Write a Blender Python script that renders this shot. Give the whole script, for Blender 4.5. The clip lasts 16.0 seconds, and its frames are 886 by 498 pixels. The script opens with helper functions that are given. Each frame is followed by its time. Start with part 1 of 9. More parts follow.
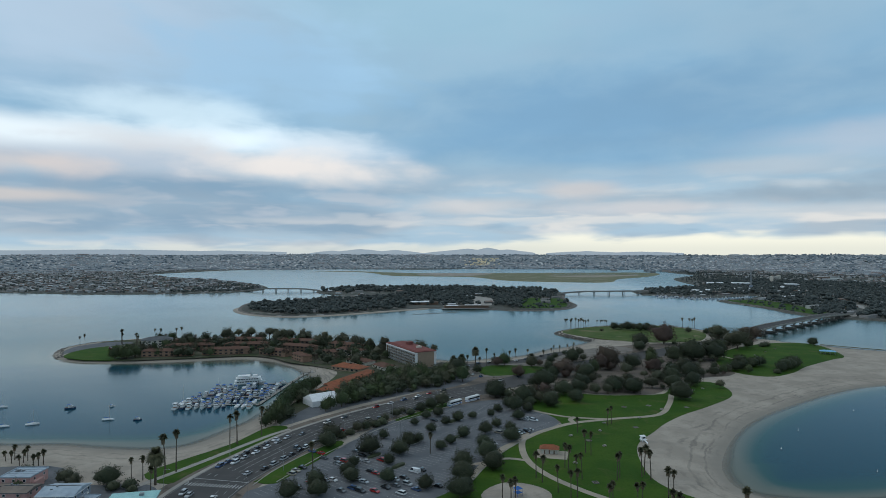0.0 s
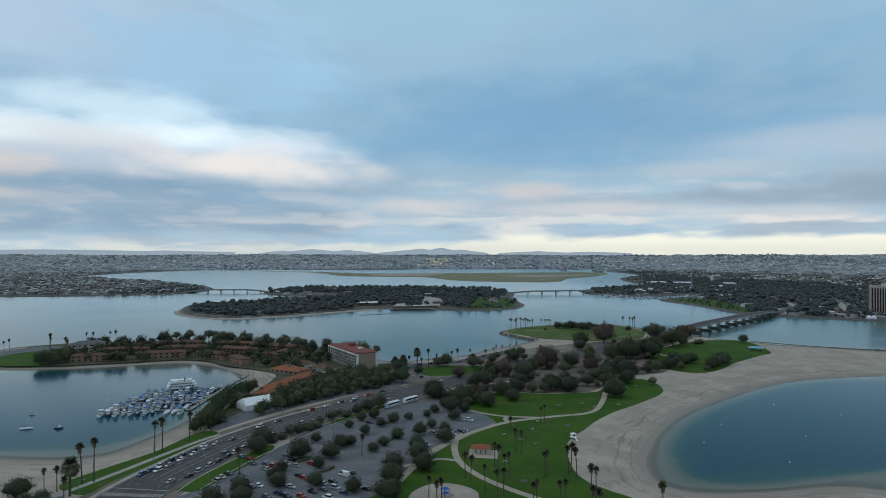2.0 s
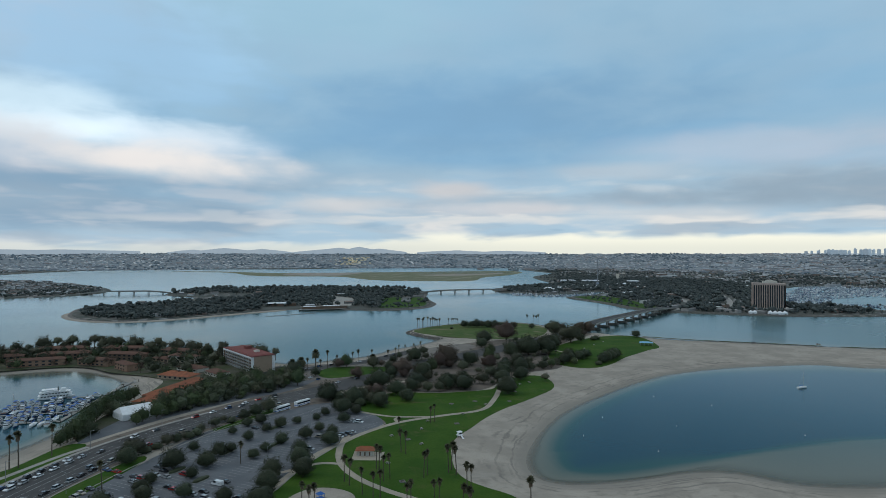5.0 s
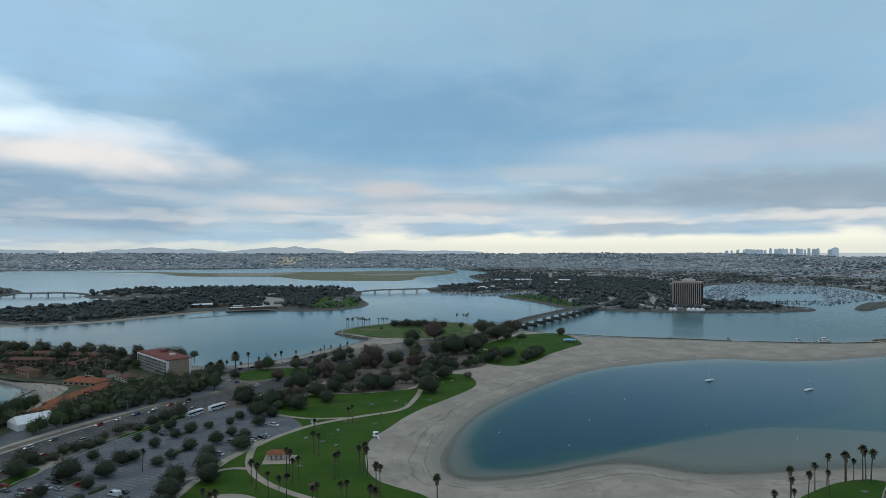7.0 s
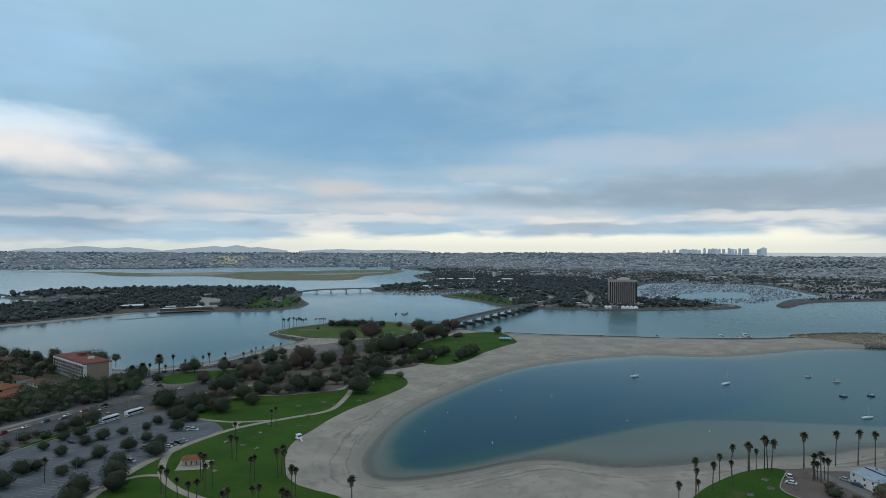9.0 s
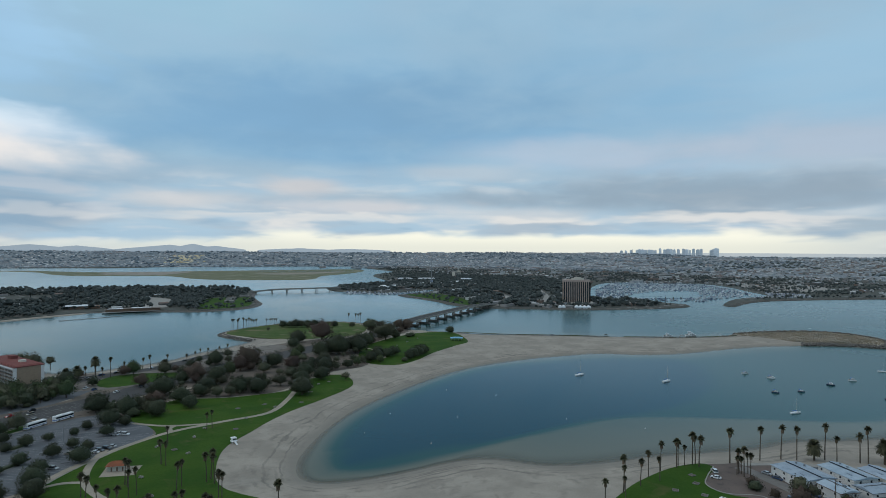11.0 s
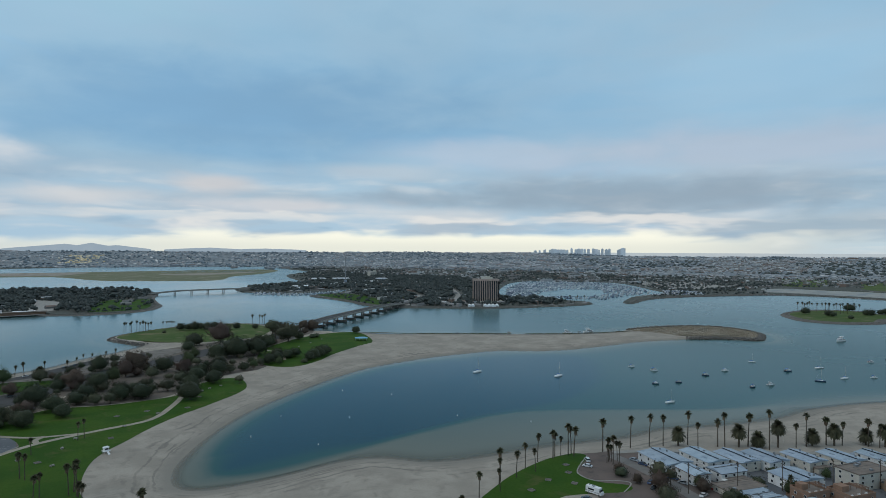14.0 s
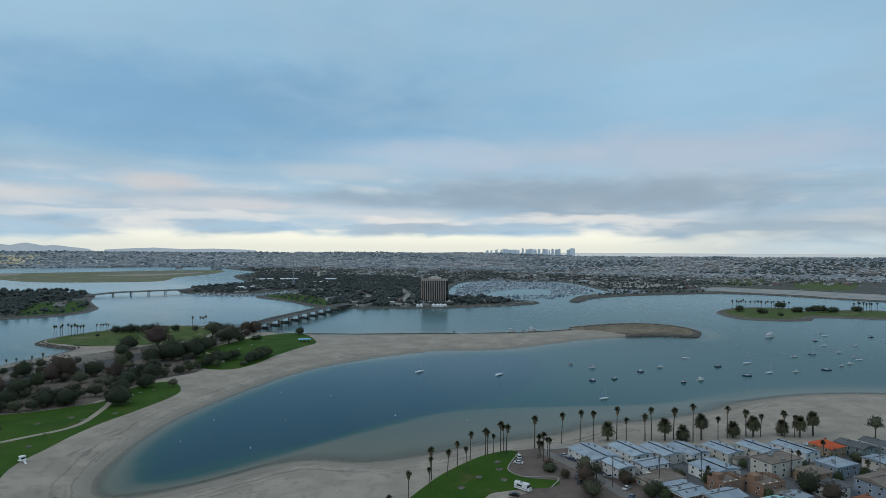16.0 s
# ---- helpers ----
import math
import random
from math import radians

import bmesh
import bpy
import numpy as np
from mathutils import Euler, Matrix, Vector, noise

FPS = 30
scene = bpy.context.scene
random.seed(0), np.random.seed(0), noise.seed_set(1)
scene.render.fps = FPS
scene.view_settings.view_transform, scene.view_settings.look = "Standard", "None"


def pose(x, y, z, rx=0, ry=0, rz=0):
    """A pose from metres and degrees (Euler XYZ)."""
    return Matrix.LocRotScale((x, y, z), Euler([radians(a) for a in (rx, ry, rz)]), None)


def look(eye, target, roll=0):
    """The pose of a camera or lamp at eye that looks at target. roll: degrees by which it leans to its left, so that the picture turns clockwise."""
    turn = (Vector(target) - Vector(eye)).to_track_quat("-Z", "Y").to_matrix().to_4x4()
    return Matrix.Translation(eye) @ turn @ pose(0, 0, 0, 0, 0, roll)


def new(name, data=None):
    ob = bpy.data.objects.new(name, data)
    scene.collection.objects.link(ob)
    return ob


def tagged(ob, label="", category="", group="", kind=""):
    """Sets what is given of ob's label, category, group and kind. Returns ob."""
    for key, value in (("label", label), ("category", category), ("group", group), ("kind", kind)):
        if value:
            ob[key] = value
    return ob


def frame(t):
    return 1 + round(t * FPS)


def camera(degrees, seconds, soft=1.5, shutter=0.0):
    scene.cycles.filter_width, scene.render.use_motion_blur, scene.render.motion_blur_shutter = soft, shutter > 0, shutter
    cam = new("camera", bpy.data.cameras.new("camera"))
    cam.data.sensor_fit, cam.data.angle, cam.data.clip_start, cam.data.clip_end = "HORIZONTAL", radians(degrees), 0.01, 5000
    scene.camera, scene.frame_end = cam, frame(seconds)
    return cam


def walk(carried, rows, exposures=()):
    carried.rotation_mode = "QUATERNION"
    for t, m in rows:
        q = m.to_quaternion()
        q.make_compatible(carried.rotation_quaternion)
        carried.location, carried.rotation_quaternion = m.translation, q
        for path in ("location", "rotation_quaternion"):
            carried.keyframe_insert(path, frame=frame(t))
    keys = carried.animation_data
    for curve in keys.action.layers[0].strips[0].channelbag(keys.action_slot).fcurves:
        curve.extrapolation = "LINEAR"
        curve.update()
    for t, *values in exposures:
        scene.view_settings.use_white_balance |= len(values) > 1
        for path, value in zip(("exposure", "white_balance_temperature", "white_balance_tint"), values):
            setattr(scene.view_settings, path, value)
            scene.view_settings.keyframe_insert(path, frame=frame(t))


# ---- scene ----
cam = camera(72.1, 16.0, soft=0.75)
METRES, EYE, TILT, LEAN, TURN = 108.0, 100.0, 0.36, 0.0, 0.0
PATH = [
    (0, (9.361, 3.217, 101.162), (9.321, 5.216, 101.176), 0.0),
    (0.5, (11.975, 3.28, 101.224), (11.964, 5.28, 101.238), 0.1),
    (1, (14.644, 3.273, 101.383), (14.67, 5.273, 101.397), 0.0),
    (1.5, (17.414, 3.246, 101.598), (17.479, 5.245, 101.612), 0.0),
    (2, (20.322, 3.088, 101.803), (20.432, 5.085, 101.817), 0.0),
    (2.5, (23.347, 3.037, 102.044), (23.507, 5.031, 102.057), -0.0),
    (3, (26.437, 3.116, 102.17), (26.645, 5.105, 102.184), -0.0),
    (5.5, (41.622, 1.488, 102.636), (42.03, 3.446, 102.647), 0.0),
    (6, (44.644, 0.795, 102.592), (45.099, 2.742, 102.604), 0.0),
    (6.5, (47.588, 0.066, 102.595), (48.096, 2.0, 102.605), -0.0),
    (7, (50.731, -0.682, 102.653), (51.291, 1.238, 102.662), 0.0),
    (7.5, (53.805, -1.531, 102.614), (54.416, 0.373, 102.623), 0.0),
    (8, (56.798, -2.437, 102.558), (57.448, -0.546, 102.567), 0.1),
    (8.5, (59.668, -3.134, 102.577), (60.354, -1.255, 102.585), 0.1),
    (9, (62.617, -3.942, 102.664), (63.339, -2.077, 102.671), 0.1),
    (11.5, (77.28, -9.665, 103.025), (78.143, -7.861, 103.031), 0.3),
    (12, (79.804, -11.529, 103.012), (80.7, -9.741, 103.018), 0.3),
    (12.5, (82.078, -13.478, 103.047), (83.011, -11.709, 103.053), 0.3),
    (13, (84.157, -15.169, 103.162), (85.134, -13.423, 103.168), 0.3),
    (13.5, (86.353, -16.725, 103.206), (87.376, -15.006, 103.211), 0.3),
    (14, (88.642, -18.138, 103.221), (89.706, -16.445, 103.227), 0.3),
    (14.5, (90.976, -19.499, 103.358), (92.076, -17.828, 103.363), 0.2),
    (15, (93.105, -21.013, 103.43), (94.237, -19.364, 103.435), 0.2),
    (15.5, (94.838, -22.669, 103.403), (96.002, -21.043, 103.408), 0.3),
    (16, (96.406, -24.388, 103.303), (97.596, -22.78, 103.31), 0.3),
]
walk(cam, [(t, look(eye, target, roll)) for t, eye, target, roll in PATH])

# ---- sky, sun, exposure ----
class Nodes:
    """Short hand for node trees."""

    def __init__(self, tree, keep=False):
        self.tree = tree
        if not keep:
            tree.nodes.clear()

    def add(self, kind, **settings):
        n = self.tree.nodes.new(kind)
        for k, v in settings.items():
            setattr(n, k, v)
        return n

    def put(self, socket, value):
        if isinstance(value, bpy.types.NodeSocket):
            self.tree.links.new(value, socket)
        elif value is not None:
            socket.default_value = value

    def m(self, op, a, b=None, c=None, clamp=False):
        n = self.add("ShaderNodeMath", operation=op, use_clamp=clamp)
        for s, v in zip(n.inputs, (a, b, c)):
            self.put(s, v)
        return n.outputs[0]

    def mix(self, f, a, b):
        n = self.add("ShaderNodeMix", data_type="RGBA")
        for s, v in ((n.inputs[0], f), (n.inputs[6], a), (n.inputs[7], b)):
            if isinstance(v, tuple) and len(v) == 3:
                v = (*v, 1)
            self.put(s, v)
        return n.outputs[2]

    def noise(self, vec, scale, detail=4.0, rough=0.5, warp=0.0):
        n = self.add("ShaderNodeTexNoise")
        self.put(n.inputs["Vector"], vec)
        n.inputs["Scale"].default_value, n.inputs["Detail"].default_value = scale, detail
        n.inputs["Roughness"].default_value, n.inputs["Distortion"].default_value = rough, warp
        return n.outputs[0]

    def step(self, v, lo, hi):
        n = self.add("ShaderNodeMapRange", interpolation_type="SMOOTHSTEP")
        self.put(n.inputs[0], v)
        n.inputs[1].default_value, n.inputs[2].default_value = lo, hi
        return n.outputs[0]

    def vec(self, x, y, z):
        n = self.add("ShaderNodeCombineXYZ")
        for s, v in zip(n.inputs, (x, y, z)):
            self.put(s, v)
        return n.outputs[0]


SUN_TURN, SUN_HEIGHT = -72.0, 34.0  # degrees to the left of the first view, and above the horizon


def make_sky():
    world = bpy.data.worlds.new("overcast_sky")
    world.use_nodes = True
    scene.world = world
    g = Nodes(world.node_tree)
    pos = g.add("ShaderNodeTexCoord").outputs["Generated"]
    xyz = g.add("ShaderNodeSeparateXYZ")
    g.put(xyz.inputs[0], pos)
    x, y, z = xyz.outputs
    az = g.m("MULTIPLY", g.m("ARCTAN2", x, y), 57.2958)
    el = g.m("MULTIPLY", g.m("ARCSINE", z), 57.2958)
    up = g.m("MAXIMUM", z, 0.0)
    # the clouds lie on a sheet overhead, so they crowd together towards the horizon
    k = g.m("DIVIDE", 1.0, g.m("ADD", up, 0.075))
    sheet = g.vec(g.m("MULTIPLY", x, k), g.m("MULTIPLY", y, k), 0.3)
    big = g.noise(sheet, 0.55, 3, 0.45, 0.3)
    soft = g.noise(sheet, 1.1, 3, 0.45, 0.2)
    streak = g.noise(g.vec(g.m("MULTIPLY", az, 0.06), g.m("MULTIPLY", el, 0.34), 2.0), 1.0, 4, 0.48, 0.3)
    fine = g.noise(g.vec(g.m("MULTIPLY", az, 0.15), g.m("MULTIPLY", el, 0.75), 7.0), 1.0, 3, 0.48, 0.3)
    puff = g.noise(g.vec(g.m("MULTIPLY", az, 0.16), g.m("MULTIPLY", el, 0.36), 4.0), 1.0, 4, 0.5, 0.2)
    sky = g.add("ShaderNodeTexSky", sky_type="NISHITA", sun_disc=False)
    sky.sun_elevation, sky.sun_rotation = radians(SUN_HEIGHT), radians(SUN_TURN)
    blue = g.add("ShaderNodeVectorMath", operation="SCALE")
    g.put(blue.inputs[0], sky.outputs[0])
    blue.inputs["Scale"].default_value = 0.045

    def spot(a0, e0, aw, ew, torn=0.7, slope=0.0):
        """1 round an azimuth and a height, falling off softly with a torn edge."""
        da = g.m("DIVIDE", g.m("SUBTRACT", az, a0), aw)
        de = g.m("DIVIDE", g.m("SUBTRACT", g.m("ADD", el, g.m("MULTIPLY", g.m("SUBTRACT", az, a0), slope)), e0), ew)
        d = g.m("SQRT", g.m("ADD", g.m("MULTIPLY", da, da), g.m("MULTIPLY", de, de)))
        edge = g.m("SUBTRACT", g.m("ADD", g.m("MULTIPLY", puff, 0.75), g.m("MULTIPLY", fine, 0.25)), 0.5)
        return g.m("SUBTRACT", 1.0, g.step(g.m("ADD", d, g.m("MULTIPLY", edge, torn * 4.5)), 0.2, 1.3))

    def over(base, cover, strength, col):
        return g.mix(g.m("MULTIPLY", cover, strength), base, col)

    # grey-blue cloud: deeper blue in the middle, paler to the left and overhead, greyer to the right
    c = g.mix(g.step(big, 0.33, 0.68), (0.260, 0.450, 0.625), (0.345, 0.525, 0.665))
    c = over(c, g.step(soft, 0.45, 0.75), 0.30, (0.40, 0.57, 0.70))
    c = over(c, g.step(puff, 0.42, 0.70), 0.16, (0.41, 0.555, 0.68))
    c = over(c, g.m("SUBTRACT", 1.0, g.step(puff, 0.28, 0.50)), 0.16, (0.20, 0.39, 0.57))
    c = over(c, spot(-32.0, 19.5, 24.0, 7.5, 0.3), 0.85, (0.50, 0.63, 0.77))
    c = over(c, spot(-3.0, 22.0, 20.0, 5.0, 0.4), 0.5, (0.36, 0.575, 0.70))
    c = over(c, spot(14.0, 12.2, 22.0, 4.6, 0.35), 0.95, (0.215, 0.395, 0.585))
    c = over(c, spot(-17.0, 16.0, 12.0, 5.0, 0.5), 0.8, (0.37, 0.60, 0.82))
    c = over(c, g.m("MULTIPLY", g.step(az, 25.0, 60.0), g.step(streak, 0.34, 0.62)), 0.4, (0.385, 0.505, 0.61))
    c = over(c, spot(62.0, 14.0, 14.0, 7.0, 0.4), 0.6, (0.35, 0.55, 0.71))
    c = over(c, spot(60.0, 8.5, 20.0, 2.6, 0.4), 0.6, (0.50, 0.525, 0.60))
    c = over(c, spot(38.0, 8.8, 13.0, 1.7, 0.4), 0.7, (0.50, 0.575, 0.67))
    c = g.mix(g.m("MULTIPLY", g.step(soft, 0.35, 0.7), 0.10), c, blue.outputs[0])
    # the low cloud: grey banks with paler streaks between
    low = g.m("SUBTRACT", 1.0, g.step(el, 4.5, 8.5))
    c = over(c, low, 0.75, (0.455, 0.59, 0.69))
    c = over(c, g.m("MULTIPLY", low, g.step(streak, 0.40, 0.62)), 0.8, (0.44, 0.495, 0.545))
    c = over(c, g.m("MULTIPLY", low, g.step(fine, 0.48, 0.70)), 0.75, (0.64, 0.68, 0.70))
    c = over(c, g.m("MULTIPLY", low, g.m("SUBTRACT", 1.0, g.step(fine, 0.28, 0.44))), 0.5, (0.27, 0.41, 0.54))
    c = over(c, spot(2.0, 7.4, 20.0, 1.0, 0.3), 0.4, (0.34, 0.46, 0.56))
    c = over(c, spot(-28.0, 5.9, 18.0, 1.1, 0.3), 0.85, (0.30, 0.41, 0.52))
    c = over(c, spot(-25.0, 2.9, 22.0, 1.1, 0.3), 0.85, (0.31, 0.41, 0.51))
    c = over(c, spot(24.0, 4.7, 17.0, 0.8, 0.3), 0.6, (0.36, 0.44, 0.51))
    c = over(c, spot(50.0, 5.0, 26.0, 2.0, 0.35), 0.85, (0.285, 0.36, 0.43))
    c = over(c, spot(66.0, 2.2, 14.0, 1.3, 0.3), 0.7, (0.36, 0.43, 0.48))
    # blue-grey layers low on the left
    c = over(c, spot(-24.0, 4.6, 26.0, 2.9, 0.28), 0.72, (0.215, 0.345, 0.475))
    c = over(c, g.m("MULTIPLY", spot(-22.0, 4.0, 30.0, 3.0, 0.2), g.step(fine, 0.46, 0.66)), 0.6, (0.52, 0.56, 0.62))
    # thin places, white above and creamy below
    c = over(c, spot(-37.0, 8.2, 14.0, 2.4, 0.35), 0.6, (0.50, 0.52, 0.575))
    c = over(c, spot(-35.0, 9.4, 13.0, 1.7, 0.26), 0.95, (0.88, 0.98, 1.03))
    c = over(c, spot(-21.0, 9.9, 12.0, 1.7, 0.42), 0.95, (0.90, 1.04, 1.12))
    c = over(c, spot(-26.0, 12.0, 10.0, 1.9, 0.34), 0.8, (0.70, 0.87, 0.97))
    c = over(c, spot(-27.0, 8.0, 14.0, 1.4, 0.34), 0.75, (0.54, 0.60, 0.68))
    c = over(c, spot(-12.0, 9.2, 7.0, 1.9, 0.32), 0.8, (0.70, 0.79, 0.87))
    c = over(c, spot(-14.0, 7.8, 10.0, 1.6, 0.42, 0.03), 0.9, (0.91, 0.845, 0.79))
    c = over(c, spot(-27.0, 9.5, 8.0, 1.3, 0.5), 0.6, (0.66, 0.65, 0.66))
    c = over(c, spot(-35.0, 7.1, 6.0, 1.1, 0.4), 0.8, (0.73, 0.65, 0.61))
    c = over(c, spot(-33.0, 4.3, 14.0, 1.5, 0.3), 0.6, (0.36, 0.43, 0.50))
    c = over(c, spot(-37.0, 4.6, 8.0, 0.6, 0.4), 0.7, (0.70, 0.63, 0.58))
    c = over(c, spot(11.5, 5.9, 4.5, 1.0, 0.4), 0.7, (0.66, 0.62, 0.60))
    c = over(c, spot(1.0, 4.4, 8.0, 0.9, 0.4), 0.7, (0.68, 0.67, 0.66))
    c = over(c, spot(27.0, 7.3, 8.0, 0.9, 0.4), 0.45, (0.58, 0.61, 0.64))
    c = over(c, spot(19.0, 4.0, 9.0, 0.8, 0.45), 0.65, (0.72, 0.69, 0.68))
    c = over(c, spot(30.0, 3.4, 10.0, 0.7, 0.4), 0.5, (0.70, 0.70, 0.69))
    # the clear strip under the far edge of the cloud, and a broken one above it
    wave = g.m("MULTIPLY", g.m("SUBTRACT", fine, 0.5), 2.0)
    ahead = g.step(az, -16.0, 20.0)
    edge = g.m("ADD", g.m("ADD", 0.55, g.m("MULTIPLY", ahead, 1.0)), wave)
    strip = g.m("SUBTRACT", 1.0, g.step(g.m("SUBTRACT", el, edge), -0.45, 0.35))
    right = g.m("SUBTRACT", 1.0, g.m("MULTIPLY", g.step(az, 50.0, 68.0), 0.75))
    c = over(c, g.m("MULTIPLY", strip, right), g.m("ADD", 0.45, g.m("MULTIPLY", ahead, 0.53)), g.mix(g.step(el, 0.2, 1.5), (0.84, 0.83, 0.70), (1.0, 0.97, 0.80)))
    upper = g.m("SUBTRACT", 1.0, g.step(g.m("ABSOLUTE", g.m("SUBTRACT", g.m("ADD", el, g.m("MULTIPLY", wave, 1.3)), 2.95)), 0.1, 0.60))
    c = over(c, g.m("MULTIPLY", g.m("MULTIPLY", upper, g.m("ADD", 0.35, g.m("MULTIPLY", ahead, 0.65))), g.step(streak, 0.36, 0.55)), g.m("MULTIPLY", right, 0.8), (0.82, 0.79, 0.74))
    # an overcast sky is brightest overhead
    c = g.mix(g.m("MULTIPLY", g.step(el, 24.0, 50.0), 0.8), c, (0.45, 0.475, 0.49))
    bright = g.m("ADD", 1.0, g.m("MULTIPLY", g.step(el, 24.0, 75.0), 0.35))
    out = g.add("ShaderNodeVectorMath", operation="SCALE")
    g.put(out.inputs[0], g.mix(0.045, c, (0.28, 0.76, 1.25)))
    g.put(out.inputs["Scale"], bright)
    bg = g.add("ShaderNodeBackground")
    g.put(bg.inputs[0], out.outputs[0])
    bg.inputs[1].default_value = 1.0
    g.put(g.add("ShaderNodeOutputWorld").inputs[0], bg.outputs[0])


make_sky()
sun = new("sun", bpy.data.lights.new("sun", "SUN"))
sun.data.energy, sun.data.angle, sun.data.color = 0.5, radians(20), (1.0, 0.95, 0.88)
sun.matrix_world = look((0, 0, 500), Vector((0, 0, 500)) - Vector((math.sin(radians(SUN_TURN)) * math.cos(radians(SUN_HEIGHT)), math.cos(radians(SUN_TURN)) * math.cos(radians(SUN_HEIGHT)), math.sin(radians(SUN_HEIGHT)))))
scene.view_settings.exposure = 0.0

# ---- materials ----
def surface(name, c1, c2, scale=1.0, rough=0.8, bump=0.0, fine=None, metal=0.0, vary=0.0, stain=None, gloss=0.12):
    """A rough surface between two colours in two scales of grain; vary: how far each object differs; stain: (colour, scale, low, high)."""
    mt = bpy.data.materials.new(name)
    mt.use_nodes = True
    g = Nodes(mt.node_tree)
    pos = g.add("ShaderNodeNewGeometry").outputs["Position"]
    f = g.noise(pos, 1.0 / scale, 4, 0.55)
    col = g.mix(g.step(f, 0.34, 0.66), c1, c2)
    small = g.noise(pos, 1.0 / (fine or scale * 0.13), 3, 0.6)
    col = g.mix(g.m("MULTIPLY", g.step(small, 0.4, 0.75), 0.3), col, tuple(v * 0.6 for v in c1))
    if stain:
        s = g.noise(pos, 1.0 / stain[1], 5, 0.6, 0.6)
        col = g.mix(g.step(s, stain[2], stain[3]), col, stain[0])
    if vary:
        r = g.add("ShaderNodeObjectInfo").outputs["Random"]
        hsv = g.add("ShaderNodeHueSaturation")
        g.put(hsv.inputs["Value"], g.m("ADD", 1.0 - vary / 2, g.m("MULTIPLY", r, vary)))
        g.put(hsv.inputs["Hue"], g.m("ADD", 0.5 - vary * 0.03, g.m("MULTIPLY", g.m("FRACT", g.m("MULTIPLY", r, 7.3)), vary * 0.06)))
        g.put(hsv.inputs["Color"], col)
        col = hsv.outputs[0]
    b = g.add("ShaderNodeBsdfPrincipled")
    g.put(b.inputs["Base Color"], col)
    g.put(b.inputs["Roughness"], g.m("ADD", rough - 0.06, g.m("MULTIPLY", small, 0.12), clamp=True))
    b.inputs["Metallic"].default_value = metal
    b.inputs["Specular IOR Level"].default_value = gloss if rough > 0.6 else 0.5
    if bump:
        n = g.add("ShaderNodeBump")
        n.inputs["Strength"].default_value, n.inputs["Distance"].default_value = 0.5, bump
        g.put(n.inputs["Height"], small)
        g.put(b.inputs["Normal"], n.outputs[0])
    g.put(g.add("ShaderNodeOutputMaterial").inputs[0], b.outputs[0])
    return mt


def foliage(name, c1, c2, scale=1.2, vary=0.5):
    """Leaves: each clump and each plant of its own green."""
    mt = bpy.data.materials.new(name)
    mt.use_nodes = True
    g = Nodes(mt.node_tree)
    geo = g.add("ShaderNodeNewGeometry")
    f = g.noise(geo.outputs["Position"], 1.0 / scale, 3, 0.6)
    f = g.m("ADD", g.m("MULTIPLY", f, 0.6), g.m("MULTIPLY", geo.outputs["Random Per Island"], 0.4))
    col = g.mix(g.step(f, 0.25, 0.75), c1, c2)
    r = g.add("ShaderNodeObjectInfo").outputs["Random"]
    hsv = g.add("ShaderNodeHueSaturation")
    g.put(hsv.inputs["Value"], g.m("ADD", 1.0 - vary / 2, g.m("MULTIPLY", r, vary)))
    g.put(hsv.inputs["Hue"], g.m("ADD", 0.5 - vary * 0.05, g.m("MULTIPLY", g.m("FRACT", g.m("MULTIPLY", r, 5.7)), vary * 0.08)))
    g.put(hsv.inputs["Color"], col)
    b = g.add("ShaderNodeBsdfPrincipled")
    g.put(b.inputs["Base Color"], hsv.outputs[0])
    b.inputs["Roughness"].default_value = 0.7
    b.inputs["Specular IOR Level"].default_value = 0.25
    g.put(g.add("ShaderNodeOutputMaterial").inputs[0], b.outputs[0])
    return mt


def quilt(name, cols, size, ground, share):
    """Ground of a far town: a patchwork of roofs, yards and tree tops the size of a plot, thinned by parks."""
    mt = bpy.data.materials.new(name)
    mt.use_nodes = True
    g = Nodes(mt.node_tree)
    pos = g.add("ShaderNodeNewGeometry").outputs["Position"]
    flat = g.add("ShaderNodeVectorMath", operation="MULTIPLY")
    g.put(flat.inputs[0], pos)
    flat.inputs[1].default_value = (1, 1, 0.3)
    cell = g.add("ShaderNodeTexVoronoi", feature="F1")
    g.put(cell.inputs["Vector"], flat.outputs[0])
    cell.inputs["Scale"].default_value = 1.0 / size
    split = g.add("ShaderNodeSeparateColor")
    g.put(split.inputs[0], cell.outputs["Color"])
    ramp = g.add("ShaderNodeValToRGB")
    ramp.color_ramp.interpolation = "CONSTANT"
    el = ramp.color_ramp.elements
    while len(el) < len(cols):
        el.new(0.5)
    for i, c in enumerate(cols):
        el[i].position, el[i].color = i / len(cols), (*c, 1)
    g.put(ramp.inputs[0], split.outputs[0])
    park = g.step(g.noise(pos, 1 / 260.0, 4, 0.6), share, share + 0.12)
    earth = g.mix(g.noise(pos, 1 / 30.0, 4, 0.6), ground[0], ground[1])
    core = g.m("SUBTRACT", 1.0, g.step(cell.outputs["Distance"], 0.40, 0.62))
    col = g.mix(g.m("MULTIPLY", core, park), earth, ramp.outputs[0])
    b = g.add("ShaderNodeBsdfPrincipled")
    g.put(b.inputs["Base Color"], col)
    b.inputs["Roughness"].default_value = 0.95
    b.inputs["Specular IOR Level"].default_value = 0.1
    g.put(g.add("ShaderNodeOutputMaterial").inputs[0], b.outputs[0])
    return mt


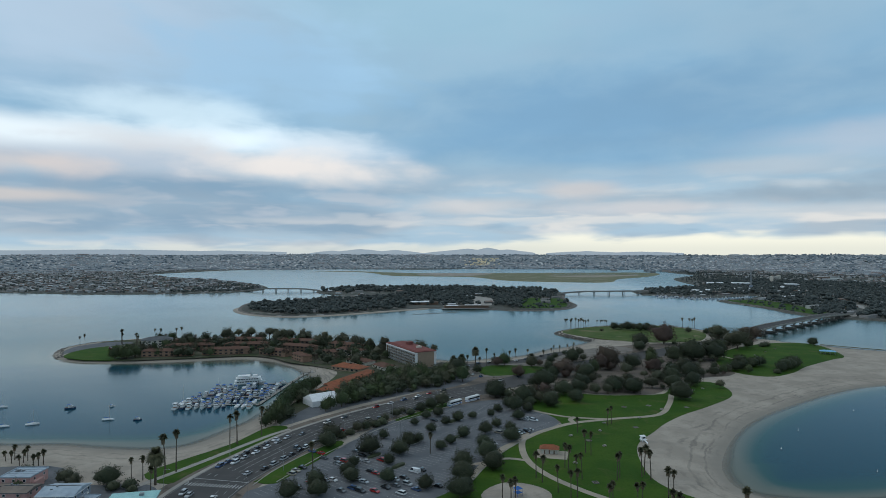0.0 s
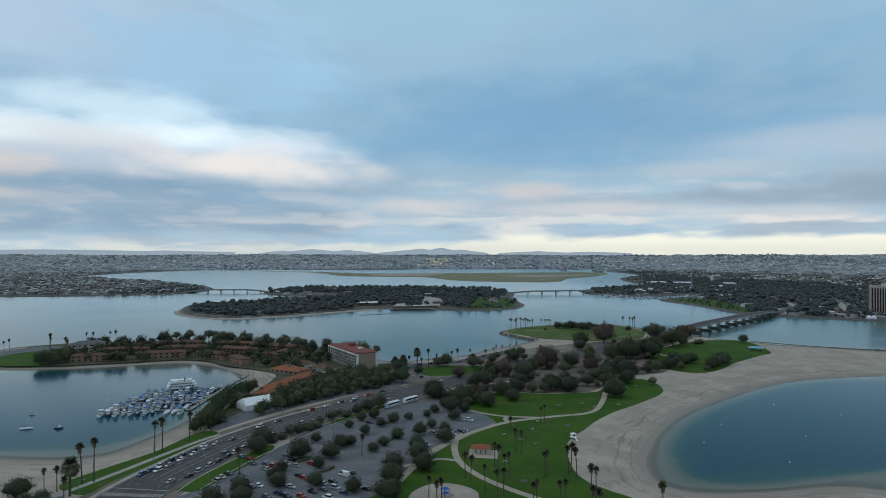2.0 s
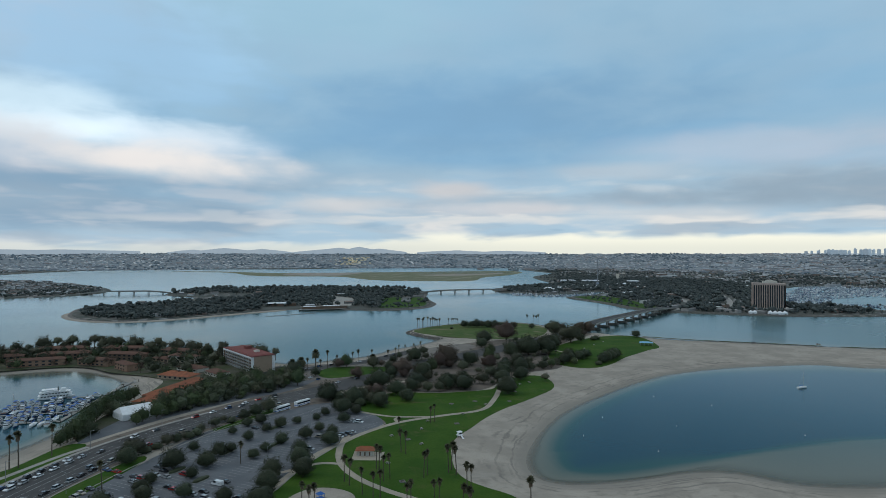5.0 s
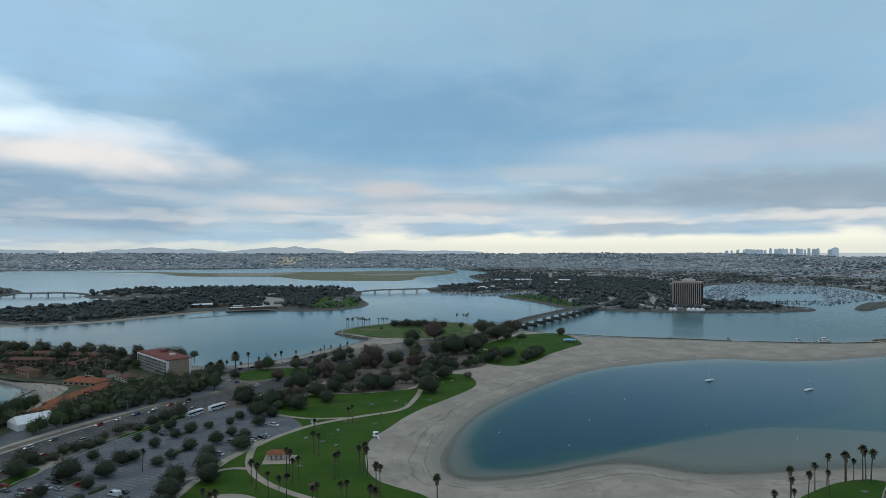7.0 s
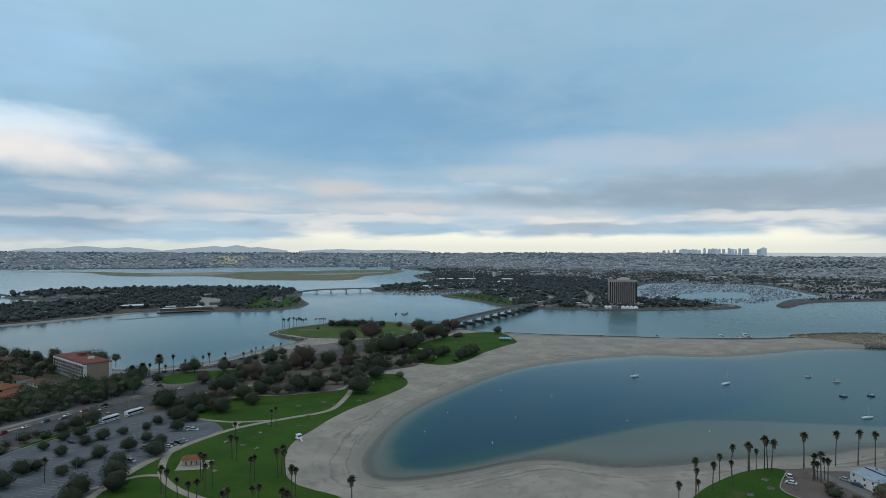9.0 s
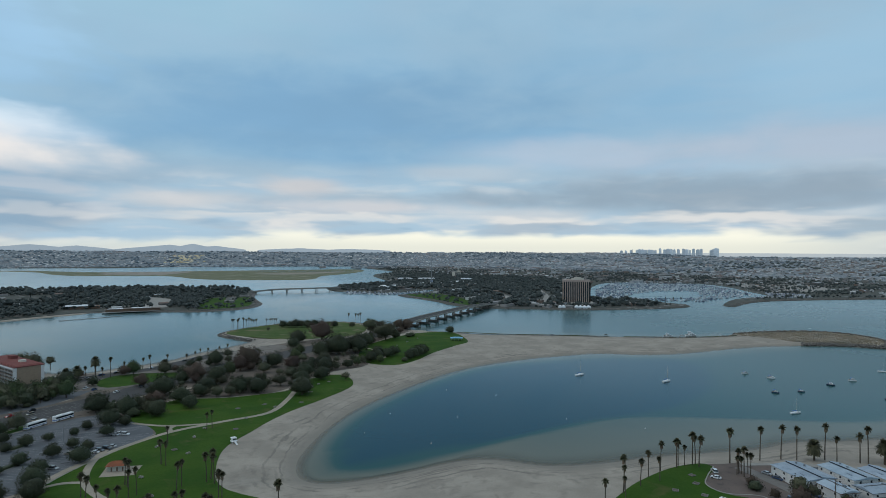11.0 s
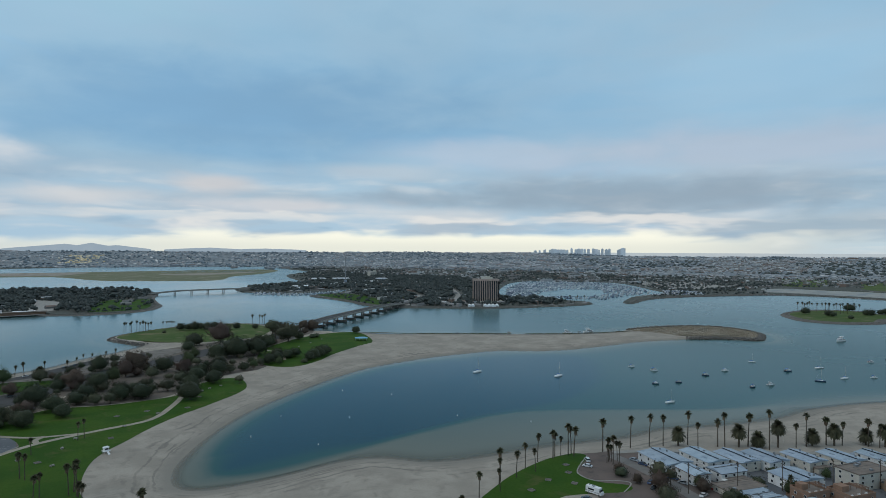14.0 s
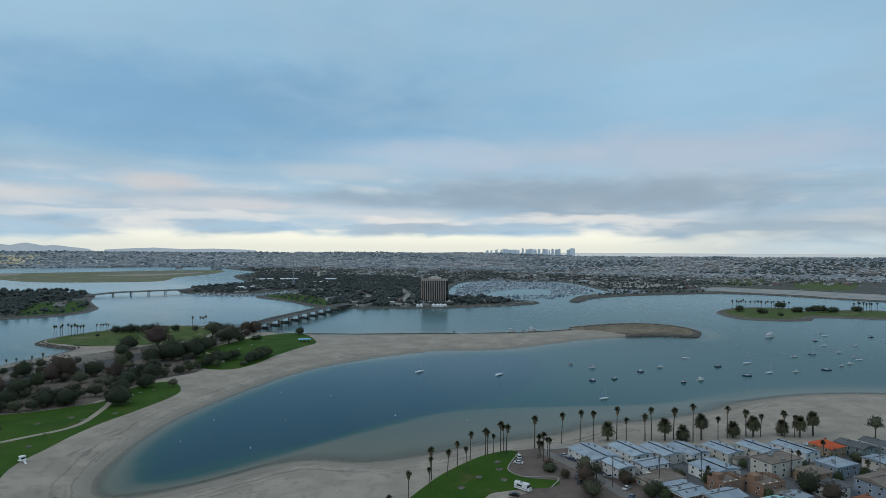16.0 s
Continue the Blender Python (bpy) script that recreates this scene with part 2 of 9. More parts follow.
def painted(name, col, rough=0.4, metal=0.0, vary=0.0, coat=0.0):
    mt = surface(name, col, tuple(v * 0.9 for v in col), 2.0, rough, 0.0, 0.3, metal, vary)
    if coat:
        for n in mt.node_tree.nodes:
            if n.type == "BSDF_PRINCIPLED":
                n.inputs["Coat Weight"].default_value = coat
    return mt


def water_material(name, deep, mid, shore, ripple, glossy=0.5):
    mt = bpy.data.materials.new(name)
    mt.use_nodes = True
    g = Nodes(mt.node_tree)
    pos = g.add("ShaderNodeNewGeometry").outputs["Position"]
    depth = g.add("ShaderNodeAttribute", attribute_name="depth").outputs["Fac"]
    patch = g.noise(pos, 1 / 90.0, 3, 0.5, 0.4)
    d2 = g.m("ADD", depth, g.m("MULTIPLY", g.m("SUBTRACT", patch, 0.5), 0.8))
    col = g.mix(g.m("POWER", g.step(d2, 0.1, 4.2), 0.7), shore, mid)
    col = g.mix(g.step(d2, 3.4, 9.0), col, deep)
    n1 = g.noise(pos, 1 / 1.6, 3, 0.6)
    n2 = g.noise(pos, 1 / 14.0, 3, 0.6)
    n = g.add("ShaderNodeBump")
    n.inputs["Strength"].default_value, n.inputs["Distance"].default_value = 1.0, ripple
    g.put(n.inputs["Height"], g.m("ADD", n1, g.m("MULTIPLY", n2, 1.2)))
    calm = g.noise(pos, 1 / 160.0, 4, 0.55, 1.2)
    xyz = g.add("ShaderNodeSeparateXYZ")
    g.put(xyz.inputs[0], pos)
    # the breeze ruffles the open bay to the east, the coves lie in the lee
    breeze = g.m("MAXIMUM", g.step(xyz.outputs[0], 330.0, 800.0), g.m("MULTIPLY", g.step(xyz.outputs[1], 560.0, 700.0), 0.36))
    body = g.add("ShaderNodeBsdfDiffuse")
    g.put(body.inputs["Color"], col)
    gloss = g.add("ShaderNodeBsdfGlossy")
    gloss.inputs["Color"].default_value = (0.86, 0.94, 0.95, 1)
    g.put(gloss.inputs["Roughness"], g.m("ADD", g.m("ADD", 0.115, g.m("MULTIPLY", breeze, 0.13)), g.m("MULTIPLY", g.step(calm, 0.35, 0.70), 0.07)))
    g.put(gloss.inputs["Normal"], n.outputs[0])
    f = g.add("ShaderNodeFresnel")
    f.inputs["IOR"].default_value = 1.33
    g.put(f.inputs["Normal"], n.outputs[0])
    b = g.add("ShaderNodeMixShader")
    g.put(b.inputs[0], g.m("MULTIPLY", g.m("MINIMUM", g.m("MULTIPLY", g.m("POWER", f.outputs[0], 1.6), glossy), 0.88), g.m("SUBTRACT", 1.0, g.m("MULTIPLY", breeze, 0.42))))
    g.put(b.inputs[1], body.outputs[0])
    g.put(b.inputs[2], gloss.outputs[0])
    clear = g.add("ShaderNodeBsdfTransparent")
    mixer = g.add("ShaderNodeMixShader")
    g.put(mixer.inputs[0], g.m("ADD", 0.12, g.m("MULTIPLY", g.step(depth, -0.1, 0.7), 0.88)))
    g.put(mixer.inputs[1], clear.outputs[0])
    g.put(mixer.inputs[2], b.outputs[0])
    g.put(g.add("ShaderNodeOutputMaterial").inputs[0], mixer.outputs[0])
    return mt


def sand_material():
    mt = surface("sand", (0.376, 0.330, 0.276), (0.290, 0.255, 0.214), 22.0, 0.9, 0.03, 0.7, stain=((0.245, 0.215, 0.182), 7.0, 0.48, 0.76))
    g = Nodes(mt.node_tree, keep=True)
    b = [n for n in g.tree.nodes if n.type == "BSDF_PRINCIPLED"][0]
    old = b.inputs["Base Color"].links[0].from_socket
    pos = [n for n in g.tree.nodes if n.type == "NEW_GEOMETRY"][0].outputs["Position"]
    xyz = g.add("ShaderNodeSeparateXYZ")
    g.put(xyz.inputs[0], pos)
    ragged = g.m("ADD", xyz.outputs[2], g.m("MULTIPLY", g.m("SUBTRACT", g.noise(pos, 1 / 38.0, 7, 0.66, 0.6), 0.5), 0.85))
    wet = g.m("MULTIPLY", 0.8, g.m("SUBTRACT", 1.0, g.step(ragged, 0.15, 0.95)))
    col = g.mix(wet, old, (0.225, 0.205, 0.176))
    # lines of seaweed left by the tides
    line = g.m("MULTIPLY", g.step(g.m("SINE", g.m("MULTIPLY", ragged, 11.0)), 0.78, 1.0), g.step(g.noise(pos, 1 / 60.0, 6, 0.72), 0.40, 0.62))
    thin = g.m("MULTIPLY", g.step(g.m("SINE", g.m("MULTIPLY", g.m("ADD", ragged, g.m("MULTIPLY", g.noise(pos, 1 / 11.0, 5, 0.65), 0.35)), 19.0)), 0.2, 0.9), g.step(g.noise(pos, 1 / 26.0, 4, 0.6), 0.46, 0.66))
    col = g.mix(g.m("MULTIPLY", g.m("MULTIPLY", thin, g.step(xyz.outputs[2], 0.15, 0.4)), g.m("SUBTRACT", 0.6, g.m("MULTIPLY", g.step(xyz.outputs[2], 1.5, 1.96), 0.5))), col, (0.15, 0.135, 0.118))
    band = g.m("MULTIPLY", g.step(xyz.outputs[2], 0.2, 0.5), g.m("SUBTRACT", 1.0, g.step(xyz.outputs[2], 1.5, 1.95)))
    col = g.mix(g.m("MULTIPLY", g.m("MULTIPLY", line, band), 0.6), col, (0.14, 0.126, 0.11))
    g.put(b.inputs["Base Color"], col)
    return mt


M = {}
M["sand"] = sand_material()
M["water"] = water_material("bay_water", (0.002, 0.042, 0.068), (0.014, 0.064, 0.062), (0.150, 0.146, 0.112), 0.016, 1.75)
M["far_water"] = water_material("lagoon_water", (0.05, 0.09, 0.11), (0.05, 0.09, 0.11), (0.10, 0.13, 0.14), 0.01, 1.7)
M["grass"] = surface("grass", (0.027, 0.072, 0.006), (0.045, 0.092, 0.009), 24.0, 0.9, 0.05, 1.2, stain=((0.080, 0.088, 0.026), 13.0, 0.54, 0.76))
M["islet_grass"] = surface("islet_grass", (0.058, 0.098, 0.024), (0.092, 0.118, 0.040), 30.0, 0.95, 0.0, 3.0, stain=((0.17, 0.15, 0.085), 25.0, 0.55, 0.70))
M["far_grass"] = surface("dry_grass", (0.19, 0.185, 0.12), (0.135, 0.150, 0.085), 60.0, 0.95, 0.0, 6.0, stain=((0.31, 0.27, 0.20), 45.0, 0.55, 0.66))
M["dirt"] = surface("bare_earth", (0.175, 0.145, 0.120), (0.135, 0.115, 0.098), 14.0, 0.95, 0.04, 1.0, stain=((0.075, 0.065, 0.055), 8.0, 0.55, 0.7))
M["pavers"] = surface("brown_paving", (0.165, 0.128, 0.112), (0.135, 0.108, 0.096), 9.0, 0.9, 0.01, 0.5, stain=((0.095, 0.080, 0.072), 5.0, 0.56, 0.74))
M["asphalt"] = surface("asphalt", (0.112, 0.119, 0.129), (0.142, 0.148, 0.157), 12.0, 0.9, 0.01, 0.5, stain=((0.060, 0.063, 0.069), 5.0, 0.60, 0.74))
M["road"] = surface("road_asphalt", (0.085, 0.082, 0.080), (0.070, 0.069, 0.069), 9.0, 0.9, 0.01, 0.5, stain=((0.052, 0.051, 0.051), 4.0, 0.62, 0.74))
M["concrete"] = surface("concrete", (0.34, 0.32, 0.29), (0.28, 0.265, 0.24), 6.0, 0.85, 0.01, 0.4, stain=((0.2, 0.185, 0.165), 3.0, 0.62, 0.8))
M["path"] = surface("path_concrete", (0.36, 0.31, 0.25), (0.30, 0.265, 0.215), 6.0, 0.9, 0.01, 0.4, stain=((0.22, 0.2, 0.17), 4.0, 0.6, 0.8))
M["paint_line"] = surface("line_paint", (0.42, 0.42, 0.41), (0.28, 0.28, 0.275), 1.5, 0.7, 0.0, 0.2)
M["rock"] = surface("riprap_rock", (0.12, 0.11, 0.10), (0.17, 0.155, 0.14), 3.0, 0.9, 0.1, 0.5)
M["mud"] = surface("river_mud", (0.34, 0.33, 0.30), (0.28, 0.28, 0.26), 80.0, 0.7, 0.0, 10.0, stain=((0.22, 0.24, 0.25), 60.0, 0.5, 0.62))
M["town"] = quilt("town_ground", [(0.060, 0.070, 0.062), (0.22, 0.20, 0.18), (0.085, 0.092, 0.080), (0.11, 0.105, 0.10), (0.055, 0.066, 0.058), (0.16, 0.145, 0.13), (0.075, 0.085, 0.072), (0.28, 0.275, 0.265)], 13.0, ((0.070, 0.078, 0.068), (0.115, 0.112, 0.100)), 0.42)
# mesa ground: distance haze is mixed into these pale blue-grey colours
M["hill_haze"] = quilt("hill_hazed_ground", [(0.140, 0.178, 0.210), (0.40, 0.38, 0.37), (0.165, 0.200, 0.225), (0.30, 0.275, 0.26), (0.130, 0.168, 0.195), (0.25, 0.25, 0.255), (0.175, 0.205, 0.220), (0.66, 0.64, 0.61)], 17.0, ((0.170, 0.200, 0.222), (0.235, 0.242, 0.242)), 0.38)
M["leaf"] = foliage("dark_leaves", (0.024, 0.033, 0.017), (0.054, 0.064, 0.034), vary=0.5)
M["leaf_olive"] = foliage("olive_leaves", (0.044, 0.047, 0.028), (0.086, 0.087, 0.050), vary=0.5)
M["leaf_brown"] = foliage("brown_twigs", (0.060, 0.043, 0.031), (0.098, 0.070, 0.050), vary=0.4)
M["leaf_green"] = foliage("green_leaves", (0.032, 0.049, 0.020), (0.068, 0.090, 0.036), vary=0.5)
# island and far shore trees: a little haze greys and lifts the leaf colour
M["far_haze_leaf"] = foliage("far_hazed_leaves", (0.042, 0.052, 0.050), (0.076, 0.088, 0.080), 8.0, 0.3)
M["frond"] = foliage("palm_fronds", (0.056, 0.058, 0.031), (0.105, 0.100, 0.054), 1.0, 0.4)
M["dry_frond"] = foliage("dry_fronds", (0.12, 0.088, 0.054), (0.18, 0.135, 0.085), 1.0, 0.3)
M["bark"] = surface("bark", (0.085, 0.068, 0.052), (0.12, 0.098, 0.075), 1.0, 0.95, 0.03, 0.12)
M["palm_bark"] = surface("palm_bark", (0.12, 0.098, 0.076), (0.085, 0.068, 0.052), 1.0, 0.95, 0.02, 0.1)
# mesa trees: leaf colour lifted towards blue to stand in for haze
M["hill_haze_leaf"] = foliage("hill_hazed_leaves", (0.130, 0.168, 0.196), (0.178, 0.212, 0.230), 60.0, 0.2)
# town and nearer slopes: leaf colour with less haze mixed in than the mesas
M["slope_haze_leaf"] = foliage("slope_hazed_leaves", (0.056, 0.070, 0.068), (0.100, 0.114, 0.104), 40.0, 0.2)
M["garden"] = surface("garden_ground", (0.085, 0.080, 0.060), (0.055, 0.070, 0.032), 12.0, 0.95, 0.03, 1.0, stain=((0.13, 0.11, 0.085), 7.0, 0.58, 0.7))
M["white"] = painted("white_paint", (0.78, 0.78, 0.77), 0.5)
M["cream"] = painted("cream_stucco", (0.58, 0.54, 0.47), 0.9)
M["house_white"] = surface("weathered_white_stucco", (0.68, 0.67, 0.65), (0.60, 0.59, 0.57), 3.0, 0.9, 0.0, 0.4, vary=0.25, stain=((0.36, 0.345, 0.32), 1.8, 0.6, 0.8))
M["pink_concrete"] = surface("pinkish_concrete", (0.46, 0.36, 0.31), (0.40, 0.31, 0.27), 6.0, 0.9, 0.0, 0.6)
M["tan"] = painted("tan_stucco", (0.34, 0.25, 0.18), 0.9)
M["adobe"] = surface("reddish_stucco", (0.30, 0.185, 0.13), (0.24, 0.15, 0.105), 3.0, 0.9, 0.0, 0.4, stain=((0.20, 0.12, 0.085), 2.0, 0.6, 0.8))
M["brown_wall"] = painted("brown_wall", (0.20, 0.13, 0.095), 0.9)
M["pink"] = painted("pink_stucco", (0.55, 0.33, 0.30), 0.9)
M["blue_wall"] = painted("grey_blue_siding", (0.27, 0.32, 0.38), 0.8)
M["green_wall"] = painted("grey_green_siding", (0.24, 0.30, 0.29), 0.8)
M["roof_white"] = surface("white_roofing", (0.34, 0.40, 0.46), (0.27, 0.33, 0.39), 5.0, 0.7, 0.0, 0.6, vary=0.25, stain=((0.22, 0.25, 0.28), 2.5, 0.56, 0.75))
M["roof_brown"] = surface("brown_gravel_roof", (0.23, 0.19, 0.16), (0.18, 0.15, 0.13), 4.0, 0.95, 0.0, 0.4)
M["roof_red_brown"] = surface("red_brown_shingle_roof", (0.150, 0.082, 0.060), (0.115, 0.066, 0.052), 4.0, 0.95, 0.0, 0.4, stain=((0.07, 0.05, 0.042), 3.0, 0.56, 0.74))
M["roof_grey"] = surface("grey_shingle_roof", (0.13, 0.135, 0.14), (0.10, 0.105, 0.11), 4.0, 0.9, 0.0, 0.4)
M["terracotta"] = surface("terracotta_tiles", (0.30, 0.105, 0.055), (0.22, 0.085, 0.050), 3.0, 0.8, 0.02, 0.35, stain=((0.13, 0.06, 0.045), 2.5, 0.6, 0.75))
M["orange_roof"] = surface("orange_roof_tiles", (0.55, 0.11, 0.045), (0.46, 0.09, 0.04), 2.0, 0.8, 0.02, 0.3)
M["turquoise"] = surface("turquoise_roof", (0.30, 0.56, 0.55), (0.24, 0.46, 0.46), 4.0, 0.6, 0.0, 0.5)
M["red_roof"] = surface("dull_red_roof", (0.22, 0.075, 0.065), (0.17, 0.065, 0.058), 4.0, 0.85, 0.01, 0.5, stain=((0.26, 0.20, 0.18), 5.0, 0.62, 0.72))
M["glass"] = painted("window_glass", (0.018, 0.024, 0.030), 0.12)
M["dark"] = painted("dark_opening", (0.025, 0.024, 0.024), 0.8)
M["steel"] = painted("galvanised_steel", (0.30, 0.31, 0.32), 0.5, 0.7)
M["wood_pole"] = painted("weathered_pole", (0.095, 0.075, 0.060), 0.9)
M["rubber"] = painted("tyre_rubber", (0.02, 0.02, 0.02), 0.9)
M["canvas"] = painted("white_canvas", (0.78, 0.79, 0.80), 0.8)
M["hull_white"] = painted("white_hull", (0.72, 0.72, 0.71), 0.25)
M["hull_dark"] = painted("navy_hull", (0.03, 0.045, 0.09), 0.25)
M["blue_canvas"] = painted("blue_canvas", (0.05, 0.14, 0.40), 0.8)
M["light_blue"] = painted("pale_blue_canvas", (0.22, 0.45, 0.62), 0.8)
M["dock"] = painted("grey_dock_boards", (0.30, 0.29, 0.27), 0.9)
CAR_PAINT = [painted("car_" + n, c, 0.25, 0.0, 0.0, 0.6) for n, c in (("white", (0.70, 0.70, 0.70)), ("silver", (0.40, 0.41, 0.42)), ("black", (0.014, 0.014, 0.016)), ("grey", (0.10, 0.105, 0.11)), ("red", (0.36, 0.020, 0.018)), ("blue", (0.035, 0.07, 0.16)), ("beige", (0.34, 0.30, 0.24)))]
CAR_WORDS = ["white", "silver", "black", "dark grey", "red", "dark blue", "beige"]


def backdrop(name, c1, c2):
    """Far distance behind everything: it glows, with the haze put into its emission colour."""
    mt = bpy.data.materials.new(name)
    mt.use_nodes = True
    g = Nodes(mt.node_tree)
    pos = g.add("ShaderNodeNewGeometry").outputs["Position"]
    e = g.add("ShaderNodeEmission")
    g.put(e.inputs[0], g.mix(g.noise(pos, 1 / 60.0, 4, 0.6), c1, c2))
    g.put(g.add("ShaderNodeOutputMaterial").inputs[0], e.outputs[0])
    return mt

# ---- ground, water, land ----
LAND = 2.0  # height of the flat land over the bay


def from_data(name, verts, faces, mat=None, smooth=False):
    me = bpy.data.meshes.new(name)
    me.from_pydata(verts, [], faces)
    me.update()
    if mat:
        me.materials.append(mat)
    if smooth:
        me.polygons.foreach_set("use_smooth", [True] * len(me.polygons))
    return me


def curve_through(pts, closed=True, steps=5):
    """A Catmull-Rom line through plan points."""
    p = [Vector((float(a), float(b))) for a, b in pts]
    n, out = len(p), []
    for i in range(n if closed else n - 1):
        if closed:
            a, b, c, d = p[i - 1], p[i], p[(i + 1) % n], p[(i + 2) % n]
        else:
            a, b, c, d = p[max(i - 1, 0)], p[i], p[i + 1], p[min(i + 2, n - 1)]
        for k in range(steps):
            t = k / steps
            out.append(0.5 * (2 * b + (c - a) * t + (2 * a - 5 * b + 4 * c - d) * t * t + (3 * b - a - 3 * c + d) * t ** 3))
    if not closed:
        out.append(p[-1])
    return [(v.x, v.y) for v in out]


def inside(poly, px, py):
    """Which of the points lie in a polygon (arrays)."""
    hit = np.zeros(px.shape, bool)
    n = len(poly)
    for i in range(n):
        (x1, y1), (x2, y2) = poly[i], poly[(i + 1) % n]
        if y1 == y2:
            continue
        c = ((y1 > py) != (y2 > py)) & (px < (x2 - x1) * (py - y1) / (y2 - y1) + x1)
        hit ^= c
    return hit


def distance(line, px, py, closed=True):
    best = np.full(px.shape, 1e9)
    n = len(line)
    for i in range(n if closed else n - 1):
        (x1, y1), (x2, y2) = line[i], line[(i + 1) % n]
        dx, dy = x2 - x1, y2 - y1
        t = np.clip(((px - x1) * dx + (py - y1) * dy) / max(dx * dx + dy * dy, 1e-9), 0, 1)
        best = np.minimum(best, (px - x1 - t * dx) ** 2 + (py - y1 - t * dy) ** 2)
    return np.sqrt(best)


def tess(poly):
    """Triangles of a plan polygon."""
    from mathutils import geometry
    return [tuple(t) for t in geometry.tessellate_polygon([[Vector((x, y, 0)) for x, y in poly]])]


def area_sign(poly):
    return sum(poly[i - 1][0] * poly[i][1] - poly[i][0] * poly[i - 1][1] for i in range(len(poly)))


def slab(name, poly, z, mat, depth=0.3, bank=0.0):
    """A flat piece of land with a side; bank: how far its foot spreads."""
    if area_sign(poly) < 0:
        poly = poly[::-1]
    n = len(poly)
    verts = [(x, y, z) for x, y in poly]
    for i in range(n):
        (x0, y0), (x1, y1) = poly[i - 1], poly[(i + 1) % n]
        d = max(math.hypot(x1 - x0, y1 - y0), 1e-6)
        verts.append((poly[i][0] + (y1 - y0) / d * bank, poly[i][1] - (x1 - x0) / d * bank, z - depth))
    up = []
    for a, b, c in tess(poly):
        ar = (poly[b][0] - poly[a][0]) * (poly[c][1] - poly[a][1]) - (poly[c][0] - poly[a][0]) * (poly[b][1] - poly[a][1])
        up.append((a, b, c) if ar > 0 else (a, c, b))
    sides = [(i, n + i, n + (i + 1) % n, (i + 1) % n) for i in range(n)]
    return new(name, from_data(name, verts, up + sides, mat))


SHORE_WEST = [(-900, 300), (-600, 335), (-450, 335), (-329, 327), (-270, 323), (-229, 318), (-201, 320), (-180, 316), (-152, 313), (-131, 320), (-120, 345), (-111, 377), (-107, 421), (-102, 452), (-99, 475), (-107, 500), (-125, 530), (-149, 558), (-169, 572), (-199, 580), (-256, 563), (-305, 556), (-340, 560), (-370, 577), (-390, 601), (-405, 636), (-400, 668), (-379, 692), (-340, 716), (-263, 714), (-157, 695), (-67, 655), (-20, 592)]
SHORE_COVE = [(12, 572), (44, 588), (79, 605), (106, 640), (134, 664), (165, 702), (152, 725), (135, 769), (153, 803), (206, 841), (264, 855), (310, 835), (335, 790), (352, 745), (372, 715), (404, 688)]
SHORE_SPIT = [(430, 655), (497, 619), (580, 567), (660, 530), (719, 529), (765, 527), (813, 515), (846, 487), (848, 450), (835, 420), (810, 400), (779, 388), (760, 412), (717, 438), (663, 453), (624, 455), (550, 454), (508, 465), (474, 487), (429, 490), (388, 488)]
SHORE_BAY = [(330, 475), (285, 452), (226, 408), (189, 375), (161, 339), (142, 308), (133, 287), (131, 268), (140, 257), (160, 254), (182, 256), (207, 259), (225, 253), (241, 237), (265, 229), (299, 225), (322, 220), (339, 216), (358, 212), (388, 212), (420, 200), (467, 190), (508, 191), (562, 178), (602, 158), (640, 130), (760, 60), (1000, -60), (1300, -200), (1300, -420), (-900, -420)]
SHALLOWS = [(137, 262), (165, 258), (189, 262), (210, 268), (232, 278), (258, 285), (286, 292), (313, 294), (340, 288), (372, 274), (410, 252), (454, 225), (508, 205), (508, 180), (388, 190), (299, 205), (225, 225), (150, 240)]
HOLES = [(150, 280), (165, 330), (200, 370), (290, 440), (360, 465), (470, 450), (520, 415), (470, 345), (395, 300), (320, 292), (280, 286), (245, 280), (215, 272), (185, 264), (165, 264)], [(-135, 350), (-125, 420), (-120, 470), (-165, 540), (-250, 545), (-340, 540), (-560, 500), (-600, 370), (-330, 345), (-200, 335)]
main_land = curve_through(SHORE_WEST + SHORE_COVE + SHORE_SPIT + SHORE_BAY, True, 4)
rocky = curve_through([(-370, 577), (-405, 636), (-379, 692), (-263, 714), (-157, 695)], False, 4), curve_through([(152, 725), (135, 769), (153, 803), (206, 841), (310, 835), (335, 790), (352, 745), (372, 715)], False, 4), curve_through([(719, 529), (813, 515), (848, 450), (779, 388), (717, 438)], False, 4)


def axis(lo, hi, step, far):
    """Grid lines close together where the camera passes, wider towards the horizon."""
    a = list(np.arange(lo, hi + 0.1, step))
    d, left, right = step, [], []
    x = lo
    while x > -far:
        d *= 1.35
        x -= d
        left.append(max(x, -far))
    d, x = step, a[-1]
    while x < far:
        d *= 1.35
        x += d
        right.append(min(x, far))
    return np.array(left[::-1] + a + right)


def sheet(name, xs, ys, z, mat):
    nx, ny = len(xs), len(ys)
    gx, gy = np.meshgrid(xs, ys)
    verts = np.stack([gx.ravel(), gy.ravel(), z.ravel()], 1)
    i = np.arange(nx * ny).reshape(ny, nx)
    faces = np.stack([i[:-1, :-1].ravel(), i[:-1, 1:].ravel(), i[1:, 1:].ravel(), i[1:, :-1].ravel()], 1)
    return new(name, from_data(name, verts.tolist(), faces.tolist(), mat, True))


